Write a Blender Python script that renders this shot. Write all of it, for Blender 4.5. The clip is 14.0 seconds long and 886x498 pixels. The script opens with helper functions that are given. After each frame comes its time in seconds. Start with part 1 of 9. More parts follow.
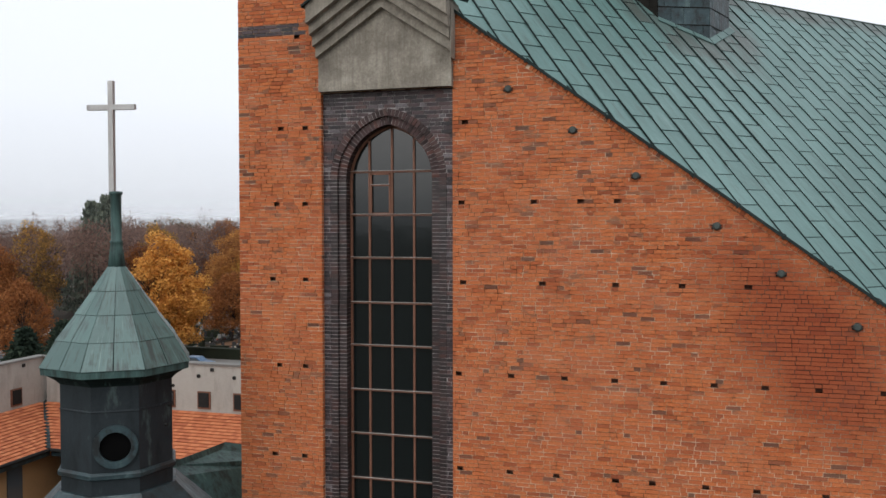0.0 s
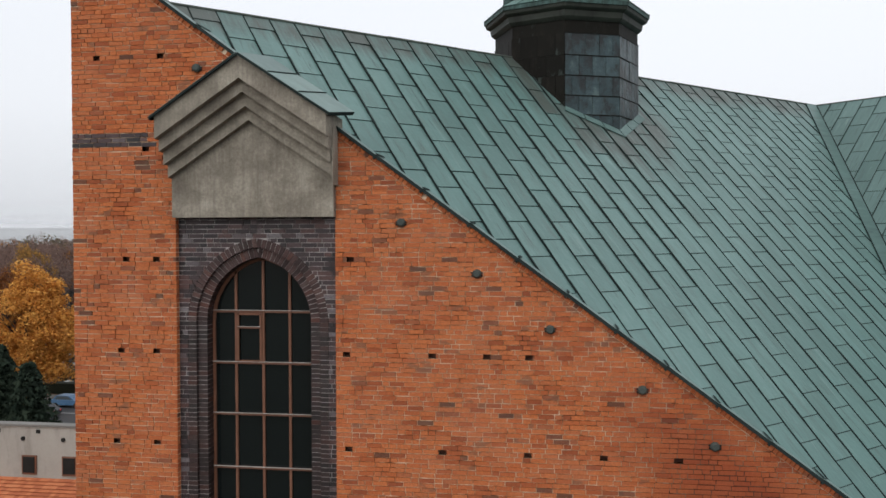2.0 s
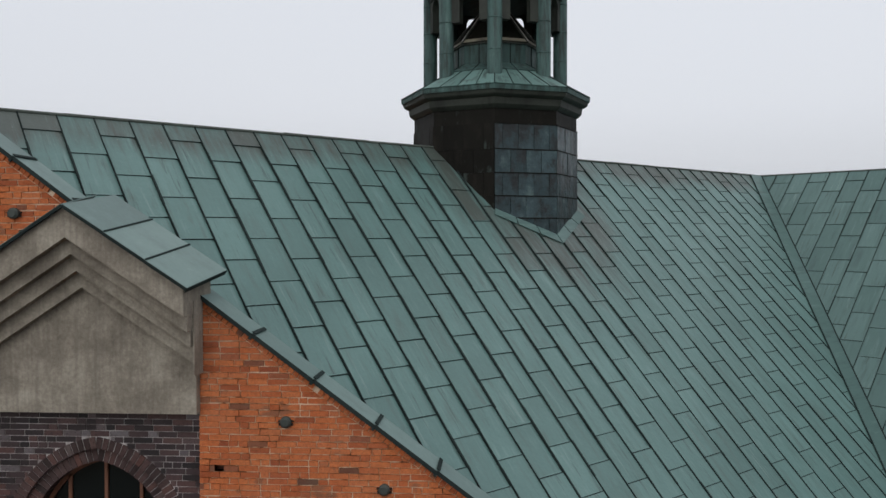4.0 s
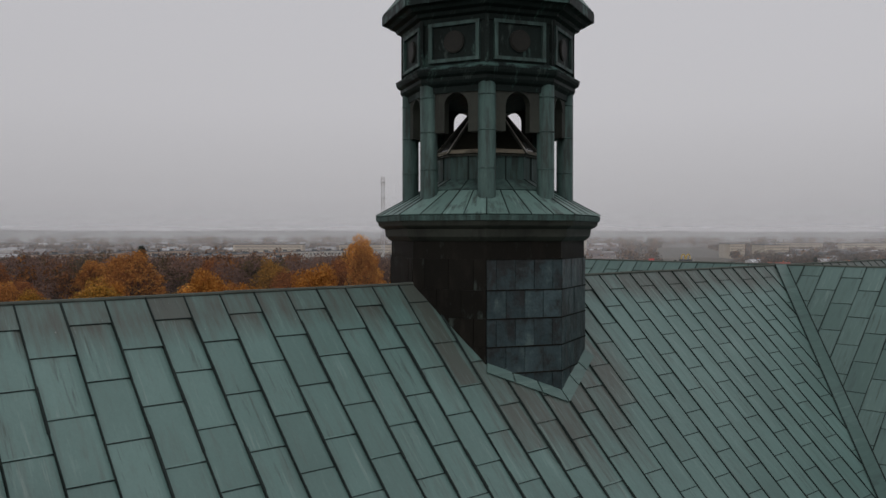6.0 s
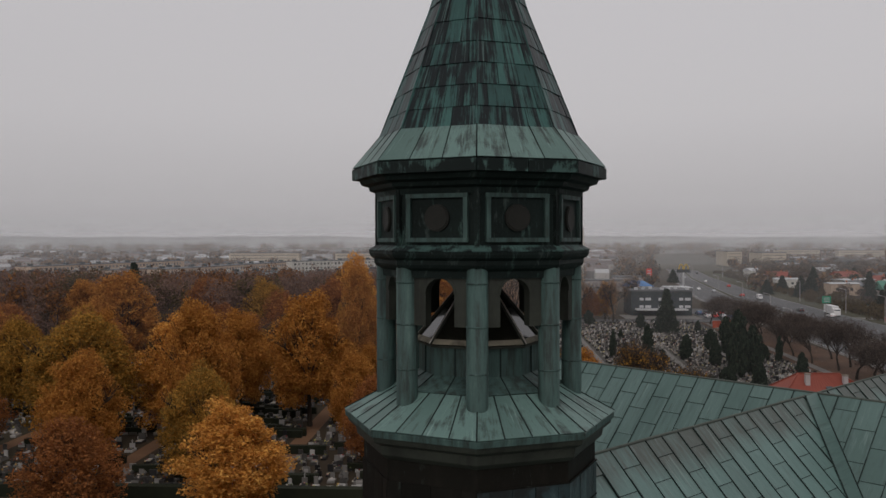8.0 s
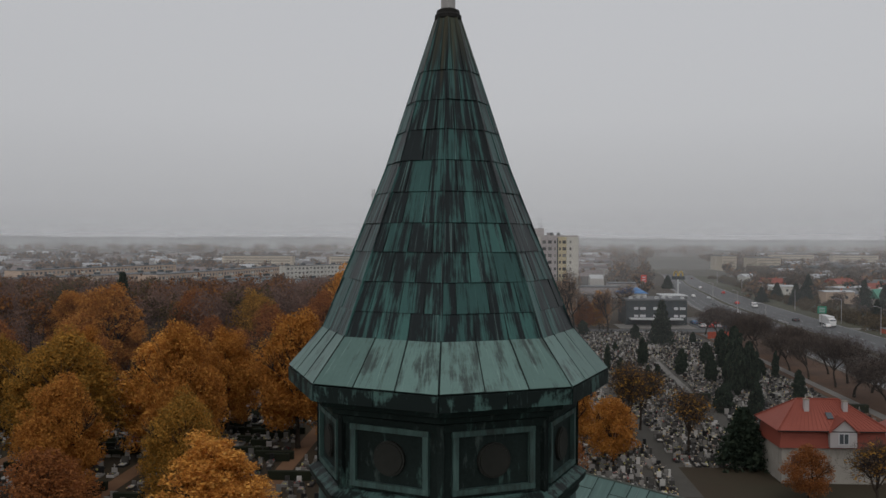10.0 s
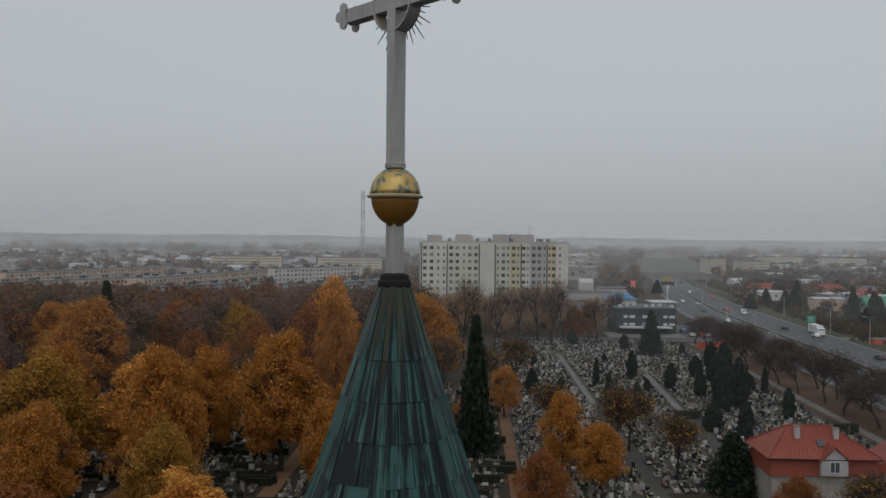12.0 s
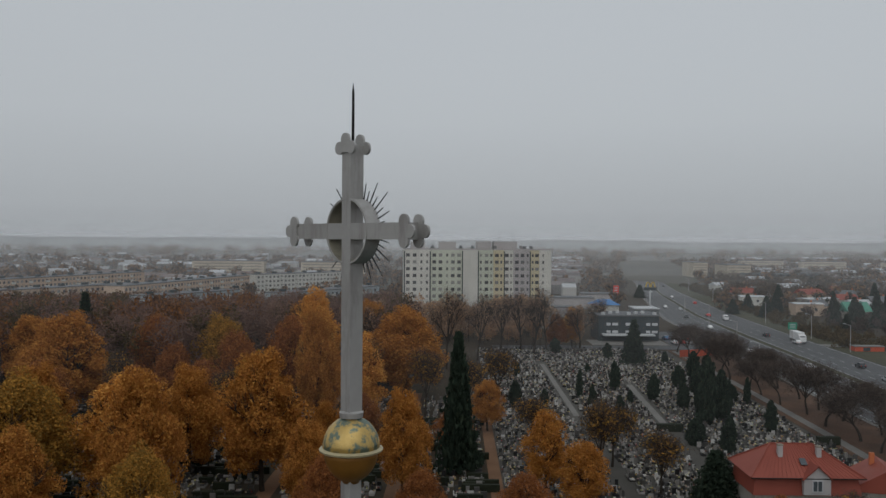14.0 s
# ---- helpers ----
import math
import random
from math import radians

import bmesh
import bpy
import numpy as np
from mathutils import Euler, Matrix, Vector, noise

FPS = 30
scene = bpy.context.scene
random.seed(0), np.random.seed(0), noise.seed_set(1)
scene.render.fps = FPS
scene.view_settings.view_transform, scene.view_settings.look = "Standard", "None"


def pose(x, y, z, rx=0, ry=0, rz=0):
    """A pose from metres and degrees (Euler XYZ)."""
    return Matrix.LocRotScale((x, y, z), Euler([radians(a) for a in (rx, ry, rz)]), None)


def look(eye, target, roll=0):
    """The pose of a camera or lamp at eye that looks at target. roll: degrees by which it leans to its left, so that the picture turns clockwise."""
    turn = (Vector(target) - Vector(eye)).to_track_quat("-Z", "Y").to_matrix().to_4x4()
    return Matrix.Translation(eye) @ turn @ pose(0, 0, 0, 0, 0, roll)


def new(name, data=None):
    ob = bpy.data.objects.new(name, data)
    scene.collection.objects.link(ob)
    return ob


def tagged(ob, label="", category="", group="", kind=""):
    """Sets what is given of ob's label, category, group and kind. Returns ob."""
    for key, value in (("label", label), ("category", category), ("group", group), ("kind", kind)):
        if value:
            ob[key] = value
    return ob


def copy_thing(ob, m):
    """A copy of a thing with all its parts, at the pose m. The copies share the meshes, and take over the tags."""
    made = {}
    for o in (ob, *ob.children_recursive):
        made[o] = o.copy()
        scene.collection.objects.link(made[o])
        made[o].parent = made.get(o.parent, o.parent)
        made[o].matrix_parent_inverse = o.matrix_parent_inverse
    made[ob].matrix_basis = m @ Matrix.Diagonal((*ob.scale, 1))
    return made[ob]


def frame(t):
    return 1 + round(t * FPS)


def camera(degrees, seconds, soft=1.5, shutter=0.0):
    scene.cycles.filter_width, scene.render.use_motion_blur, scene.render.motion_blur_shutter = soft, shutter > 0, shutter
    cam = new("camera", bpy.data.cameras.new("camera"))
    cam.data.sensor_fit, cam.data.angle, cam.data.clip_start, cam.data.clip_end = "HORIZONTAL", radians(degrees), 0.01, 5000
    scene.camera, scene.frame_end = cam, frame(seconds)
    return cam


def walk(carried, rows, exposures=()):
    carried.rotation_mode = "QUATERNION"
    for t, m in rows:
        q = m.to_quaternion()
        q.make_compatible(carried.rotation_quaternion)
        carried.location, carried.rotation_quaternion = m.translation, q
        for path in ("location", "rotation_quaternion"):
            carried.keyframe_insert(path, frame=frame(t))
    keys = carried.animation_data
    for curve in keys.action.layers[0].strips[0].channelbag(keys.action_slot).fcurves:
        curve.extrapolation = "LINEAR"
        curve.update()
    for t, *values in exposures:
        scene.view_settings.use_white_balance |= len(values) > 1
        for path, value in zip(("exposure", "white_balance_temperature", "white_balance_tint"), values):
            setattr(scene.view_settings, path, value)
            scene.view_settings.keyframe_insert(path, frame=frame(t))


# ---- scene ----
# ---- camera ----
cam = camera(55.3, 14.0)
PATH = [
    (0, (7.009, -15.715, 18.321), (6.462, -13.792, 18.265), -0.1),
    (0.5, (6.87, -15.298, 18.981), (6.323, -13.375, 18.933), -0.1),
    (1, (6.775, -14.663, 19.653), (6.22, -12.742, 19.605), -0.2),
    (1.5, (6.616, -13.94, 20.204), (6.149, -11.995, 20.163), -0.2),
    (2, (6.516, -13.212, 20.707), (6.213, -11.236, 20.67), -0.2),
    (2.5, (6.454, -12.494, 21.227), (6.251, -10.504, 21.192), -0.2),
    (3, (6.443, -11.776, 21.824), (6.285, -9.782, 21.79), -0.1),
    (3.2, (6.449, -11.485, 22.029), (6.298, -9.491, 22.002), -0.1),
    (5.3, (6.326, -8.019, 25.016), (6.213, -6.023, 24.961), 0.1),
    (5.5, (6.372, -7.744, 25.17), (6.255, -5.748, 25.13), 0.1),
    (6, (6.417, -7.115, 25.84), (6.303, -5.119, 25.805), 0.0),
    (6.5, (6.445, -6.442, 26.519), (6.337, -4.445, 26.489), 0.1),
    (7, (6.466, -5.822, 27.277), (6.359, -3.825, 27.249), -0.1),
    (7.5, (6.488, -5.158, 28.047), (6.381, -3.161, 28.022), -0.1),
    (8, (6.495, -4.422, 28.83), (6.388, -2.425, 28.807), -0.1),
    (8.5, (6.54, -3.763, 29.641), (6.433, -1.766, 29.617), -0.1),
    (8.7, (6.562, -3.508, 29.863), (6.459, -1.511, 29.856), -0.1),
    (10.8, (6.915, -0.681, 32.733), (6.825, 1.317, 32.705), 0.4),
    (11, (6.943, -0.487, 33.069), (6.854, 1.511, 33.042), 0.5),
    (11.5, (7.02, 0.01, 33.886), (6.936, 2.008, 33.86), 0.5),
    (12, (7.103, 0.529, 34.661), (7.032, 2.527, 34.636), 0.5),
    (12.5, (7.16, 0.82, 35.413), (7.099, 2.819, 35.389), 0.4),
    (13, (7.198, 1.151, 36.16), (7.147, 3.15, 36.136), 0.4),
    (13.5, (7.226, 1.334, 36.636), (7.185, 3.334, 36.606), 0.4),
    (14, (7.236, 1.491, 36.866), (7.204, 3.491, 36.846), 0.4),
]
EXPOSURES = [(0, 0.0, 6250, 10), (1.5, -0.10, 6400, 10), (3.2, -0.15, 6250, 10), (5.3, -0.98, 6500, 13), (8.5, -1.0, 6750, 15), (11, -1.04, 6350, 8), (14, -1.06, 6250, 7)]
walk(cam, [(t, look(eye, target, roll)) for t, eye, target, roll in PATH], EXPOSURES)

# ---- sky, sun ----
world = bpy.data.worlds.new("overcast_sky")
scene.world = world
world.use_nodes = True
wn = world.node_tree.nodes
wl = world.node_tree.links
wn.clear()
w_out = wn.new("ShaderNodeOutputWorld")
w_bg = wn.new("ShaderNodeBackground")
w_sky = wn.new("ShaderNodeTexSky")
w_sky.sky_type = "NISHITA"
w_sky.sun_disc = False
w_sky.sun_elevation = radians(24)
w_sky.sun_rotation = radians(200)
w_sky.dust_density = 6.0
w_sky.air_density = 1.0
w_hsv = wn.new("ShaderNodeHueSaturation")
w_hsv.inputs["Saturation"].default_value = 0.25
w_hsv.inputs["Value"].default_value = 0.04
w_co = wn.new("ShaderNodeTexCoord")
w_sep = wn.new("ShaderNodeSeparateXYZ")
w_ramp = wn.new("ShaderNodeValToRGB")
cr = w_ramp.color_ramp
cr.elements[0].position = 0.0
cr.elements[0].color = (0.71, 0.725, 0.755, 1)
cr.elements[1].position = 1.0
cr.elements[1].color = (0.90, 0.92, 0.96, 1)
for p, c in ((0.04, (0.79, 0.807, 0.835, 1)), (0.14, (0.875, 0.89, 0.92, 1)), (0.3, (0.885, 0.905, 0.94, 1))):
    e = cr.elements.new(p)
    e.color = c
w_noise = wn.new("ShaderNodeTexNoise")
w_noise.inputs["Scale"].default_value = 1.6
w_noise.inputs["Detail"].default_value = 3
w_mul = wn.new("ShaderNodeMix")
w_mul.data_type = "RGBA"
w_mul.blend_type = "SOFT_LIGHT"
w_mul.inputs[0].default_value = 0.16
w_add = wn.new("ShaderNodeMix")
w_add.data_type = "RGBA"
w_add.blend_type = "ADD"
w_add.inputs[0].default_value = 1.0
wl.new(w_co.outputs["Generated"], w_sep.inputs[0])
wl.new(w_sep.outputs["Z"], w_ramp.inputs[0])
wl.new(w_co.outputs["Generated"], w_noise.inputs["Vector"])
wl.new(w_ramp.outputs[0], w_mul.inputs[6])
wl.new(w_noise.outputs["Fac"], w_mul.inputs[7])
wl.new(w_sky.outputs[0], w_hsv.inputs["Color"])
wl.new(w_mul.outputs[2], w_add.inputs[6])
wl.new(w_hsv.outputs[0], w_add.inputs[7])
wl.new(w_add.outputs[2], w_bg.inputs[0])
w_bg.inputs[1].default_value = 1.0
wl.new(w_bg.outputs[0], w_out.inputs[0])

sun_data = bpy.data.lights.new("sun", "SUN")
sun_data.energy = 0.95
sun_data.angle = radians(25)
sun_data.color = (1.0, 0.97, 0.93)
sun = new("sun", sun_data)
sun.matrix_world = look((10, -30, 60), (0, 0, 0))

# ---- materials ----
S2 = math.sqrt(2.0)


def nodes_of(name):
    m = bpy.data.materials.new(name)
    m.use_nodes = True
    nt = m.node_tree
    return m, nt.nodes, nt.links, nt.nodes["Principled BSDF"]


def ramp(nd, stops):
    r = nd.new("ShaderNodeValToRGB")
    c = r.color_ramp
    while len(c.elements) < len(stops):
        c.elements.new(0.5)
    for e, (p, col) in zip(c.elements, stops):
        e.position = p
        e.color = (*col, 1)
    return r


def mix(nd, ln, fac, a, b, blend="MIX"):
    n = nd.new("ShaderNodeMix")
    n.data_type = "RGBA"
    n.blend_type = blend
    for sock, val in ((n.inputs[0], fac), (n.inputs[6], a), (n.inputs[7], b)):
        if hasattr(val, "is_linked"):
            ln.new(val, sock)
        elif isinstance(val, tuple):
            sock.default_value = (*val, 1)
        else:
            sock.default_value = val
    return n.outputs[2]


def math_node(nd, ln, op, a, b=0.0):
    n = nd.new("ShaderNodeMath")
    n.operation = op
    for sock, val in ((n.inputs[0], a), (n.inputs[1], b)):
        if hasattr(val, "is_linked"):
            ln.new(val, sock)
        else:
            sock.default_value = val
    return n.outputs[0]


def place(nd, ln, axes=None, scale=(1, 1, 1)):
    """World position, or its parts along given directions, scaled."""
    g = nd.new("ShaderNodeNewGeometry")
    if axes is None:
        src = g.outputs["Position"]
    else:
        comb = nd.new("ShaderNodeCombineXYZ")
        for i, ax in enumerate(axes):
            d = nd.new("ShaderNodeVectorMath")
            d.operation = "DOT_PRODUCT"
            ln.new(g.outputs["Position"], d.inputs[0])
            d.inputs[1].default_value = ax
            ln.new(d.outputs["Value"], comb.inputs[i])
        src = comb.outputs[0]
    mp = nd.new("ShaderNodeMapping")
    mp.inputs["Scale"].default_value = scale
    ln.new(src, mp.inputs["Vector"])
    return mp.outputs[0]


def noise_tex(nd, ln, vec, scale, detail=4.0, rough=0.6):
    n = nd.new("ShaderNodeTexNoise")
    n.inputs["Scale"].default_value = scale
    n.inputs["Detail"].default_value = detail
    n.inputs["Roughness"].default_value = rough
    ln.new(vec, n.inputs["Vector"])
    return n.outputs["Fac"]


def piece_random(nd, ln):
    """One number a piece, whether it is an object or an island of a mesh."""
    o = nd.new("ShaderNodeObjectInfo")
    g = nd.new("ShaderNodeNewGeometry")
    s = math_node(nd, ln, "ADD", o.outputs["Random"], g.outputs["Random Per Island"])
    return math_node(nd, ln, "FRACT", s)


def bump_of(nd, ln, bsdf, height, strength, distance):
    b = nd.new("ShaderNodeBump")
    b.inputs["Strength"].default_value = strength
    b.inputs["Distance"].default_value = distance
    ln.new(height, b.inputs["Height"])
    ln.new(b.outputs[0], bsdf.inputs["Normal"])


def surface(name, stops, grain=12.0, patch=0.6, rough=0.8, metal=0.0, bump=0.3, bump_size=0.01, vary=0.0,
            dirt=None, dirt_amount=0.35, dirt_axes=None, dirt_scale=(1, 1, 1), dirt_range=(0.5, 0.66), spec=0.3):
    """A surface of two scales of variation: colour from a ramp over large patches, darkened or lightened by grain;
    each piece may vary; stains of their own colour may run along a direction."""
    m, nd, ln, b = nodes_of(name)
    pos = place(nd, ln)
    big = noise_tex(nd, ln, pos, patch, 5.0)
    fine = noise_tex(nd, ln, pos, grain, 6.0, 0.7)
    key = math_node(nd, ln, "ADD", math_node(nd, ln, "MULTIPLY", big, 0.65), math_node(nd, ln, "MULTIPLY", fine, 0.35))
    if vary:
        r = piece_random(nd, ln)
        key = math_node(nd, ln, "ADD", math_node(nd, ln, "MULTIPLY", key, 1.0 - vary), math_node(nd, ln, "MULTIPLY", r, vary))
    col = ramp(nd, stops)
    ln.new(key, col.inputs[0])
    out = col.outputs[0]
    if dirt is not None:
        dp = place(nd, ln, dirt_axes, dirt_scale)
        dn = noise_tex(nd, ln, dp, 1.0, 5.0, 0.65)
        dr = ramp(nd, ((dirt_range[0], (0, 0, 0)), (dirt_range[1], (1, 1, 1))))
        ln.new(dn, dr.inputs[0])
        f = math_node(nd, ln, "MULTIPLY", dr.outputs[0], dirt_amount)
        out = mix(nd, ln, f, out, dirt)
    ln.new(out, b.inputs["Base Color"])
    rr = nd.new("ShaderNodeMapRange")
    rr.inputs["To Min"].default_value = max(0.02, rough - 0.12)
    rr.inputs["To Max"].default_value = min(1.0, rough + 0.12)
    ln.new(fine, rr.inputs["Value"])
    ln.new(rr.outputs[0], b.inputs["Roughness"])
    b.inputs["Metallic"].default_value = metal
    b.inputs["Specular IOR Level"].default_value = spec
    if bump:
        bump_of(nd, ln, b, fine, bump, bump_size)
    return m


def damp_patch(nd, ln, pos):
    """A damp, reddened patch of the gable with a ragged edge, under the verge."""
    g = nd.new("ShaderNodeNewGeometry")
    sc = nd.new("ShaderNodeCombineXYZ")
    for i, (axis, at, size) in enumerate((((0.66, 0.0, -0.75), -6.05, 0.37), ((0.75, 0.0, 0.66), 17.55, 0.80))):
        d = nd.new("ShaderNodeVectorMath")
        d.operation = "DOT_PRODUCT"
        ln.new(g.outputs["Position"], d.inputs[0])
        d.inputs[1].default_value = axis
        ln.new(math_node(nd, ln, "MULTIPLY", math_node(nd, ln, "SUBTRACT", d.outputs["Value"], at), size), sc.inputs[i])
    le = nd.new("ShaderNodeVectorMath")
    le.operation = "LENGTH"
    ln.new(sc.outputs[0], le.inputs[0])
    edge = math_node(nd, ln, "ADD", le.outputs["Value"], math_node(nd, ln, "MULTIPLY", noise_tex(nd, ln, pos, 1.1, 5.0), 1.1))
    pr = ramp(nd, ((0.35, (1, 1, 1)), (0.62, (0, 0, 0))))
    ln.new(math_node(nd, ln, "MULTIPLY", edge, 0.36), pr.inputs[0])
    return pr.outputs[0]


def mortar_material(name):
    """Lime pointing: pale where it is whole, dark brown painting the shade of weathered-out joints, black in the damp
    patch.
    """
    m, nd, ln, b = nodes_of(name)
    pos = place(nd, ln)
    key = math_node(nd, ln, "ADD", math_node(nd, ln, "MULTIPLY", noise_tex(nd, ln, pos, 1.3, 5.0, 0.7), 0.6), math_node(nd, ln, "MULTIPLY", noise_tex(nd, ln, pos, 6.0, 5.0, 0.7), 0.4))
    col = ramp(nd, ((0.39, (0.03, 0.014, 0.009)), (0.435, (0.14, 0.066, 0.034)), (0.47, (0.42, 0.27, 0.17)), (0.54, (0.70, 0.57, 0.43))))
    ln.new(key, col.inputs[0])
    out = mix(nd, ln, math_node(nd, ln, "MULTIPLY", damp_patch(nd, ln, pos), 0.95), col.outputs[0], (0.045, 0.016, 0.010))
    ln.new(out, b.inputs["Base Color"])
    b.inputs["Roughness"].default_value = 0.95
    b.inputs["Specular IOR Level"].default_value = 0.15
    bump_of(nd, ln, b, noise_tex(nd, ln, pos, 40.0, 4.0), 0.4, 0.005)
    return m


def brick_material(name, stops, soot=(0.22, 0.048, 0.021), wet=False, grain=(0.30, 0.22, 0.18), pale=(0.47, 0.20, 0.10), rosy=(0.40, 0.17, 0.11), grime=(0.19, 0.11, 0.08), rough=0.88):
    m, nd, ln, b = nodes_of(name)
    pos = place(nd, ln)
    r = piece_random(nd, ln)
    col = ramp(nd, stops)
    ln.new(r, col.inputs[0])
    big = noise_tex(nd, ln, pos, 0.55, 4.0)
    fine = noise_tex(nd, ln, pos, 24.0, 6.0, 0.75)
    mid = noise_tex(nd, ln, pos, 7.0, 5.0, 0.7)
    spots = ramp(nd, ((0.36, (0, 0, 0)), (0.66, (1, 1, 1))))
    ln.new(fine, spots.inputs[0])
    out = mix(nd, ln, math_node(nd, ln, "MULTIPLY", spots.outputs[0], 0.62), col.outputs[0], grain, "MULTIPLY")
    light = ramp(nd, ((0.52, (0, 0, 0)), (0.7, (1, 1, 1))))
    ln.new(big, light.inputs[0])
    out = mix(nd, ln, math_node(nd, ln, "MULTIPLY", light.outputs[0], 0.16), out, pale)
    pink = ramp(nd, ((0.50, (0, 0, 0)), (0.66, (1, 1, 1))))
    ln.new(noise_tex(nd, ln, place(nd, ln, None, (1, 1, 1.6)), 0.9, 5.0), pink.inputs[0])
    out = mix(nd, ln, math_node(nd, ln, "MULTIPLY", pink.outputs[0], 0.14), out, rosy)
    weather = ramp(nd, ((0.58, (0, 0, 0)), (0.70, (1, 1, 1))))
    ln.new(noise_tex(nd, ln, place(nd, ln, None, (1, 1, 1.5)), 6.5, 6.0, 0.75), weather.inputs[0])
    out = mix(nd, ln, math_node(nd, ln, "MULTIPLY", weather.outputs[0], 0.2), out, grime)
    pits = ramp(nd, ((0.60, (0, 0, 0)), (0.66, (1, 1, 1))))
    ln.new(noise_tex(nd, ln, place(nd, ln, None, (1, 1, 1.8)), 34.0, 3.0, 0.6), pits.inputs[0])
    out = mix(nd, ln, math_node(nd, ln, "MULTIPLY", pits.outputs[0], 0.7), out, tuple(0.32 * c for c in stops[1][1]))
    if wet:
        # loose groups of over-fired, olive-brown bricks
        group = math_node(nd, ln, "ADD", noise_tex(nd, ln, place(nd, ln, None, (1, 1, 2.2)), 1.5, 3.0), math_node(nd, ln, "MULTIPLY", r, 0.22))
        fired = ramp(nd, ((0.765, (0, 0, 0)), (0.80, (1, 1, 1))))
        ln.new(group, fired.inputs[0])
        out = mix(nd, ln, math_node(nd, ln, "MULTIPLY", fired.outputs[0], 0.6), out, (0.13, 0.075, 0.05))
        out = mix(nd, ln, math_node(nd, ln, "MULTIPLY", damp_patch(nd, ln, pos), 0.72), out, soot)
    ln.new(out, b.inputs["Base Color"])
    b.inputs["Roughness"].default_value = rough
    b.inputs["Specular IOR Level"].default_value = 0.2 if rough > 0.8 else 0.4
    bump_of(nd, ln, b, fine, 0.8, 0.006)
    return m


def copper(name, stops, axes, dark, dark_amount, streak=(9.0, 0.7, 1.0), vary=0.3, dark_range=(0.52, 0.68), rough=0.55, spec=0.4, worn=None, fold=0.0, dent=0.25):
    """Weathered sheet copper: patina that differs from sheet to sheet, with stains that run down the fall of the sheet."""
    m, nd, ln, b = nodes_of(name)
    pos = place(nd, ln)
    r = piece_random(nd, ln)
    big = noise_tex(nd, ln, pos, 0.5, 4.0)
    fine = noise_tex(nd, ln, pos, 22.0, 6.0, 0.7)
    key = math_node(nd, ln, "ADD", math_node(nd, ln, "MULTIPLY", r, vary),
                    math_node(nd, ln, "ADD", math_node(nd, ln, "MULTIPLY", big, 0.75 - vary), math_node(nd, ln, "MULTIPLY", fine, 0.25)))
    col = ramp(nd, stops)
    ln.new(key, col.inputs[0])
    sp = place(nd, ln, axes, streak)
    off = nd.new("ShaderNodeVectorMath")
    off.operation = "ADD"
    comb = nd.new("ShaderNodeCombineXYZ")
    ln.new(math_node(nd, ln, "MULTIPLY", r, 40.0), comb.inputs[1])
    ln.new(sp, off.inputs[0])
    ln.new(comb.outputs[0], off.inputs[1])
    st = noise_tex(nd, ln, off.outputs[0], 1.0, 6.0, 0.7)
    sr = ramp(nd, ((dark_range[0], (0, 0, 0)), (dark_range[1], (1, 1, 1))))
    ln.new(st, sr.inputs[0])
    out = mix(nd, ln, math_node(nd, ln, "MULTIPLY", sr.outputs[0], dark_amount), col.outputs[0], dark)
    lr = ramp(nd, ((0.28, (1, 1, 1)), (0.42, (0, 0, 0))))
    ln.new(st, lr.inputs[0])
    out = mix(nd, ln, math_node(nd, ln, "MULTIPLY", lr.outputs[0], 0.16), out, (0.33, 0.46, 0.42))
    if worn:
        # browned sheets along the ridge and round the foot of the turret, each sheet to its own degree
        g = nd.new("ShaderNodeNewGeometry")
        flat_v = nd.new("ShaderNodeVectorMath")
        flat_v.operation = "MULTIPLY_ADD"
        ln.new(g.outputs["Position"], flat_v.inputs[0])
        flat_v.inputs[1].default_value = (1, 1, 0)
        flat_v.inputs[2].default_value = (-6.7, -8.3, 0)
        le = nd.new("ShaderNodeVectorMath")
        le.operation = "LENGTH"
        ln.new(flat_v.outputs[0], le.inputs[0])
        near_foot = nd.new("ShaderNodeMapRange")
        for key, val in (("From Min", 1.9), ("From Max", 3.4), ("To Min", 0.92), ("To Max", 0.0)):
            near_foot.inputs[key].default_value = val
        ln.new(le.outputs["Value"], near_foot.inputs["Value"])
        sep = nd.new("ShaderNodeSeparateXYZ")
        ln.new(g.outputs["Position"], sep.inputs[0])
        ridge = nd.new("ShaderNodeMapRange")
        for key, val in (("From Min", 24.0), ("From Max", 24.7), ("To Min", 0.0), ("To Max", 0.98)):
            ridge.inputs[key].default_value = val
        ln.new(sep.outputs["Z"], ridge.inputs["Value"])
        amount = math_node(nd, ln, "MAXIMUM", near_foot.outputs[0], ridge.outputs[0])
        own = math_node(nd, ln, "ADD", math_node(nd, ln, "MULTIPLY", r, 0.45), math_node(nd, ln, "MULTIPLY", st, 1.15))
        wr = ramp(nd, ((0.38, (0, 0, 0)), (0.85, (1, 1, 1))))
        ln.new(math_node(nd, ln, "MULTIPLY", amount, own), wr.inputs[0])
        out = mix(nd, ln, math_node(nd, ln, "MULTIPLY", wr.outputs[0], 0.8), out, worn)
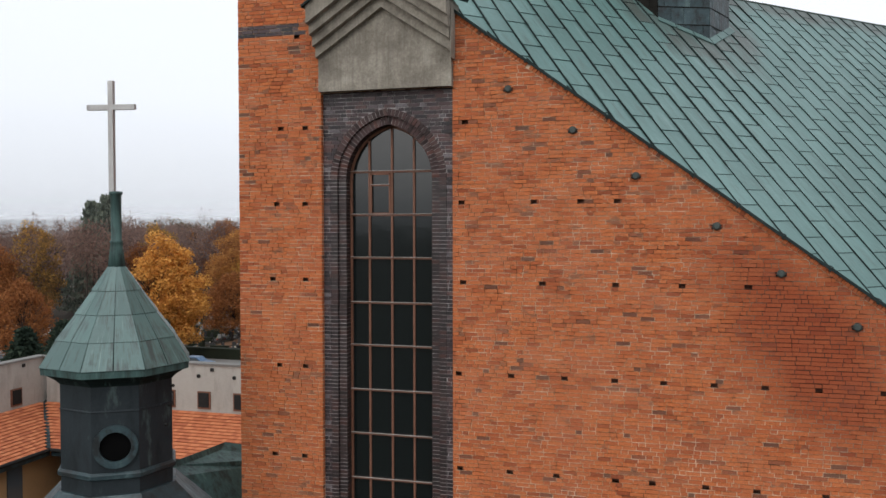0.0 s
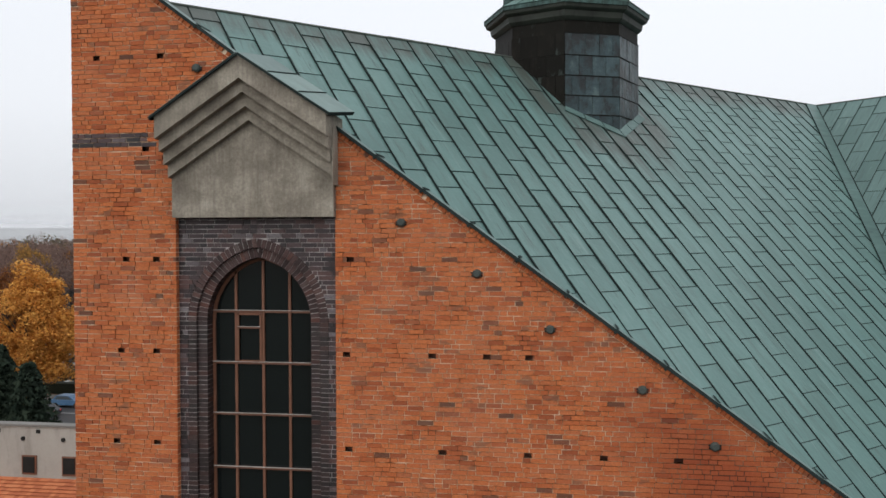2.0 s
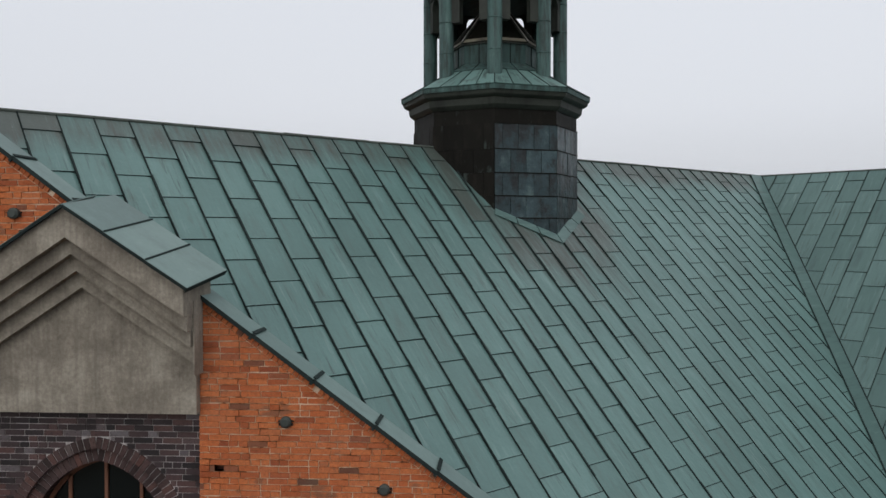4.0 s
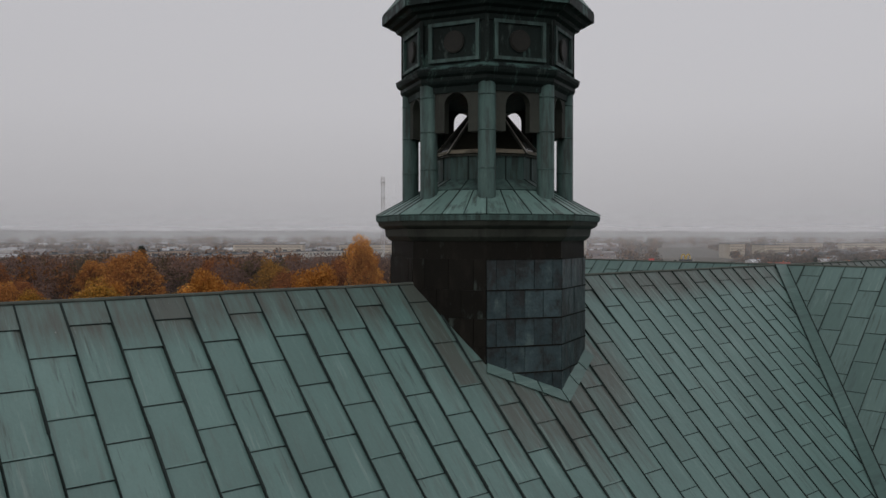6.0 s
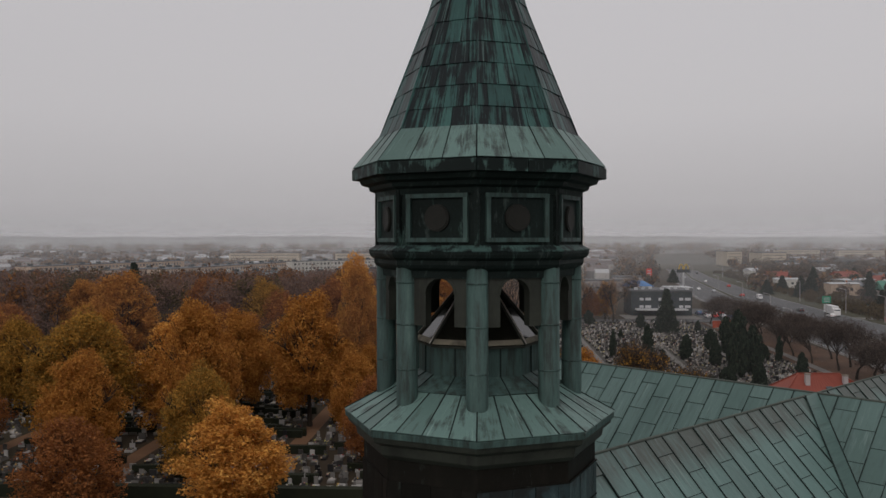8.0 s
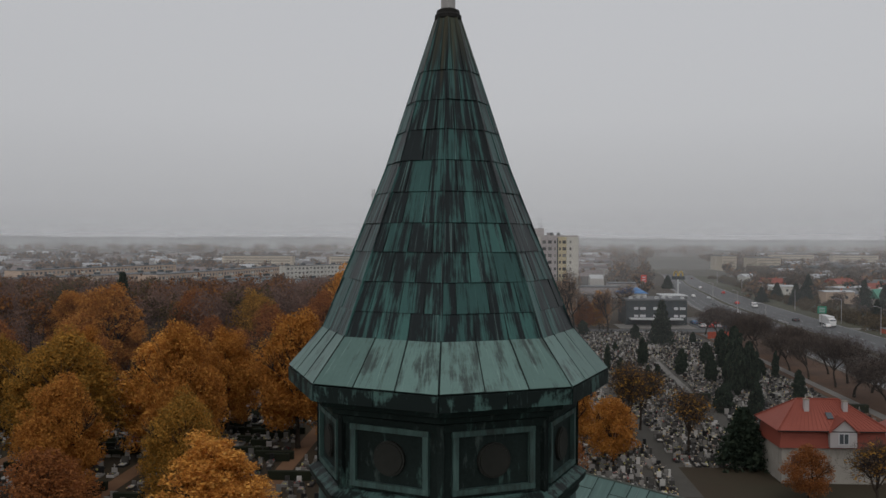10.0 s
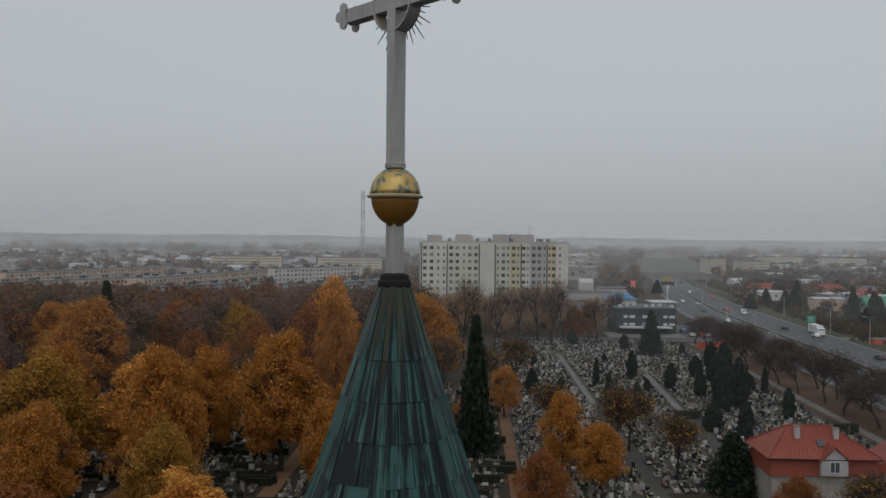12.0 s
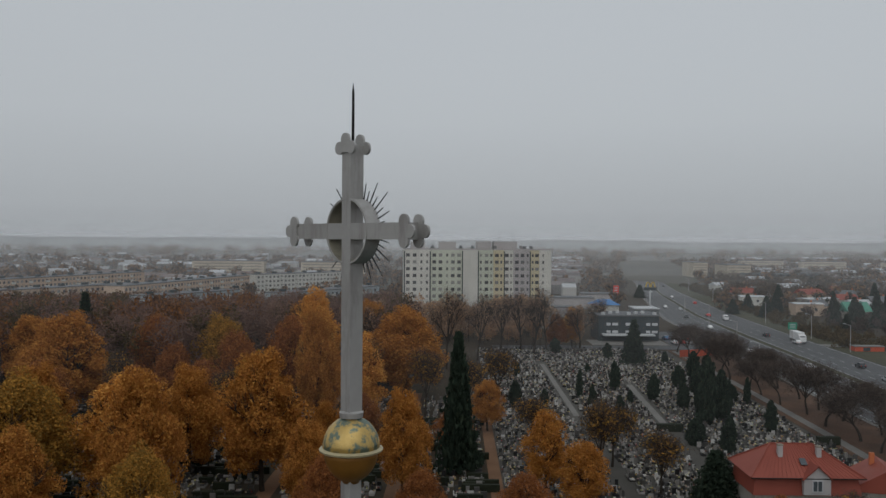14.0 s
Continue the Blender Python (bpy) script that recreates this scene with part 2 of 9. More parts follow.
    if fold:
        # scratches and creases down the sheets, pale on some and dark on others, and bird lime near the ridge
        fp = place(nd, ln, axes, (13.0, 0.38, 1.0))
        fo = nd.new("ShaderNodeVectorMath")
        fo.operation = "ADD"
        ln.new(fp, fo.inputs[0])
        ln.new(comb.outputs[0], fo.inputs[1])
        sc_ = noise_tex(nd, ln, fo.outputs[0], 1.0, 5.0, 0.7)
        for lo_, hi_, tone, amount_ in ((0.585, 0.70, (0.19, 0.27, 0.25), 0.6), (0.41, 0.31, (0.030, 0.044, 0.038), 0.7)):
            cr_ = nd.new("ShaderNodeMapRange")
            for key_, val in (("From Min", lo_), ("From Max", hi_), ("To Min", 0.0), ("To Max", amount_)):
                cr_.inputs[key_].default_value = val
            ln.new(sc_, cr_.inputs["Value"])
            out = mix(nd, ln, math_node(nd, ln, "MULTIPLY", cr_.outputs[0], math_node(nd, ln, "GREATER_THAN", r, 0.35)), out, tone)
        sp_ = nd.new("ShaderNodeMapRange")
        for key_, val in (("From Min", 0.70), ("From Max", 0.76), ("To Min", 0.0), ("To Max", 0.6)):
            sp_.inputs[key_].default_value = val
        ln.new(noise_tex(nd, ln, place(nd, ln, axes, (30.0, 14.0, 1.0)), 1.0, 3.0), sp_.inputs["Value"])
        if worn:
            out = mix(nd, ln, math_node(nd, ln, "MULTIPLY", sp_.outputs[0], ridge.outputs[0]), out, (0.42, 0.43, 0.41))
    ln.new(out, b.inputs["Base Color"])
    rr = nd.new("ShaderNodeMapRange")
    rr.inputs["To Min"].default_value = rough - 0.1
    rr.inputs["To Max"].default_value = rough + 0.15
    ln.new(st, rr.inputs["Value"])
    ln.new(rr.outputs[0], b.inputs["Roughness"])
    b.inputs["Specular IOR Level"].default_value = spec
    bump_of(nd, ln, b, noise_tex(nd, ln, pos, 5.0, 3.0), dent, 0.012 + 0.02 * max(0.0, dent - 0.25))
    return m


def round_copper(name, stops, dark, centre, dark_amount=0.9, runs=(11.0, 0.55), dark_range=(0.47, 0.60), vary=0.4, pale=(0.20, 0.31, 0.285), pale_amount=0.5,
                 rough=0.45, spec=0.45, stain=None, own_run=1.0):
    """Sheet copper on a round or many-sided body: black and pale runs follow its fall, blotches and tones differ from sheet to sheet."""
    m, nd, ln, b = nodes_of(name)
    g = nd.new("ShaderNodeNewGeometry")
    rel = nd.new("ShaderNodeVectorMath")
    rel.operation = "SUBTRACT"
    ln.new(g.outputs["Position"], rel.inputs[0])
    rel.inputs[1].default_value = (centre[0], centre[1], 0)
    sep = nd.new("ShaderNodeSeparateXYZ")
    ln.new(rel.outputs[0], sep.inputs[0])
    flat_r = nd.new("ShaderNodeVectorMath")
    flat_r.operation = "MULTIPLY"
    flat_r.inputs[1].default_value = (1, 1, 0)
    ln.new(rel.outputs[0], flat_r.inputs[0])
    le = nd.new("ShaderNodeVectorMath")
    le.operation = "LENGTH"
    ln.new(flat_r.outputs[0], le.inputs[0])
    ang = math_node(nd, ln, "ARCTAN2", sep.outputs["Y"], sep.outputs["X"])
    fall = math_node(nd, ln, "SUBTRACT", sep.outputs["Z"], le.outputs["Value"])
    r = piece_random(nd, ln)

    def along(across, down, shift):
        c = nd.new("ShaderNodeCombineXYZ")
        ln.new(math_node(nd, ln, "MULTIPLY", ang, across), c.inputs[0])
        ln.new(math_node(nd, ln, "MULTIPLY", fall, down), c.inputs[1])
        ln.new(math_node(nd, ln, "MULTIPLY", r, shift), c.inputs[2])
        return c.outputs[0]

    pos = place(nd, ln)
    fine = noise_tex(nd, ln, pos, 26.0, 5.0, 0.7)
    broad = noise_tex(nd, ln, along(runs[0] * 0.32, runs[1] * 1.6, 17.0 * own_run), 1.0, 4.0, 0.6)
    thin = noise_tex(nd, ln, along(runs[0] * 1.9, runs[1], 7.0 * own_run), 1.0, 6.0, 0.72)
    hair = noise_tex(nd, ln, along(runs[0] * 4.6, runs[1] * 0.8, 3.0), 1.0, 4.0, 0.65)
    key = math_node(nd, ln, "ADD", math_node(nd, ln, "MULTIPLY", r, vary), math_node(nd, ln, "MULTIPLY", math_node(nd, ln, "ADD", broad, thin), (1.0 - vary) * 0.5))
    col = ramp(nd, stops)
    ln.new(key, col.inputs[0])
    out = mix(nd, ln, math_node(nd, ln, "MULTIPLY", fine, 0.30), col.outputs[0], tuple(0.5 * c for c in stops[0][1]))
    both = math_node(nd, ln, "ADD", math_node(nd, ln, "MULTIPLY", broad, 0.42), math_node(nd, ln, "MULTIPLY", thin, 0.58))
    both = math_node(nd, ln, "ADD", both, math_node(nd, ln, "MULTIPLY", math_node(nd, ln, "SUBTRACT", r, 0.5), 0.05))
    dr = ramp(nd, ((dark_range[0], (0, 0, 0)), (dark_range[1], (1, 1, 1))))
    ln.new(both, dr.inputs[0])
    out = mix(nd, ln, math_node(nd, ln, "MULTIPLY", dr.outputs[0], dark_amount), out, dark)
    pr = ramp(nd, ((0.60, (0, 0, 0)), (0.72, (1, 1, 1))))
    ln.new(hair, pr.inputs[0])
    out = mix(nd, ln, math_node(nd, ln, "MULTIPLY", pr.outputs[0], pale_amount), out, pale)
    if stain:
        # rust and moss that run down from the collar
        z0, z1, colour = stain
        mr_ = nd.new("ShaderNodeMapRange")
        for key_, val in (("From Min", z0), ("From Max", z1), ("To Min", -0.3), ("To Max", 0.24)):
            mr_.inputs[key_].default_value = val
        mr_.clamp = False
        ln.new(sep.outputs["Z"], mr_.inputs["Value"])
        sr_ = ramp(nd, ((0.56, (0, 0, 0)), (0.74, (1, 1, 1))))
        ln.new(math_node(nd, ln, "ADD", mr_.outputs[0], noise_tex(nd, ln, along(5.0, 0.12, 0.0), 1.0, 4.0)), sr_.inputs[0])
        out = mix(nd, ln, math_node(nd, ln, "MULTIPLY", sr_.outputs[0], 0.85), out, colour)
    ln.new(out, b.inputs["Base Color"])
    rr = nd.new("ShaderNodeMapRange")
    rr.inputs["To Min"].default_value = rough - 0.12
    rr.inputs["To Max"].default_value = rough + 0.2
    ln.new(thin, rr.inputs["Value"])
    ln.new(rr.outputs[0], b.inputs["Roughness"])
    b.inputs["Specular IOR Level"].default_value = spec
    bump_of(nd, ln, b, math_node(nd, ln, "ADD", noise_tex(nd, ln, pos, 4.0, 3.0), math_node(nd, ln, "MULTIPLY", thin, 0.35)), 0.35, 0.014)
    return m


def glass_material(name, tint, shine=0.5):
    m, nd, ln, b = nodes_of(name)
    b.inputs["Base Color"].default_value = (*tint, 1)
    n = noise_tex(nd, ln, place(nd, ln), 2.2, 3.0)
    rr = nd.new("ShaderNodeMapRange")
    rr.inputs["To Min"].default_value = 0.05
    rr.inputs["To Max"].default_value = 0.12
    ln.new(n, rr.inputs["Value"])
    ln.new(rr.outputs[0], b.inputs["Roughness"])
    b.inputs["Specular IOR Level"].default_value = shine
    bump_of(nd, ln, b, n, 0.08, 0.02)
    return m


FALL_A = (0.5, -0.5, -0.71)
ALONG_A = (0.7071, 0.7071, 0.0)
FALL_C = (-0.5, -0.5, -0.71)
ALONG_C = (0.7071, -0.7071, 0.0)
UP = (0.0, 0.0, 1.0)
ACROSS = (0.7071, 0.0, 0.0)

BRICK = brick_material("orange_brick", ((0.0, (0.306, 0.081, 0.033)), (0.07, (0.418, 0.114, 0.042)), (0.25, (0.510, 0.144, 0.050)), (0.6, (0.592, 0.185, 0.064)),
                                        (0.94, (0.510, 0.166, 0.067)), (0.97, (0.367, 0.119, 0.056)), (0.988, (0.204, 0.081, 0.047)), (1.0, (0.122, 0.057, 0.037))), wet=True)
CLINKER = brick_material("dark_clinker_brick", ((0.0, (0.010, 0.008, 0.009)), (0.35, (0.030, 0.019, 0.021)), (0.65, (0.058, 0.036, 0.038)), (0.85, (0.10, 0.048, 0.042)), (0.93, (0.12, 0.105, 0.11)), (1.0, (0.20, 0.18, 0.185))),
                         grain=(0.5, 0.42, 0.40), pale=(0.09, 0.068, 0.068), rosy=(0.085, 0.055, 0.052), grime=(0.04, 0.034, 0.033), rough=0.55)
# dark red clinker, darkened further to paint the shade in the reveals
JAMB = brick_material("dark_red_clinker", ((0.0, (0.012, 0.008, 0.007)), (0.4, (0.025, 0.015, 0.014)), (0.7, (0.037, 0.022, 0.021)), (0.9, (0.064, 0.022, 0.015)), (1.0, (0.042, 0.036, 0.035))), grain=(0.5, 0.42, 0.40), pale=(0.11, 0.08, 0.075), rosy=(0.10, 0.055, 0.045), grime=(0.04, 0.03, 0.027), rough=0.5)
ARCH_CLINKER = brick_material("grey_pink_clinker", ((0.0, (0.032, 0.023, 0.022)), (0.4, (0.061, 0.040, 0.038)), (0.75, (0.090, 0.056, 0.052)), (0.9, (0.115, 0.054, 0.043)), (1.0, (0.108, 0.090, 0.086))), grain=(0.5, 0.42, 0.40), pale=(0.15, 0.115, 0.11), rosy=(0.14, 0.085, 0.075), grime=(0.055, 0.042, 0.04))
LANTERN_BODY = copper("blue_black_copper", ((0.2, (0.010, 0.013, 0.015)), (0.5, (0.018, 0.024, 0.027)), (0.8, (0.034, 0.043, 0.048))),
                      ((1, 0, 0), UP, (0, 1, 0)), (0.007, 0.008, 0.008), 0.7, streak=(3.0, 0.8, 3.0), vary=0.1, rough=0.5, spec=0.2)
# near-black that paints the shade inside hollows and openings
DEEP = surface("deep_black_opening", ((0.2, (0.002, 0.002, 0.002)), (0.8, (0.005, 0.005, 0.005))), 20, 2, 0.95, bump=0, spec=0.02)
MORTAR = mortar_material("lime_mortar")
MORTAR_GREY = surface("grey_mortar", ((0.38, (0.05, 0.042, 0.040)), (0.46, (0.24, 0.215, 0.205)), (0.54, (0.55, 0.52, 0.50))), 7, 1.3, 0.95)
# brick tone darkened to paint the shade inside the putlog holes
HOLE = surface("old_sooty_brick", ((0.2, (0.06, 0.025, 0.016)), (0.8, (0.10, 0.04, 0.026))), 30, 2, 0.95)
CONCRETE = surface("weathered_concrete", ((0.32, (0.12, 0.102, 0.08)), (0.5, (0.245, 0.218, 0.175)), (0.66, (0.39, 0.355, 0.29))), 22, 2.0, 0.9,
                   bump=0.4, bump_size=0.008, dirt=(0.12, 0.10, 0.085), dirt_amount=0.36, dirt_axes=((1, 0.3, 0), (0, 0, 1), (0, 1, 0)), dirt_scale=(16, 1.1, 3), dirt_range=(0.46, 0.66))
SHEET_A = copper("green_copper_roof", ((0.24, (0.064, 0.125, 0.113)), (0.5, (0.090, 0.173, 0.158)), (0.76, (0.124, 0.225, 0.207))),
                 (ALONG_A, FALL_A, UP), (0.075, 0.090, 0.078), 0.42, vary=0.16, rough=0.45, spec=0.72, worn=(0.048, 0.047, 0.037), fold=0.2, dent=0.6)
SHEET_C = copper("green_copper_side_roof", ((0.25, (0.061, 0.116, 0.105)), (0.5, (0.080, 0.142, 0.129)), (0.75, (0.100, 0.170, 0.157))),
                 (ALONG_C, FALL_C, UP), (0.045, 0.07, 0.07), 0.5, rough=0.45, spec=0.45, fold=0.2)
SEAM = surface("dark_copper_seam", ((0.2, (0.008, 0.013, 0.013)), (0.8, (0.034, 0.047, 0.044))), 20, 1, 0.8, spec=0.1)
RIDGE = surface("weathered_ridge_copper", ((0.3, (0.062, 0.070, 0.060)), (0.7, (0.11, 0.13, 0.115))), 9, 1.2, 0.75, spec=0.15)
COPING = copper("pale_copper_coping", ((0.25, (0.115, 0.165, 0.155)), (0.5, (0.155, 0.22, 0.205)), (0.75, (0.20, 0.275, 0.255))),
                (ACROSS, UP, (0, 1, 0)), (0.13, 0.16, 0.15), 0.35, streak=(4, 1.2, 3))
TC, LC = (6.34, 8.75), (-3.40, -1.90)
SPIRE = round_copper("streaked_spire_copper", ((0.2, (0.014, 0.042, 0.041)), (0.5, (0.042, 0.120, 0.110)), (0.8, (0.095, 0.225, 0.203))), (0.004, 0.007, 0.009), TC,
                     0.97, (6.5, 0.42), (0.455, 0.52), 0.24, (0.18, 0.32, 0.30), 0.55, 0.42, 0.22, (32.2, 34.2, (0.045, 0.042, 0.022)), 0.09)
SKIRT = round_copper("turquoise_skirt_copper", ((0.2, (0.075, 0.135, 0.122)), (0.5, (0.115, 0.20, 0.18)), (0.8, (0.17, 0.285, 0.26))), (0.028, 0.036, 0.034), TC,
                     0.85, (10.0, 1.2), (0.51, 0.61), 0.35, (0.25, 0.37, 0.34), 0.6, 0.45, 0.3)
FASCIA = round_copper("patchy_fascia_copper", ((0.2, (0.035, 0.07, 0.064)), (0.5, (0.065, 0.125, 0.113)), (0.8, (0.10, 0.19, 0.17))), (0.006, 0.009, 0.009), TC,
                      0.95, (6.0, 2.2), (0.45, 0.51), 0.3, (0.16, 0.26, 0.24), 0.3, 0.5, 0.12)
CAP_COPPER = round_copper("grey_green_cap_copper", ((0.2, (0.062, 0.105, 0.097)), (0.5, (0.10, 0.165, 0.152)), (0.8, (0.16, 0.245, 0.225))), (0.045, 0.05, 0.046), LC,
                          0.8, (9.0, 1.0), (0.49, 0.60), 0.35, (0.22, 0.31, 0.29), 0.5, 0.45, 0.4)
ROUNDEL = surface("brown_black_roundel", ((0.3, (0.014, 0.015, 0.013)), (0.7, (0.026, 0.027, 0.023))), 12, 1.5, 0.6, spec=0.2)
# olive with the shade on the arcade panels put into its colour
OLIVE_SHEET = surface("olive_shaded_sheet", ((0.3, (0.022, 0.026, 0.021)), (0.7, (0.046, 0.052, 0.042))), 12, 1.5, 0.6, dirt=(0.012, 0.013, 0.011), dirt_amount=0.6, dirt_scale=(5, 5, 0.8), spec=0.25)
COLUMN = copper("green_column_copper", ((0.2, (0.034, 0.064, 0.059)), (0.5, (0.051, 0.094, 0.086)), (0.8, (0.070, 0.123, 0.112))),
                ((1, 0, 0), UP, (0, 1, 0)), (0.022, 0.028, 0.026), 0.8, streak=(7.0, 0.9, 7.0), vary=0.2, dark_range=(0.46, 0.62), spec=0.2)
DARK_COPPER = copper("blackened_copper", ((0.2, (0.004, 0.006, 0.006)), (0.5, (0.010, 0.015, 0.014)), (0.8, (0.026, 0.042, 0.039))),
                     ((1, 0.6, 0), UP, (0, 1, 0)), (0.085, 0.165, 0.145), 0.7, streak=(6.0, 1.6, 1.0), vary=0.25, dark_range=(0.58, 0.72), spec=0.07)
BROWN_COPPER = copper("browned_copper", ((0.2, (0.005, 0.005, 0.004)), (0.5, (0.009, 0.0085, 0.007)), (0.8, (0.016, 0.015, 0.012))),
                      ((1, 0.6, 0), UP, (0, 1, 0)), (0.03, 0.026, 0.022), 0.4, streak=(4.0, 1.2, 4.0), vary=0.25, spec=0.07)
LEAD = copper("blue_grey_lead", ((0.2, (0.009, 0.015, 0.017)), (0.5, (0.022, 0.041, 0.046)), (0.8, (0.058, 0.098, 0.108))),
              ((1, 0, 0), UP, (0, 1, 0)), (0.013, 0.014, 0.014), 0.88, streak=(2.6, 1.7, 2.6), vary=0.15, dark_range=(0.46, 0.60), rough=0.4, spec=0.4, dent=0.9)
STEEL = surface("brushed_steel", ((0.2, (0.31, 0.30, 0.29)), (0.8, (0.46, 0.45, 0.435))), 14, 1.5, 0.5, metal=0.4, bump=0.1,
                dirt=(0.20, 0.18, 0.17), dirt_amount=0.5, dirt_scale=(6, 6, 1.2))
BLACK_IRON = surface("black_iron", ((0.2, (0.010, 0.010, 0.010)), (0.8, (0.026, 0.025, 0.023))), 20, 2, 0.7, spec=0.12)
GOLD = surface("worn_gilding", ((0.3, (0.42, 0.28, 0.08)), (0.7, (0.62, 0.45, 0.18))), 16, 3, 0.42, metal=0.6, bump=0.35, bump_size=0.02,
               dirt=(0.10, 0.16, 0.145), dirt_amount=0.9, dirt_scale=(9, 9, 7), dirt_range=(0.49, 0.56))
RIM_GILT = surface("pale_worn_gilt", ((0.3, (0.34, 0.29, 0.17)), (0.7, (0.48, 0.42, 0.27))), 16, 3, 0.5, metal=0.3, bump=0.1)
OCHRE = surface("dull_ochre_gilding", ((0.3, (0.17, 0.075, 0.012)), (0.7, (0.25, 0.115, 0.02))), 14, 3, 0.5, metal=0.3, bump=0.1)
WOOD = surface("brown_painted_frame", ((0.3, (0.12, 0.05, 0.028)), (0.7, (0.20, 0.09, 0.055))), 30, 3, 0.6)
PALE_LINE = surface("pale_sill_paint", ((0.3, (0.32, 0.29, 0.26)), (0.7, (0.46, 0.42, 0.39))), 20, 2, 0.6)
ROOFLIGHT = glass_material("dark_rooflight_glass", (0.012, 0.012, 0.009), 0.6)
GLASS = glass_material("dark_window_glass", (0.006, 0.009, 0.009), 0.5)
INNER_SHEET = surface("olive_brown_sheet", ((0.3, (0.121, 0.108, 0.081)), (0.7, (0.270, 0.249, 0.189))), 10, 2, 0.7, dirt=(0.02, 0.018, 0.015), dirt_amount=0.6, dirt_scale=(5, 5, 1))
# pale tone that paints light on the rooflight bars' tops
PALE_BEAM = surface("pale_weathered_beam", ((0.3, (0.338, 0.325, 0.293)), (0.7, (0.546, 0.520, 0.481))), 14, 2, 0.8, dirt=(0.12, 0.11, 0.10), dirt_amount=0.6, dirt_scale=(6, 6, 2))
# tint lifted so that sky reflection is painted into the glass colour
DARK_GLASS = glass_material("far_window_glass", (0.07, 0.08, 0.088))

# ---- shapes ----
class Shape:
    """Vertices and faces of one mesh, gathered piece by piece."""

    def __init__(self):
        self.v, self.f = [], []

    def add(self, verts, faces):
        n = len(self.v)
        self.v.extend(tuple(p) for p in verts)
        self.f.extend(tuple(n + i for i in f) for f in faces)
        return self

    def box(self, c, s, m=None):
        hx, hy, hz = s[0] / 2, s[1] / 2, s[2] / 2
        pts = [Vector((x, y, z)) for z in (-hz, hz) for y in (-hy, hy) for x in (-hx, hx)]
        if m is not None:
            pts = [m @ p for p in pts]
        pts = [p + Vector(c) for p in pts]
        return self.add(pts, [(0, 2, 3, 1), (4, 5, 7, 6), (0, 1, 5, 4), (2, 6, 7, 3), (0, 4, 6, 2), (1, 3, 7, 5)])

    def slab(self, poly, thick):
        """A polygon (3D, seen anticlockwise from its front) with a thickness behind it."""
        p = [Vector(q) for q in poly]
        nrm = (p[1] - p[0]).cross(p[2] - p[1]).normalized()
        back = [q - nrm * thick for q in p]
        n = len(p)
        faces = [tuple(range(n)), tuple(range(2 * n - 1, n - 1, -1))]
        faces += [(i, n + i, n + (i + 1) % n, (i + 1) % n) for i in range(n)]
        return self.add(p + back, faces)

    def prism(self, poly, y0, y1):
        """A polygon in x and z, drawn out along y."""
        n = len(poly)
        a = [(x, y0, z) for x, z in poly]
        b = [(x, y1, z) for x, z in poly]
        faces = [tuple(range(n)), tuple(range(2 * n - 1, n - 1, -1))]
        faces += [(i, n + i, n + (i + 1) % n, (i + 1) % n) for i in range(n)]
        return self.add(a + b, faces)

    def lathe(self, profile, n=8, centre=(0, 0), phase=0.0, caps=True):
        rows = []
        for r, z in profile:
            rows.append([(centre[0] + r * math.cos(phase + 2 * math.pi * k / n), centre[1] + r * math.sin(phase + 2 * math.pi * k / n), z) for k in range(n)])
        base = [p for row in rows for p in row]
        faces = []
        for i in range(len(rows) - 1):
            for k in range(n):
                a, b = i * n + k, i * n + (k + 1) % n
                faces.append((a, b, b + n, a + n))
        if caps:
            faces.append(tuple(range(n - 1, -1, -1)))
            faces.append(tuple(range((len(rows) - 1) * n, len(rows) * n)))
        return self.add(base, faces)

    def tube(self, p0, p1, r0, r1, n=6, caps=True):
        p0, p1 = Vector(p0), Vector(p1)
        d = (p1 - p0).normalized()
        s = d.orthogonal().normalized()
        t = d.cross(s)
        a = [p0 + (s * math.cos(2 * math.pi * k / n) + t * math.sin(2 * math.pi * k / n)) * r0 for k in range(n)]
        b = [p1 + (s * math.cos(2 * math.pi * k / n) + t * math.sin(2 * math.pi * k / n)) * r1 for k in range(n)]
        faces = [(k, (k + 1) % n, n + (k + 1) % n, n + k) for k in range(n)]
        if caps:
            faces += [tuple(range(n - 1, -1, -1)), tuple(range(n, 2 * n))]
        return self.add(a + b, faces)

    def mesh(self, name, material, smooth=False):
        me = bpy.data.meshes.new(name)
        me.from_pydata(self.v, [], self.f)
        me.materials.append(material)
        if smooth:
            me.polygons.foreach_set("use_smooth", [True] * len(me.polygons))
        me.update()
        return me


def part(name, shape, material, parent=None, label="", smooth=False):
    ob = new(name, shape.mesh(name, material, smooth))
    if parent is not None:
        adopt(ob, parent)
    if label:
        tagged(ob, label)
    return ob


def adopt(ob, parent):
    """Parent ob, which is built in world places, to a thing (an Empty at its base) or to a part."""
    ob.parent = parent
    if parent.parent is None:
        ob.matrix_parent_inverse = Matrix.Translation(-parent.location)


def thing(name, label, category, group="", kind="", at=(0, 0, 0)):
    ob = new(name)
    ob.location = at
    ob.empty_display_size = 0.2
    return tagged(ob, label, category, group, kind)


def piece(name, me, m, parent):
    ob = new(name, me)
    adopt(ob, parent)
    ob.matrix_basis = m
    return ob


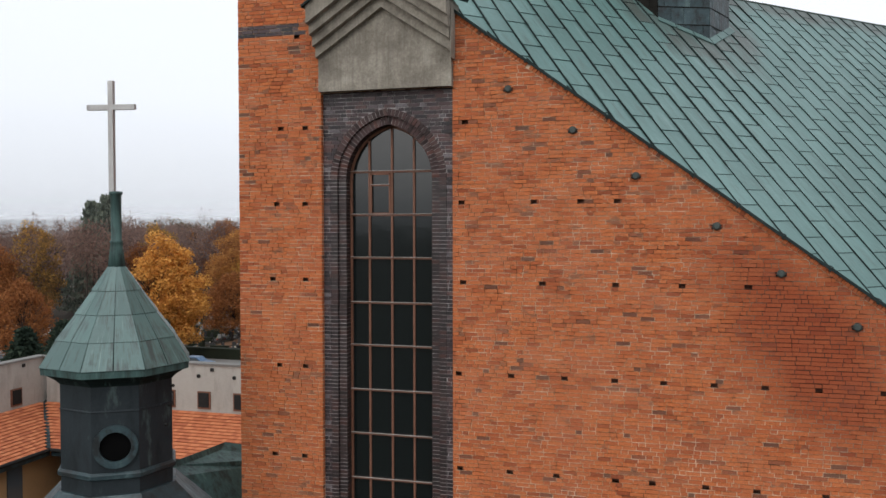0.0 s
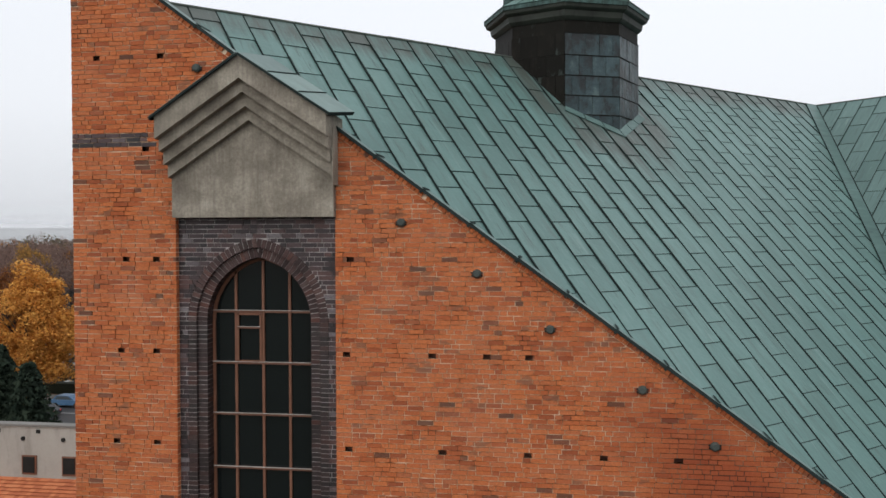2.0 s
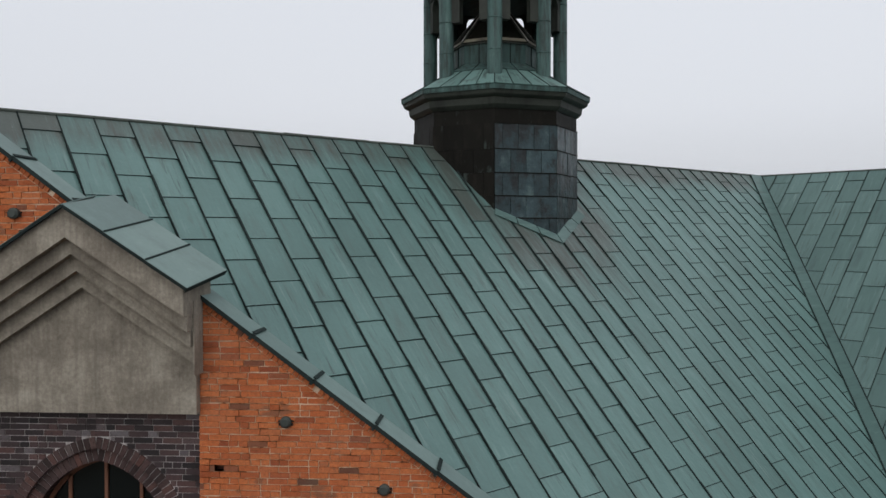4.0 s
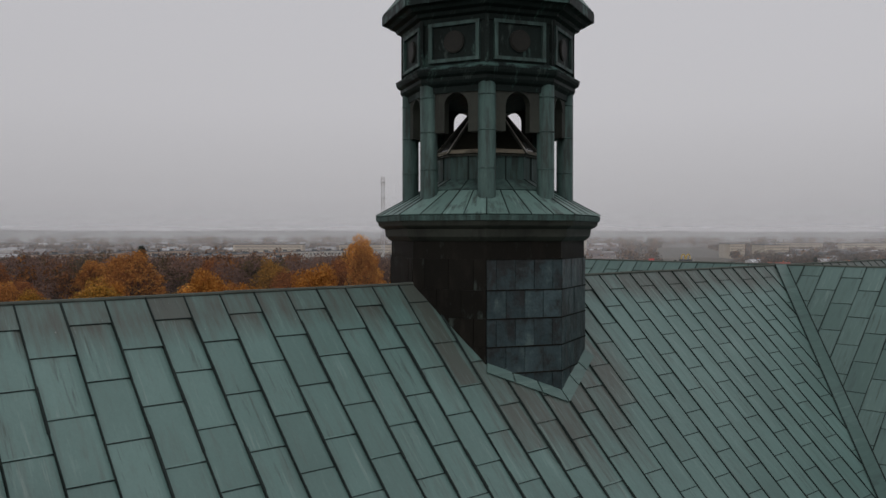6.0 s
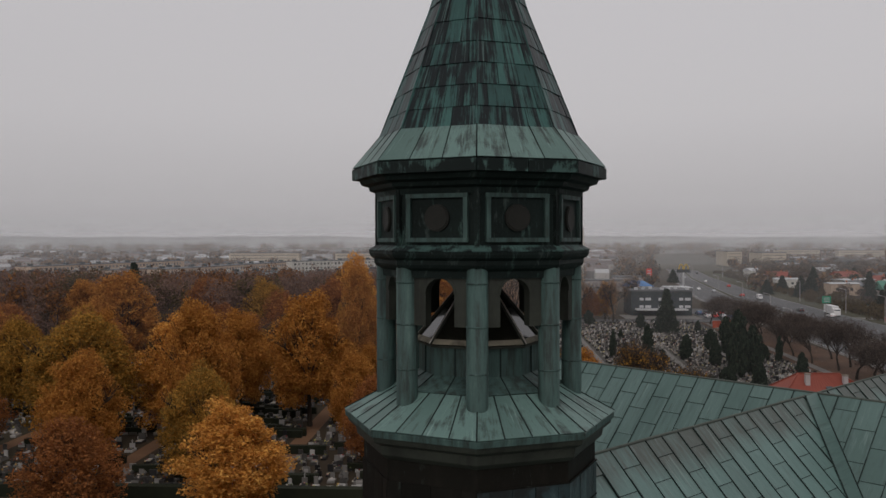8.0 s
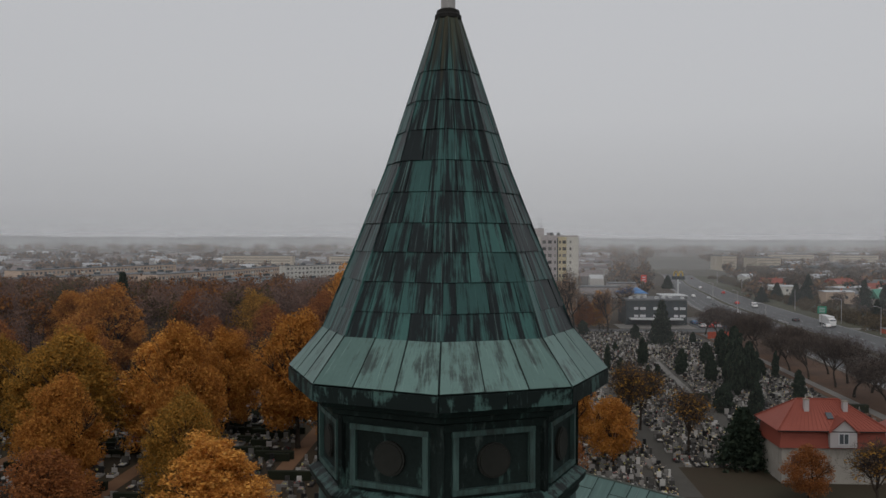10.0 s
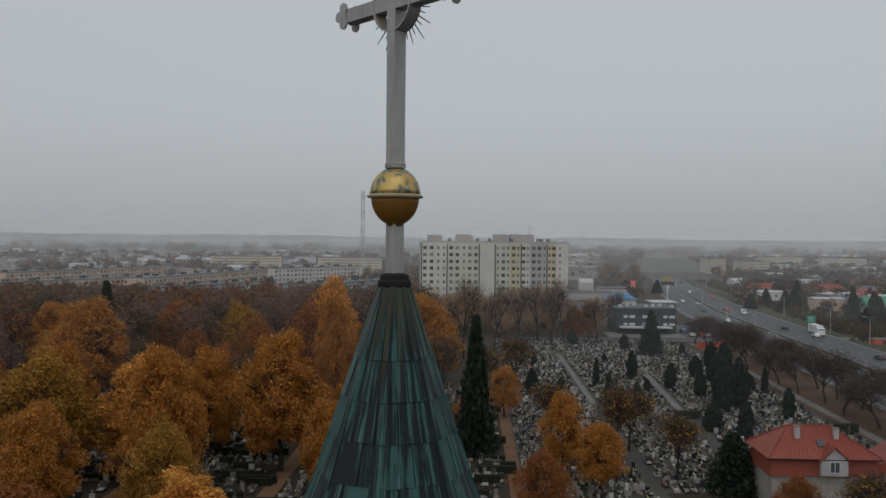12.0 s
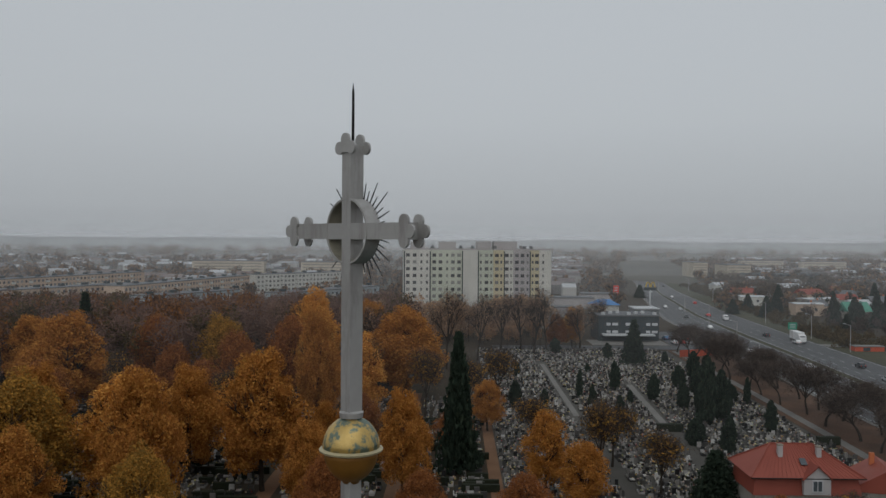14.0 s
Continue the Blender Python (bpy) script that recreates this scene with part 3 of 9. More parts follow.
def clip_poly(poly, a, b, c):
    """Keep the part of a flat polygon where a*p + b*q <= c."""
    out = []
    n = len(poly)
    for i in range(n):
        p, q = poly[i], poly[(i + 1) % n]
        dp, dq = a * p[0] + b * p[1] - c, a * q[0] + b * q[1] - c
        if dp <= 0:
            out.append(p)
        if (dp < 0 < dq) or (dq < 0 < dp):
            s = dp / (dp - dq)
            out.append((p[0] + s * (q[0] - p[0]), p[1] + s * (q[1] - p[1])))
    return out


def area_of(poly):
    return 0.5 * abs(sum(p[0] * q[1] - q[0] * p[1] for p, q in zip(poly, poly[1:] + poly[:1])))


def weld(shape):
    """Join corners that lie in one place, and drop the faces between neighbouring pieces."""
    index, out = {}, Shape()
    ids = []
    for p in shape.v:
        key = tuple(round(c, 4) for c in p)
        if key not in index:
            index[key] = len(out.v)
            out.v.append(p)
        ids.append(index[key])
    seen = {}
    for f in shape.f:
        key = tuple(sorted(ids[i] for i in f))
        seen[key] = seen.get(key, 0) + 1
    out.f = [tuple(ids[i] for i in f) for f in shape.f if seen[tuple(sorted(ids[i] for i in f))] == 1]
    return out

# ---- the church: gable wall ----
WALL_L, VALLEY_X = -1.85, 14.65
RIDGE_Z, PITCH = 24.97, 1.0105
VERGE_0, VERGE_S = 24.44, 0.7265
WIN_X, WIN_W, WIN_SPRING, ARCH_E = 1.37, 0.90, 19.25, 0.186
ARCH_R = WIN_W + ARCH_E
REC_L, REC_R, REC_TOP = 0.0, 2.735, 20.98
rnd = random.Random(7)


def verge_z(x):
    return VERGE_0 - VERGE_S * x


def arch_z(x, off=0.0):
    """Height of the pointed arch over x, widened by off; None outside of it."""
    d = abs(x - WIN_X)
    r = ARCH_R + off
    h = r * r - (d + ARCH_E) ** 2
    return WIN_SPRING + math.sqrt(h) if h > 0 else None


HOLES = [(x, 13.59) for x in (-1.07, -0.4, 2.88, 3.86, 4.74, 5.83, 6.49, 7.42, 8.28, 9.4, 10.4)]
HOLES += [(x, 15.45) for x in (-0.95, -0.37, 2.85, 3.88, 4.89, 5.81, 6.68, 7.55, 8.4, 9.27, 10.3)]
HOLES += [(x, 17.23) for x in (-1.09, -0.36, 2.94, 4.47, 5.82, 6.99, 8.11)]
HOLES += [(x, 18.79) for x in (-0.99, -0.36, 2.91, 4.31, 5.18, 5.84)]
HOLES += [(-0.89, 20.33), (-0.35, 20.33), (2.98, 20.33), (-0.52, 22.12), (-1.39, 23.65), (-0.25, 23.65)]
COURSE = 0.0767
HOLES = [(x, 12.2 + (round((z - 12.2) / COURSE - 0.5) + 0.5) * COURSE) for x, z in HOLES]


def near_hole(x, z, w):
    return any(abs(x - hx) < 0.075 + w / 2 and abs(z - hz) < 0.05 for hx, hz in HOLES)


wall_south = thing("wall_south", "tall orange brick gable wall with putlog holes and a raking verge", "wall", kind="structure", at=(WALL_L, 0, 0))

# mortar bed, cut for the window bay and the putlog holes
bed = Shape()


def bed_rect(x0, x1, z0, z1):
    poly = clip_poly([(x0, z0), (x1, z0), (x1, z1), (x0, z1)], VERGE_S, 1.0, VERGE_0 - 0.02)
    if len(poly) > 2 and area_of(poly) > 1e-4:
        bed.slab([(p, 0.014, q) for p, q in poly], 0.110)


levels = sorted({z for _, z in HOLES})
cuts = [0.0] + [e for z in levels for e in (z - 0.04, z + 0.04)] + [27.0]
for i in range(len(cuts) - 1):
    z0, z1 = cuts[i], cuts[i + 1]
    row = [h for h in HOLES if z0 - 0.001 <= h[1] - 0.04 and h[1] + 0.04 <= z1 + 0.001 and z1 - z0 < 0.1]
    breaks = [(hx - 0.065, hx + 0.065) for hx, _ in row]
    zz = [z0, z1] if not (z0 < REC_TOP < z1) else [z0, REC_TOP, z1]
    for a, b in zip(zz, zz[1:]):
        gaps = sorted(breaks + ([(REC_L, REC_R)] if b <= REC_TOP + 1e-6 else []))
        x = WALL_L
        for g0, g1 in gaps + [(VALLEY_X, VALLEY_X)]:
            if g0 > x:
                bed_rect(x, g0, a, b)
            x = max(x, g1)
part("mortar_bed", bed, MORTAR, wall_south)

inner = Shape()
for hx, hz in HOLES:
    inner.box((hx, 0.125, hz), (0.15, 0.02, 0.1))
    inner.box((hx, 0.07, hz - 0.043), (0.14, 0.1, 0.006))
    inner.box((hx - 0.068, 0.07, hz), (0.006, 0.1, 0.09))
    inner.box((hx + 0.068, 0.07, hz), (0.006, 0.1, 0.09))
    inner.box((hx, 0.07, hz + 0.043), (0.14, 0.1, 0.006))
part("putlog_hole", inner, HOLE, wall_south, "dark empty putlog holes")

# solid body of the wall behind the bed, round the window
core = Shape()
cp = clip_poly([(REC_R, 0), (VALLEY_X, 0), (VALLEY_X, 27), (REC_R, 27)], VERGE_S, 1.0, VERGE_0 - 0.04)
core.prism(cp, 0.135, 0.5)
core.prism([(WALL_L, 0), (REC_L, 0), (REC_L, VERGE_0 - 0.04), (WALL_L, verge_z(WALL_L) - 0.04)], 0.135, 0.5)
cp = clip_poly([(REC_L, REC_TOP), (REC_R, REC_TOP), (REC_R, 27), (REC_L, 27)], VERGE_S, 1.0, VERGE_0 - 0.04)
core.prism(cp, 0.135, 0.5)
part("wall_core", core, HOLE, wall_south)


def brick_faces(shape, poly, y):
    """A brick's front with its four cheeks."""
    n = len(poly)
    a = [(p, y, q) for p, q in poly]
    b = [(p, 0.018, q) for p, q in poly]
    shape.add(a + b, [tuple(range(n))] + [(i, n + i, n + (i + 1) % n, (i + 1) % n) for i in range(n)])


def course_bricks(x0, x1, z, rng):
    """Stretchers and headers from x0 to x1, laid to no strict bond."""
    x = x0
    first = True
    while x < x1 - 0.03:
        w = 0.252 if rng.random() < 0.68 else 0.121
        if first and rng.random() < 0.5:
            w *= rng.choice((0.5, 0.75))
        first = False
        w += rng.uniform(-0.008, 0.008)
        if x + w > x1 - 0.05:
            w = x1 - x
        yield x + 0.006, x + w - 0.006
        x += w


bricks, dark_band = Shape(), Shape()
brick_meshes = {}
spare = []
z = 12.2 - 158 * COURSE
while z < 25.7:
    zt = z + COURSE
    mid = (z + zt) / 2
    end = min(VALLEY_X, (VERGE_0 - 0.05 - mid) / VERGE_S)
    spans = [(WALL_L, min(end, VALLEY_X))]
    if mid < REC_TOP:
        spans = [(WALL_L, REC_L), (REC_R, end)]
    elif mid < 23.45:
        half = min(1.37, (23.45 - mid) / 0.65)
        spans = [(WALL_L, WIN_X - half), (WIN_X + half, end)]
    if mid < REC_TOP:
        # the cheeks of the recess for the window
        bricks.box((REC_L - 0.0235, 0.05, mid), (0.05, 0.099, COURSE - 0.012))
        bricks.box((REC_R + 0.0235, 0.05, mid), (0.05, 0.099, COURSE - 0.012))
    for s0, s1 in spans:
        if s1 - s0 < 0.06:
            continue
        for a, b in course_bricks(s0, s1, z, rnd):
            if near_hole((a + b) / 2, mid, b - a) and any(a < hx + 0.06 and b > hx - 0.06 and abs(mid - hz) < 0.045 for hx, hz in HOLES):
                # bricks beside a hole are cut back to its edge
                for hx, hz in HOLES:
                    if abs(mid - hz) < 0.045 and a < hx + 0.06 and b > hx - 0.06:
                        if hx - 0.06 - a > 0.006:
                            brick_faces(bricks, [(a, z + 0.005), (hx - 0.06, z + 0.005), (hx - 0.06, zt - 0.006), (a, zt - 0.006)], 0.0)
                        if b - hx - 0.06 > 0.006:
                            brick_faces(bricks, [(hx + 0.06, z + 0.005), (b, z + 0.005), (b, zt - 0.006), (hx + 0.06, zt - 0.006)], 0.0)
                continue
            jz = rnd.uniform(-0.0035, 0.0035)
            e0, e1, e2, e3 = (rnd.uniform(-0.0035, 0.0035) for _ in range(4))
            poly = [(a + e0, z + 0.006 + jz + e1), (b + e2, z + 0.006 + jz + e3), (b - e1, zt - 0.006 + jz + e0), (a - e3, zt - 0.006 + jz + e2)]
            # the raking soldier course takes the top 0.17 m
            cut = clip_poly(poly, VERGE_S, 1.0, VERGE_0 - 0.155)
            if len(cut) < 3 or area_of(cut) < 2e-4:
                continue
            y = rnd.uniform(-0.006, 0.004) + (rnd.uniform(0.002, 0.006) if rnd.random() < 0.12 else 0.0)
            whole = len(cut) == 4 and cut == poly
            if a < -0.57 and 22.17 < mid < 22.42:
                brick_faces(dark_band, cut, y)
            elif whole and 2.8 < a < 6.0 and 17.6 < z < 19.9 and len(spare) < 300 and (b - a > 0.235 or b - a < 0.125):
                spare.append((a, b, z + 0.006 + jz, y, rnd.randrange(3)))
            else:
                brick_faces(bricks, cut, y)
    z = zt
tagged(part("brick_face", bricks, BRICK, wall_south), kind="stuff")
part("dark_brick_band", dark_band, CLINKER, wall_south, "short band of dark purple bricks")


def one_brick(w, skew):
    s = Shape()
    hgt = COURSE - 0.012
    brick_faces(s, [(0, 0), (w, skew), (w, hgt - skew), (0, hgt + skew * 0.5)], 0.0)
    return s.mesh("brick", BRICK)


for a, b, zb, y, kindn in spare:
    long = b - a > 0.2
    key = (long, kindn)
    if key not in brick_meshes:
        brick_meshes[key] = one_brick(0.24 if long else 0.11, (kindn - 1) * 0.0012)
    piece("brick", brick_meshes[key], Matrix.Translation((a, y, zb)) @ Matrix.Diagonal(((b - a) / (0.24 if long else 0.11), 1, 1, 1)), wall_south)

# raking course of bricks on edge and the line of mortar under it
SLOPE = math.atan(VERGE_S)
rake = Shape()
ax = Vector((math.cos(SLOPE), 0, -math.sin(SLOPE)))
upv = Vector((math.sin(SLOPE), 0, math.cos(SLOPE)))
start = Vector((WALL_L, 0, verge_z(WALL_L) - 0.012))
rot = Matrix((ax, Vector((0, 1, 0)), upv)).transposed()
length = (VALLEY_X - WALL_L) / math.cos(SLOPE)
d = 0.02
while d < length - 0.1:
    w = 0.066 + rnd.uniform(-0.004, 0.004)
    if rnd.random() > 0.015:
        rake.box(start + ax * (d + w / 2) - upv * (0.062 + rnd.uniform(-0.004, 0.004)) + Vector((0, 0.03 + rnd.uniform(-0.01, 0.004), 0)), (w, 0.09, 0.085), rot)
    d += w + 0.011
tagged(part("rake_bricks", rake, BRICK, wall_south), kind="stuff")
fillet = Shape()
fillet.box(start + ax * (length / 2) - upv * 0.112 + Vector((0, 0.034, 0)), (length, 0.06, 0.014), rot)
part("mortar_fillet", fillet, MORTAR, wall_south)

# copper coping of the verge, in lapped lengths, with its clips
s = Shape()
s.box((0.47, 0.0, 0), (0.95, 0.56, 0.012))
s.box((0.47, -0.275, -0.018), (0.95, 0.008, 0.036))
s.box((0.93, 0.0, 0.012), (0.03, 0.57, 0.014))
cope = s.mesh("coping_sheet", COPING)
edge_me = Shape().box((0.47, -0.284, -0.014), (0.95, 0.008, 0.052)).mesh("coping_edge", SEAM)
clip = Shape()
clip.box((0, -0.285, -0.045), (0.035, 0.03, 0.05))
clip.box((0, -0.02, 0.022), (0.05, 0.5, 0.012))
clip_me = clip.mesh("coping_clip", SEAM)
k = 0
while k * 0.93 < length - 0.5:
    p = start + ax * (k * 0.93) + upv * 0.012 + Vector((0, 0.225, 0))
    if not (1.0 < p.x < 2.2):
        piece("coping_sheet", cope, Matrix.Translation(p) @ rot.to_4x4() @ pose(0, 0, 0, 0, 0.6, 0), wall_south)
        piece("coping_edge", edge_me, Matrix.Translation(p) @ rot.to_4x4() @ pose(0, 0, 0, 0, 0.6, 0), wall_south)
        piece("coping_clip", clip_me, Matrix.Translation(p + ax * 0.93) @ rot.to_4x4(), wall_south)
    k += 1


# anchor plates on the wall under the verge
def anchor():
    ob = thing("wall_anchor", "round dark iron anchor cap on the brick wall", "anchor", "anchor caps under the verge")
    s = Shape()
    for z0, z1, r0, r1 in ((0, 0.05, 0.07, 0.07), (0.05, 0.075, 0.07, 0.045)):
        s.tube((0, -z0, 0), (0, -z1, 0), r0, r1, 16)
    part("cap", s, BLACK_IRON_GREEN, ob)
    s = Shape()
    s.box((0, -0.012, 0.012), (0.19, 0.024, 0.02))
    s.box((0, -0.012, -0.03), (0.17, 0.024, 0.03))
    part("bar", s, BLACK_IRON, ob)
    return ob


BLACK_IRON_GREEN = surface("green_black_cap", ((0.2, (0.03, 0.038, 0.034)), (0.8, (0.065, 0.075, 0.066))), 20, 2, 0.6)
first_anchor = anchor()
spots = ((3.82, 20.88), (5.03, 20.07), (6.17, 19.21), (7.57, 18.30), (8.64, 17.47), (9.86, 16.58), (0.40, 23.44))
first_anchor.location = (spots[0][0], 0, spots[0][1])
for ax_x, ax_z in spots[1:]:
    copy_thing(first_anchor, pose(ax_x, 0, ax_z))

# ---- window bay of dark clinker ----
bay = thing("window_bay", "recessed bay of dark purple clinker with a pointed arch of two rings", "window bay", kind="structure", at=(WIN_X, 0.1, 0))
field, ring_in, ring_out, reveal = Shape(), Shape(), Shape(), Shape()
PANEL_Y = 0.10
arch_bed = Shape()


def front_brick(shape, poly, y, depth=0.05):
    n = len(poly)
    a = [(p, y, q) for p, q in poly]
    b = [(p, y + depth, q) for p, q in poly]
    shape.add(a + b, [tuple(range(n))] + [(i, n + i, n + (i + 1) % n, (i + 1) % n) for i in range(n)])


z = 12.2 - 158 * COURSE
while z < REC_TOP - 0.02:
    zt = min(z + COURSE, REC_TOP)
    for s0, s1 in ((REC_L, REC_R),):
        for a, b in course_bricks(s0, s1, z, rnd):
            segs = [(a, b)]
            m2 = (z + zt) / 2
            off = 0.315
            if m2 <= WIN_SPRING:
                lim = WIN_W + off
            else:
                h = (ARCH_R + off) ** 2 - (m2 - WIN_SPRING) ** 2
                lim = math.sqrt(h) - ARCH_E if h > 0 and math.sqrt(h) > ARCH_E else 0.0
            out = []
            for p, q in segs:
                if q <= WIN_X - lim or p >= WIN_X + lim:
                    out.append((p, q))
                else:
                    if p < WIN_X - lim - 0.008:
                        out.append((p, WIN_X - lim))
                    if q > WIN_X + lim + 0.008:
                        out.append((WIN_X + lim, q))
            for p, q in out:
                front_brick(field, [(p, z + 0.005), (q, z + 0.005), (q, zt - 0.006), (p, zt - 0.006)], PANEL_Y + rnd.uniform(-0.004, 0.004))
    # jamb strips of the two orders and the reveal, course by course
    if (z + zt) / 2 <= WIN_SPRING:
        for sgn in (-1, 1):
            for shape, i0, i1, y in ((ring_out, 0.168, 0.31, PANEL_Y - 0.004), (ring_in, 0.0, 0.16, PANEL_Y + 0.05)):
                xa, xb = WIN_X + sgn * (WIN_W + i0), WIN_X + sgn * (WIN_W + i1)
                xa, xb = min(xa, xb), max(xa, xb)
                front_brick(shape, [(xa, z + 0.005), (xb, z + 0.005), (xb, zt - 0.006), (xa, zt - 0.006)], y + rnd.uniform(-0.004, 0.004), 0.12)
            xo = WIN_X + sgn * (WIN_W + 0.05 + rnd.uniform(-0.003, 0.003))
            reveal.box((xo, 0.31, (z + zt) / 2), (0.1, 0.26, zt - z - 0.011))
    z = zt
for sgn in (-1, 1):
    cx = WIN_X - sgn * ARCH_E
    a_end = math.acos(ARCH_E / ARCH_R)
    for shape, r0, r1, y, step in ((ring_in, ARCH_R, ARCH_R + 0.16, PANEL_Y + 0.05, 0.072), (ring_out, ARCH_R + 0.168, ARCH_R + 0.31, PANEL_Y - 0.004, 0.078)):
        ang_end = math.acos(ARCH_E / ((r0 + r1) / 2))
        for k in range(24):
            a0, a1 = ang_end * k / 24, ang_end * (k + 1) / 24
            poly = [(cx + sgn * r * math.cos(a), WIN_SPRING + r * math.sin(a)) for r, a in ((r0 + 0.004, a0), (r1 - 0.004, a0), (r1 - 0.004, a1), (r0 + 0.004, a1))]
            arch_bed.prism(poly, y + 0.012, y + 0.09)
        i0, i1 = r0 - ARCH_R, r1 - ARCH_R
        xs = sorted((WIN_X + sgn * (WIN_W + i0 + 0.004), WIN_X + sgn * (WIN_W + i1 - 0.004)))
        arch_bed.prism([(xs[0], 0), (xs[1], 0), (xs[1], WIN_SPRING), (xs[0], WIN_SPRING)], y + 0.012, y + 0.09)
        n = max(3, round(ang_end * r0 / step))
        for k in range(n):
            a0, a1 = ang_end * k / n + 0.0045, ang_end * (k + 1) / n - 0.0045
            poly = [(cx + sgn * r * math.cos(a), WIN_SPRING + r * math.sin(a)) for r, a in ((r0, a0), (r1, a0), (r1, a1), (r0, a1))]
            if sgn < 0:
                poly.reverse()
            stone = Shape()
            front_brick(stone, poly, y + rnd.uniform(-0.004, 0.004), 0.12)
            part("arch_brick", stone, ARCH_CLINKER, bay)
    n = 18
    for k in range(n):
        a0, a1 = a_end * k / n + 0.006, a_end * (k + 1) / n - 0.006
        poly = [(cx + sgn * r * math.cos(a), WIN_SPRING + r * math.sin(a)) for r, a in ((ARCH_R, a0), (ARCH_R + 0.1, a0), (ARCH_R + 0.1, a1), (ARCH_R, a1))]
        if sgn < 0:
            poly.reverse()
        front_brick(reveal, poly, 0.18, 0.26)
part("arch_mortar", weld(arch_bed), MORTAR_GREY, bay)
tagged(part("clinker_field", field, CLINKER, bay), kind="stuff")
tagged(part("outer_jamb", ring_out, JAMB, bay), kind="stuff")
tagged(part("inner_jamb", ring_in, JAMB, bay), kind="stuff")
tagged(part("reveal_bricks", reveal, JAMB, bay), kind="stuff")
back = Shape()
for sgn in (-1, 1):
    x0, x1 = WIN_X + sgn * (WIN_W + 0.02), WIN_X + sgn * (WIN_W + 0.52)
    back.prism([(min(x0, x1), 0), (max(x0, x1), 0), (max(x0, x1), WIN_SPRING), (min(x0, x1), WIN_SPRING)], PANEL_Y + 0.075, 0.46)
    n = 14
    a_end = math.acos(ARCH_E / (ARCH_R + 0.02))
    cx = WIN_X - sgn * ARCH_E
    pts = [(cx + sgn * (ARCH_R + 0.02) * math.cos(a_end * k / n), WIN_SPRING + (ARCH_R + 0.02) * math.sin(a_end * k / n)) for k in range(n + 1)]
    edge = WIN_X + sgn * (WIN_W + 0.47)
    for p, q in zip(pts, pts[1:]):
        back.prism([p, (edge, p[1]), (edge, q[1]), q], PANEL_Y + 0.075, 0.46)
    back.prism([pts[-1], (edge, pts[-1][1]), (edge, REC_TOP), (WIN_X, REC_TOP)], PANEL_Y + 0.075, 0.46)
    thin = Shape()
back2 = Shape()
back2.prism([(REC_L, 0), (WIN_X - WIN_W - 0.3, 0), (WIN_X - WIN_W - 0.3, REC_TOP), (REC_L, REC_TOP)], PANEL_Y + 0.012, PANEL_Y + 0.074)
back2.prism([(WIN_X + WIN_W + 0.3, 0), (REC_R, 0), (REC_R, REC_TOP), (WIN_X + WIN_W + 0.3, REC_TOP)], PANEL_Y + 0.012, PANEL_Y + 0.074)
n = 20
lo, hi = WIN_X - WIN_W - 0.3, WIN_X + WIN_W + 0.3
for k in range(n):
    x0, x1 = lo + (hi - lo) * k / n, lo + (hi - lo) * (k + 1) / n
    t0, t1 = arch_z(x0, 0.29) or WIN_SPRING, arch_z(x1, 0.29) or WIN_SPRING
    back2.prism([(x0, t0), (x1, t1), (x1, REC_TOP), (x0, REC_TOP)], PANEL_Y + 0.012, PANEL_Y + 0.074)
part("bay_core", back, MORTAR_GREY, bay)
part("bay_mortar", back2, MORTAR_GREY, bay)

# ---- the window ----
window_1 = thing("window_1", "tall pointed church window with brown glazing bars and dark panes", "window", kind="structure", at=(WIN_X, 0.42, 12))
WX = [0.455, 0.885, 1.365, 1.83, 2.285]
WZ = [6.0, 6.85, 7.73, 8.6, 9.5, 10.4, 11.3, 12.25, 13.15, 14.07, 14.97, 15.88, 16.75, 17.66, 18.53, 19.40]
WY = 0.40
for i, x in enumerate(WX[1:4]):
    s = Shape().box((x, WY, (6.0 + arch_z(x) - 0.01) / 2), (0.042, 0.05, arch_z(x) - 0.01 - 6.0))
    part("mullion", s, WOOD, window_1)
for x in (WX[0] + 0.035, WX[4] - 0.035):
    part("side_frame", Shape().box((x, WY, 12.62), (0.05, 0.05, 13.25)), WOOD, window_1)
for z in WZ[1:]:
    part("glazing_bar", Shape().box((WIN_X, WY - 0.004, z), (1.80 if z < 19.3 else 1.78, 0.05, 0.036)), WOOD, window_1)
    part("drip_ledge", Shape().box((WIN_X, WY - 0.04, z + 0.022), (1.79 if z < 19.3 else 1.76, 0.03, 0.008)), PALE_LINE, window_1)
s = Shape()
n = 16
for sgn in (-1, 1):
    cx = WIN_X - sgn * ARCH_E
    a_end = math.acos(ARCH_E / ARCH_R)
    for k in range(n):
        a0, a1 = a_end * k / n, a_end * (k + 1) / n
        s.prism([(cx + sgn * r * math.cos(a), WIN_SPRING + r * math.sin(a)) for r, a in ((ARCH_R - 0.05, a0), (ARCH_R + 0.01, a0), (ARCH_R + 0.01, a1), (ARCH_R - 0.05, a1))], WY - 0.025, WY + 0.025)
part("arch_frame", s, WOOD, window_1)
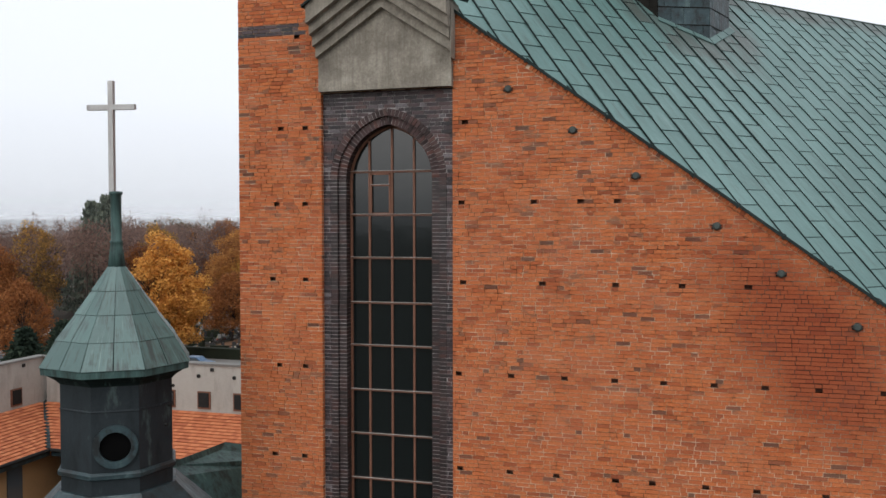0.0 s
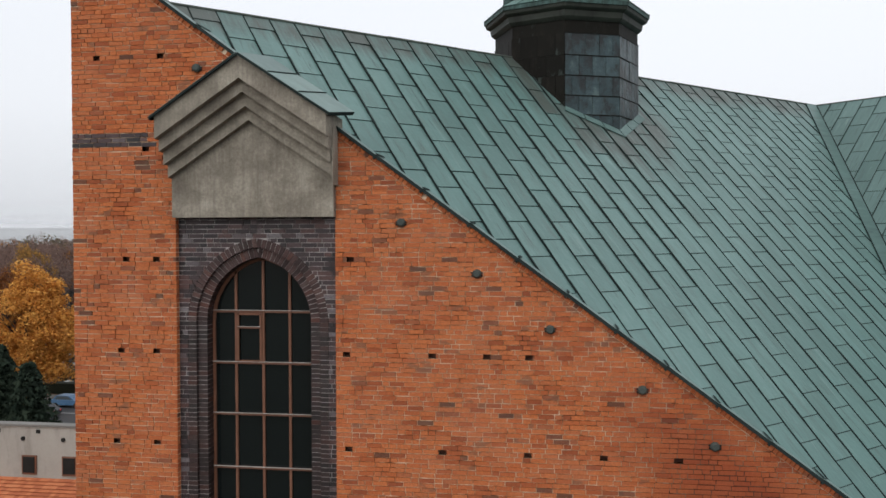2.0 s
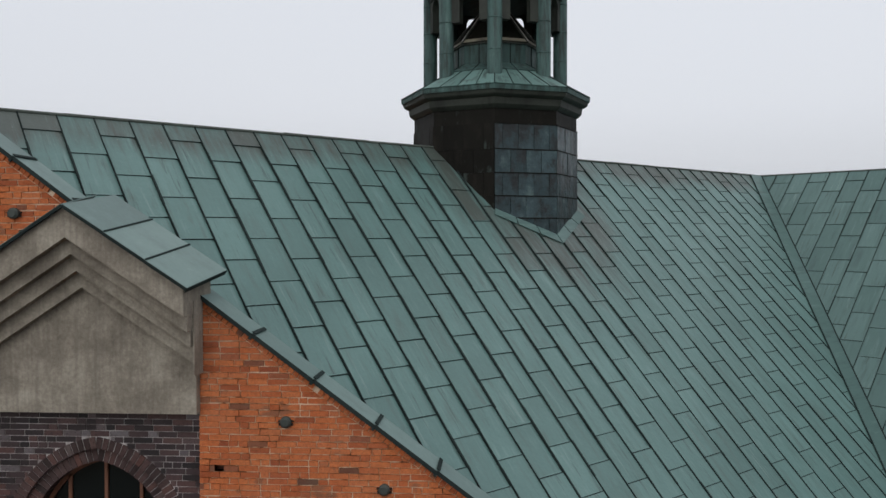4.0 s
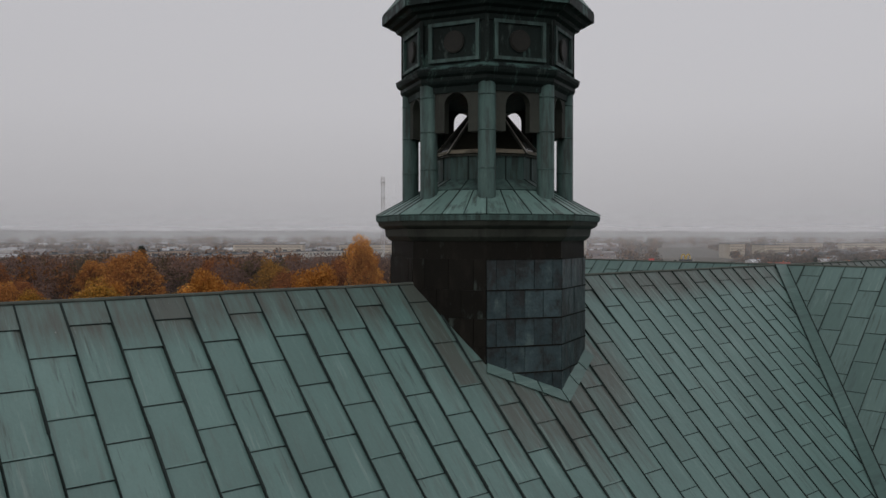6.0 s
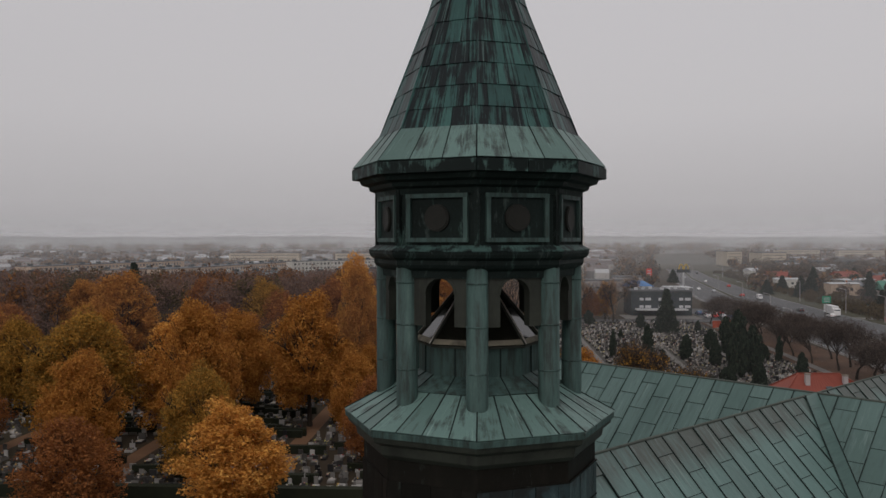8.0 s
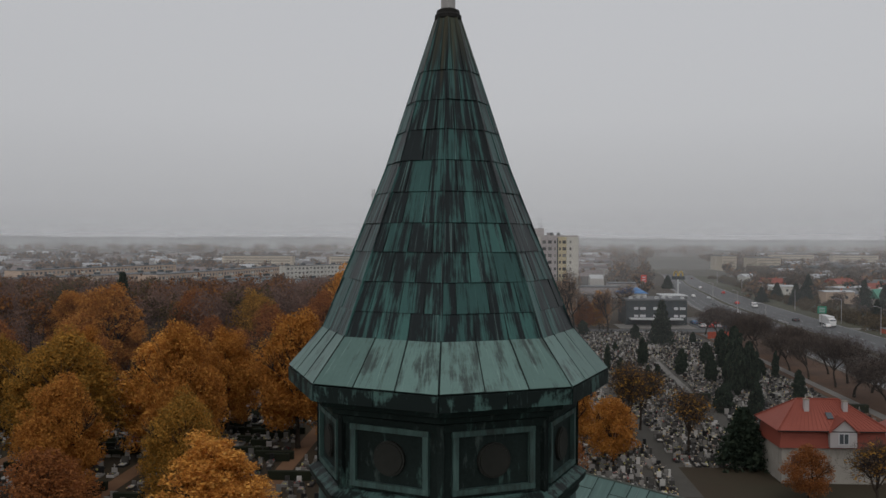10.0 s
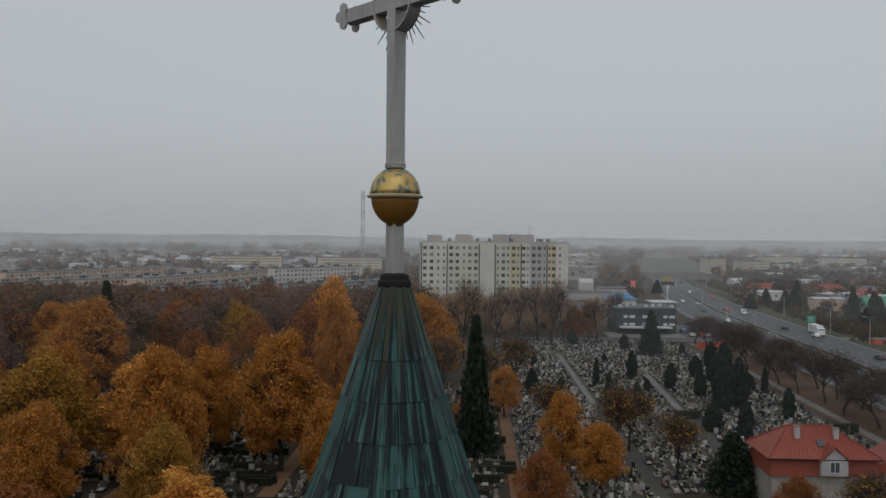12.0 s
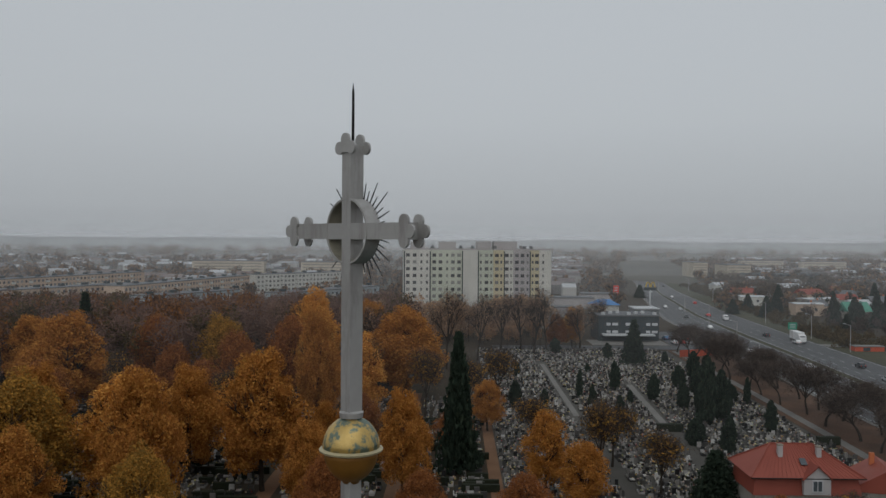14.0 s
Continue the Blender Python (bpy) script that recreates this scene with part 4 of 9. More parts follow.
for i in range(4):
    for j in range(len(WZ)):
        x0, x1, z0 = WX[i], WX[i + 1], WZ[j]
        tilt = rnd.uniform(-0.004, 0.004)
        if j < len(WZ) - 1:
            poly = [(x0, z0), (x1, z0), (x1, WZ[j + 1]), (x0, WZ[j + 1])]
        else:
            xs = [x0 + (x1 - x0) * k / 8 for k in range(9)]
            poly = [(x0, z0), (x1, z0)] + [(x, max(z0 + 0.02, arch_z(x, 0.012) or z0 + 0.02)) for x in reversed(xs)]
        s = Shape()
        s.add([(p, WY + 0.012 + tilt * (q - z0), q) for p, q in poly], [tuple(range(len(poly)))])
        s.add([(p, WY + 0.017 + tilt * (q - z0), q) for p, q in poly], [tuple(range(len(poly) - 1, -1, -1))])
        pane = part("pane", s, GLASS, window_1)
        pane.visible_shadow = False
# opening vent in the second light
s = Shape()
for c, sz in (((1.125, WY - 0.03, 19.13), (0.43, 0.03, 0.03)), ((1.125, WY - 0.03, 19.36), (0.43, 0.03, 0.035)), ((1.125, WY - 0.03, 18.56), (0.43, 0.03, 0.035)),
              ((0.925, WY - 0.03, 18.96), (0.035, 0.03, 0.83)), ((1.325, WY - 0.03, 18.96), (0.035, 0.03, 0.83))):
    s.box(c, sz)
part("vent_sash", s, WOOD, window_1, "small opening vent frame")
part("vent_drip", Shape().box((1.125, WY - 0.052, 19.148), (0.4, 0.014, 0.008)), PALE_LINE, window_1)

part("apron", Shape().box((WIN_X, 0.32, 3.0), (2 * WIN_W + 0.06, 0.24, 5.95)), CLINKER, window_1, "dark clinker apron under the window")
part("sill", Shape().box((WIN_X, 0.26, 5.98), (2 * WIN_W, 0.30, 0.06)), CONCRETE, window_1)

# ---- concrete hood over the window ----
hood = thing("window_hood", "stepped grey concrete gable hood with a copper coping over the window", "hood", at=(WIN_X, 0, REC_TOP))
HS = 0.655


def chevron(half, z_low, z_high):
    """Band of an inverted V whose lower edge ends at z_low and whose upper edge ends at z_high."""
    r = half * HS
    return [(WIN_X - half, z_low), (WIN_X, z_low + r), (WIN_X + half, z_low), (WIN_X + half, z_high), (WIN_X, z_high + r), (WIN_X - half, z_high)]


part("tympanum", Shape().prism([(WIN_X - 1.372, REC_TOP), (WIN_X + 1.372, REC_TOP), (WIN_X + 1.372, 21.80), (WIN_X, 21.80 + 1.372 * HS), (WIN_X - 1.372, 21.80)], -0.12, 0.011), CONCRETE, hood)
part("lower_step", Shape().prism(chevron(1.38, 21.63, 21.86), -0.24, 0.009), CONCRETE, hood)
part("middle_step", Shape().prism(chevron(1.39, 21.83, 22.06), -0.37, 0.007), CONCRETE, hood)
part("third_step", Shape().prism(chevron(1.40, 22.03, 22.26), -0.50, 0.005), CONCRETE, hood)
part("upper_cornice", Shape().prism(chevron(1.41, 22.22, 22.58), -0.63, 0.3), CONCRETE, hood)
part("right_return", Shape().box((WIN_X + 1.412, -0.17, 21.93), (0.02, 0.3, 0.9)), CONCRETE, hood)
for sgn in (-1, 1):
    n = 3
    run = 1.47 * math.hypot(1, HS)
    dirv = Vector((sgn * math.cos(math.atan(HS)), 0, -math.sin(math.atan(HS))))
    nrm = Vector((sgn * math.sin(math.atan(HS)), 0, math.cos(math.atan(HS))))
    # the sheets rise a little towards the roof behind
    back_v = (Vector((0, 1, 0)) + nrm * 0.17).normalized()
    up_v = (nrm - Vector((0, 0.17, 0))).normalized()
    m3 = Matrix((dirv, back_v, up_v)).transposed()
    apex = Vector((WIN_X, -0.14, 22.585 + 1.41 * HS)) + nrm * 0.094
    for k in range(n):
        c = apex + dirv * (run * (k + 0.5) / n) + nrm * (0.022 - 0.003 * k)
        s = Shape().box(c, (run / n - 0.003, 1.13, 0.012), m3)
        lip = Shape().box(c - back_v * 0.567 - nrm * 0.018, (run / n - 0.003, 0.008, 0.036), m3)
        if k == n - 1:
            lip.box(c + dirv * (run / n / 2 + 0.003) - nrm * 0.03, (0.008, 1.13, 0.06), m3)
        sheet = part("coping_sheet", s, COPING, hood)
        part("drip_edge", lip, SEAM, sheet, "dark folded drip edge")
        if k < n - 1:
            lap = Shape().box(c + dirv * (run / n / 2) + nrm * 0.012, (0.018, 1.135, 0.013), m3)
            part("lap", lap, SEAM, sheet)

# the other face of the corner and the walls that close the building
SIDE = surface("plain_far_brick", ((0.2, (0.36, 0.11, 0.045)), (0.8, (0.52, 0.18, 0.08))), 14, 0.7, 0.9)
wall_west = Shape()
wall_west.slab([(WALL_L, 0.02, 0), (WALL_L, 0.02, 25.6), (WALL_L, 0.5, 25.6), (WALL_L, 0.5, 0)], 0.004)
wall_west.slab([(WALL_L, 0.5, 0), (WALL_L, 0.5, 24.4), (WALL_L, 14.0, 14.3), (WALL_L, 14.0, 0)], 0.4)
tagged(part("wall_west", wall_west, SIDE), "orange brick flank wall of the church", "wall", kind="structure")
X0 = Vector((14.65, 17.07))
tail = Shape()
for p, q in (((14.3, 0.3), (26.5, 0.3)), ((-1.6, 14.3), (-1.6, 26.0)), ((26.5, 0.3), (34, 12)), ((-1.6, 26), (12, 34)), ((34, 12), (12, 34))):
    tail.slab([(p[0], p[1], 0), (q[0], q[1], 0), (q[0], q[1], 12.6), (p[0], p[1], 12.6)], 0.4)
tagged(part("wall_rear", tail, SIDE), "plain brick walls of the transept", "wall", kind="structure")

# ---- copper roofs ----
PA = math.atan(PITCH)
SHEET_W, SHEET_L = 0.5492, 0.885


def roof_slope(name, label, origin, along, out, limits, v_max, u0, u1, near, mat, first_v=0.29, u_off=0.0):
    """One slope: sheets in columns down the fall, every other column shifted by half a sheet. origin: a point of the ridge (x, y, z);
    along, out: unit vectors in plan; limits: half-planes (a, b, c) of the plan with a*x + b*y <= c; near: the part of the plan whose
    whole sheets are objects of their own."""
    ob = thing(name, label, "roof", kind="structure", at=origin)
    o = Vector(origin)
    al = Vector((along[0], along[1], 0))
    dn = Vector((out[0] * math.cos(PA), out[1] * math.cos(PA), -math.sin(PA)))
    nrm = al.cross(dn)
    if nrm.z < 0:
        nrm = -nrm
    rest, seams, deck = Shape(), Shape(), Shape()
    rot3 = Matrix((al, dn, nrm)).transposed()
    sh = Shape()
    flip = al.cross(dn).z < 0
    bent = ((0.006, 0.003), (0.035, 0.0), (SHEET_W - 0.10, 0.0), (SHEET_W - 0.05, -0.004), (SHEET_W - 0.006, -0.013))
    for v0, v1, up0, up1 in ((0.002, SHEET_L - 0.03, 0.0, 0.004), (SHEET_L - 0.03, SHEET_L - 0.002, 0.004, 0.011)):
        for (p0, h0), (p1, h1) in zip(bent, bent[1:]):
            face = [(p0, v0, h0 + up0), (p1, v0, h1 + up0), (p1, v1, h1 + up1), (p0, v1, h0 + up1)]
            sh.add([(p, q, h) for p, q, h in face] + [(p, q, h - 0.008) for p, q, h in face],
                   [(0, 1, 2, 3) if not flip else (3, 2, 1, 0), (0, 4, 5, 1), (2, 6, 7, 3)])
    whole = sh.mesh("copper_sheet", mat)
    lims = []
    for a, b, c in limits:
        lims.append((a * al.x + b * al.y, a * dn.x + b * dn.y, c - a * o.x - b * o.y))
    lims.append((0.0, 1.0, v_max))
    lims.append((0.0, -1.0, 0.0))
    lims.append((1.0, 0.0, u1))
    lims.append((-1.0, 0.0, -u0))
    full = [(u0, 0.0), (u1, 0.0), (u1, v_max), (u0, v_max)]
    for a, b, c in lims:
        full = clip_poly(full, a, b, c)
    deck.slab([o + al * u + dn * v - nrm * 0.03 for u, v in (full if not flip else full[::-1])], 0.1)
    rng = random.Random(len(name) * 31 + 5)
    count = 0
    n0, n1 = math.floor(u0 / SHEET_W) - 1, math.ceil(u1 / SHEET_W)
    for i in range(n0, n1):
        ua = i * SHEET_W + u_off
        v = first_v - SHEET_L + (0.0 if i % 2 else 0.5 * SHEET_L) + rng.uniform(-0.02, 0.02)
        while v < v_max:
            poly = [(ua + 0.006, v + 0.002), (ua + SHEET_W - 0.006, v + 0.002), (ua + SHEET_W - 0.006, v + SHEET_L - 0.002), (ua + 0.006, v + SHEET_L - 0.002)]
            cut = poly
            for a, b, c in lims:
                cut = clip_poly(cut, a, b, c)
                if len(cut) < 3:
                    break
            if len(cut) >= 3 and area_of(cut) > 0.004:
                lift = rng.uniform(0.0, 0.004)
                mid = o + al * (ua + SHEET_W / 2) + dn * (v + SHEET_L / 2)
                if cut == poly and count < 300 and near(mid.x, mid.y):
                    base = o + al * ua + dn * v + nrm * lift
                    piece("copper_sheet", whole, Matrix.Translation(base) @ rot3.to_4x4() @ pose(0, 0, 0, rng.uniform(-0.35, 0.35), rng.uniform(-0.5, 0.5), 0), ob)
                    count += 1
                else:
                    pts = [o + al * p + dn * q + nrm * (0.004 + lift + 0.003 * (q - v)) for p, q in cut]
                    rest.slab(pts if not flip else pts[::-1], 0.012)
                    low = v + SHEET_L
                    if any(q > low - 0.01 for _, q in cut):
                        xs = [p for p, q in cut if q > low - 0.01]
                        if max(xs) - min(xs) > 0.05:
                            seams.box(o + al * ((max(xs) + min(xs)) / 2) + dn * (low - 0.004) + nrm * 0.008, (max(xs) - min(xs), 0.011, 0.013), rot3)
                if cut == poly:
                    seams.box(o + al * (ua + SHEET_W / 2) + dn * (v + SHEET_L - 0.003) + nrm * 0.007, (SHEET_W - 0.02, 0.011, 0.013), rot3)
            v += SHEET_L
        # standing seam between this column and the next, a little wavy
        line = [(ua - 0.011, 0.0), (ua + 0.011, 0.0), (ua + 0.011, v_max), (ua - 0.011, v_max)]
        for a, b, c in lims:
            line = clip_poly(line, a, b, c)
            if len(line) < 3:
                break
        if len(line) >= 3:
            va, vb = min(q for _, q in line), max(q for _, q in line)
            m = max(1, int((vb - va) / 0.62))
            w0 = rng.uniform(-0.006, 0.006)
            for k in range(m):
                w1 = rng.uniform(-0.006, 0.006)
                pa, pb = va + (vb - va) * k / m, va + (vb - va) * (k + 1) / m
                c0, c1 = o + al * (ua + w0) + dn * pa, o + al * (ua + w1) + dn * pb
                hs = rng.choice((0.0042, 0.005, 0.0058, 0.0066, 0.012))
                q = [c0 - al * hs, c0 + al * hs, c1 + al * hs, c1 - al * hs]
                tall = rng.uniform(0.022, 0.034)
                top = [x + nrm * tall + al * 0.005 for x in q]
                seams.add([x - nrm * 0.004 for x in q] + top, [(4, 5, 6, 7), (0, 1, 5, 4), (1, 2, 6, 5), (2, 3, 7, 6), (3, 0, 4, 7)])
                w0 = w1
    part("roof_deck", deck, SEAM, ob)
    if rest.v:
        tagged(part("sheet_field", rest, mat, ob), kind="stuff")
    tagged(part("standing_seams", seams, SEAM, ob), kind="stuff")
    return ob


H = 1 / S2
ridge_pt = (-1.21, 1.21, RIDGE_Z)
# nave, the slope over the gable wall: from the wall to the valley
roof_slope("roof_south", "green weathered copper roof slope in staggered standing-seam sheets", ridge_pt, (H, H), (H, -H),
           [(0, -1, -0.42), (1, 0, VALLEY_X)], 18.2, 0.0, 23.0, lambda x, y: x < 8.6 and y > 0.4 and x - y < 4.6, SHEET_A, 0.41, 0.28)
roof_slope("roof_north", "green copper roof slope turned away", ridge_pt, (H, H), (-H, H),
           [(-1, 0, 1.6), (0, 1, X0.y)], 18.2, 0.0, 23.0, lambda x, y: False, SHEET_A)
# transept, the slope that faces the nave, on both sides of it
cross_pt = (X0.x, X0.y, RIDGE_Z + 0.004)
roof_slope("roof_transept_near", "green copper transept roof slope beside the valley", cross_pt, (H, -H), (-H, -H),
           [(-1, 0, -VALLEY_X - 0.02)], 17.0, 0.0, 12.5, lambda x, y: x < 19.5 and y > 8, SHEET_C, 0.4)
roof_slope("roof_transept_far", "blue-green copper transept roof slope behind the turret", cross_pt, (H, -H), (-H, -H),
           [(0, -1, -X0.y - 0.02)], 17.0, -10.5, 0.0, lambda x, y: x > 7 and y < 24, SHEET_C, 0.4)
roof_slope("roof_transept_back", "copper transept slope turned away", cross_pt, (H, -H), (H, H),
           [], 17.0, -10.5, 12.5, lambda x, y: False, SHEET_C, 0.4)
roof_slope("roof_choir_north", "green copper choir roof slope turned away", (X0.x, X0.y, RIDGE_Z + 0.002), (H, H), (-H, H),
           [(-1, 0, -X0.x - 0.02)], 17.0, 0.0, 14.0, lambda x, y: False, SHEET_A)
# choir beyond the crossing
roof_slope("roof_choir", "green copper choir roof slope beyond the crossing", (X0.x, X0.y, RIDGE_Z + 0.002), (H, H), (H, -H),
           [(0, -1, -X0.y - 0.02)], 17.0, 0.0, 14.0, lambda x, y: x < 24, SHEET_A)

# valley lining of lapped lengths
valley = thing("valley_gutter", "smooth copper valley lining between the two roofs", "valley gutter", kind="structure", at=(VALLEY_X, X0.y, RIDGE_Z))
drop = 0.7145
for k in range(14):
    y0, y1 = X0.y - 0.05 - 1.25 * k, X0.y - 0.05 - 1.25 * (k + 1)
    z0, z1 = RIDGE_Z - drop * (X0.y - y0) + 0.03, RIDGE_Z - drop * (X0.y - y1) + 0.03
    w = 0.44
    ya = min(y0, X0.y - w - 0.03)
    za = RIDGE_Z - drop * (X0.y - ya) + 0.03
    s = Shape()
    s.slab([(VALLEY_X - w, y1, z1 + drop * w + 0.02), (VALLEY_X + 0.01, y1, z1 + 0.015), (VALLEY_X + 0.01, y0 + 0.03, z0 + 0.037), (VALLEY_X - w, ya + 0.03, za + drop * w + 0.042)], 0.03)
    lining = part("valley_sheet", s, SHEET_C, valley)
    part("valley_edge", Shape().tube((VALLEY_X - w, y1, z1 + drop * w + 0.02), (VALLEY_X - w, ya, za + drop * w + 0.03), 0.016, 0.016, 5), SEAM, lining)
    s = Shape()
    s.tube((VALLEY_X + 0.02, y1, z1 + 0.012), (VALLEY_X + 0.02, y0, z0 + 0.012), 0.02, 0.02, 6)
    part("valley_seam", s, SEAM, lining)

# ridge rolls
for name, p, q in (("ridge_nave", (-1.5, 0.92), (X0.x, X0.y)), ("ridge_transept", (X0.x - 10.5 * H, X0.y + 10.5 * H), (X0.x + 12.5 * H, X0.y - 12.5 * H)), ("ridge_choir", (X0.x, X0.y), (X0.x + 14 * H, X0.y + 14 * H))):
    a, b = Vector((*p, RIDGE_Z + 0.015)), Vector((*q, RIDGE_Z + 0.015))
    s = Shape()
    n = int((b - a).length / 1.8)
    for k in range(n):
        c0, c1 = a.lerp(b, k / n), a.lerp(b, (k + 1) / n)
        c0.z += rnd.uniform(-0.008, 0.008)
        s.tube(c0, c1, 0.03, 0.027, 8)
    tagged(part(name, s, RIDGE), "grey-green rolled copper ridge cap", "ridge cap", kind="structure")
gable = Shape()
for e, w in (((X0.x - 10.4 * H, X0.y + 10.4 * H), (H, H)), ((X0.x + 12.4 * H, X0.y - 12.4 * H), (H, H)), ((X0.x + 13.9 * H, X0.y + 13.9 * H), (H, -H))):
    a, b = (e[0] - w[0] * 12.2, e[1] - w[1] * 12.2), (e[0] + w[0] * 12.2, e[1] + w[1] * 12.2)
    gable.slab([(a[0], a[1], 12.5), (b[0], b[1], 12.5), (e[0], e[1], RIDGE_Z - 0.1)], 0.3)
tagged(part("wall_gables", gable, SIDE), "brick gable ends of the transept and choir", "wall", kind="structure")

# ---- the ridge turret ----
turret = thing("ridge_turret", "octagonal copper ridge turret with open arcade and tall spire", "turret", at=(TC[0], TC[1], RIDGE_Z))


def octo(profile, n=8, phase=0.0):
    return Shape().lathe(profile, n, TC, phase)


def corner(r, k, z):
    a = math.radians(45 * k)
    return Vector((TC[0] + r * math.cos(a), TC[1] + r * math.sin(a), z))


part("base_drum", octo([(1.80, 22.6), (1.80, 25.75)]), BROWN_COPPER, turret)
# sheets on the drum's faces: pale lead on one face, dark copper on the rest
for k in range(8):
    a, b = corner(1.812, k, 0), corner(1.812, k + 1, 0)
    nrm = Vector(((a.x + b.x) / 2 - TC[0], (a.y + b.y) / 2 - TC[1], 0)).normalized()
    if nrm.y > 0.5:
        continue
    side = (b - a).normalized()
    wid = (b - a).length
    rows = [22.6, 23.05, 23.5, 23.95, 24.42, 24.90, 25.42]
    for j in range(6):
        n = 4 if k in (6, 7) else 3
        sh = (0.5 if j % 2 else 0.0) * wid / n
        edges = sorted({0.0, wid, *[min(wid, max(0.0, i * wid / n + sh)) for i in range(n + 1)]})
        for e0, e1 in zip(edges, edges[1:]):
            if e1 - e0 < 0.05:
                continue
            c = a + side * ((e0 + e1) / 2) + Vector((0, 0, (rows[j] + rows[j + 1]) / 2)) + nrm * rnd.uniform(0.0, 0.008)
            m3 = Matrix((side, nrm, Vector((0, 0, 1)))).transposed() @ Euler((rnd.uniform(-0.012, 0.012), rnd.uniform(-0.01, 0.01), rnd.uniform(-0.02, 0.02))).to_matrix()
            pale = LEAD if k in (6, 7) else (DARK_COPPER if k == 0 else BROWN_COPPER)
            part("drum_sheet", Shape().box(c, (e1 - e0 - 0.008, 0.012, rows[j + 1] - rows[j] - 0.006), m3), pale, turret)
        if k in (6, 7):
            part("drum_seam", Shape().box(a + side * wid / 2 + Vector((0, 0, rows[j + 1])) + nrm * 0.012, (wid, 0.02, 0.022), Matrix((side, nrm, Vector((0, 0, 1)))).transposed()), BROWN_COPPER, turret)
# pale flashing on the roof round the foot of the drum


def on_slope(r, k):
    p = corner(r, k, 0)
    fall = (p.x - p.y + 2.42) * H
    return Vector((p.x, p.y, RIDGE_Z - PITCH * fall + 0.045))


for k in (6, 7):
    for p, q in ((0.0, 0.34), (0.34, 0.67), (0.67, 1.0)):
        a, b, c, d = on_slope(1.80, k), on_slope(1.80, k + 1), on_slope(2.0, k + 1), on_slope(2.0, k)
        quad = [a.lerp(b, p + 0.01), d.lerp(c, p + 0.01), d.lerp(c, q - 0.01), a.lerp(b, q - 0.01)]
        part("foot_flashing", Shape().slab(quad, 0.012), SHEET_C, turret)
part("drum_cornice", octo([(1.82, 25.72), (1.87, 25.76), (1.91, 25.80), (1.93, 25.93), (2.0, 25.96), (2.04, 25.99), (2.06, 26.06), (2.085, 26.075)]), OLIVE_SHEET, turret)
part("drum_fascia", octo([(2.09, 26.07), (2.10, 26.15), (2.085, 26.165)]), COLUMN, turret, "green edge roll of the skirt")


def sheeted(name, r0, z0, r1, z1, cols, mat, rows=1, shift=False, gap=0.006, faces=range(8), row_edges=None, stagger=0.0, lip=0.010, rib=0.0):
    """Sheets on the eight sides of a pyramid frustum, each its own piece, with seams between."""
    edges = row_edges or [i / rows for i in range(rows + 1)]
    for k in faces:
        for j in range(len(edges) - 1):
            t0, t1 = edges[j], edges[j + 1]
            ra, rb = r0 + (r1 - r0) * t0, r0 + (r1 - r0) * t1
            za, zb = z0 + (z1 - z0) * t0, z0 + (z1 - z0) * t1
            a0, b0, a1, b1 = corner(ra, k, za), corner(ra, k + 1, za), corner(rb, k, zb), corner(rb, k + 1, zb)
            n = cols if not callable(cols) else cols(j)
            cut = [i / n for i in range(n + 1)]
            if (shift and j % 2 or stagger) and n > 1:
                cut = [0.0] + [(i + 0.5 + rnd.uniform(-0.08, 0.08)) / n for i in range(n)] + [1.0]
            for p in cut[:-1] if rib else ():
                part("sheet_seam", Shape().tube(a0.lerp(b0, p) + Vector((0, 0, 0.016)), a1.lerp(b1, p) + Vector((0, 0, 0.016)), rib, rib * 0.8, 5), SEAM, turret)
            for p, q in zip(cut, cut[1:]):
                g = gap / max(0.05, (b0 - a0).length)
                quad = [a0.lerp(b0, p + g), a0.lerp(b0, q - g), a1.lerp(b1, q - g), a1.lerp(b1, p + g)]
                nr = (quad[1] - quad[0]).cross(quad[3] - quad[0]).normalized()
                if nr.z < 0:
                    nr = -nr
                off = nr * rnd.uniform(0.004, 0.012)
                lift = nr * lip
                quad = [quad[0] + off + lift, quad[1] + off + lift, quad[2] + off, quad[3] + off]
                part(name, Shape().slab(quad, 0.012), mat, turret)


part("skirt_bed", octo([(2.085, 26.15), (0.95, 26.79), (0.9, 26.8)]), SEAM, turret)
sheeted("skirt_sheet", 2.10, 26.165, 1.30, 26.60, 4, SKIRT, gap=0.009, rib=0.013)
sheeted("skirt_upper_sheet", 1.30, 26.605, 0.93, 26.81, 2, COLUMN, rib=0.012)
# inner drum and its low pyramid roof
part("inner_drum", Shape().lathe([(0.90, 26.7), (0.93, 26.7), (0.93, 27.25), (0.90, 27.25), (0.90, 26.72)], 8, TC, caps=False), COLUMN, turret)
# flat floor; its black stands for the unlit hollow
part("drum_floor", octo([(0.91, 26.83), (0.91, 26.86)]), DEEP, turret, "black floor painting the shade in the inner drum")
for k in range(8):
    a, b = corner(0.938, k, 26.97), corner(0.938, k + 1, 26.97)
    for t in (0.5,):
        part("inner_drum_seam", Shape().box(a.lerp(b, t), (0.02, 0.02, 0.54), Matrix.Rotation(math.radians(45 * k + 22.5), 3, "Z")), SEAM, turret)
part("inner_drum_rim", Shape().lathe([(0.90, 27.23), (0.975, 27.23), (0.98, 27.26), (0.90, 27.27), (0.90, 27.24)], 8, TC, caps=False), OLIVE_SHEET, turret)
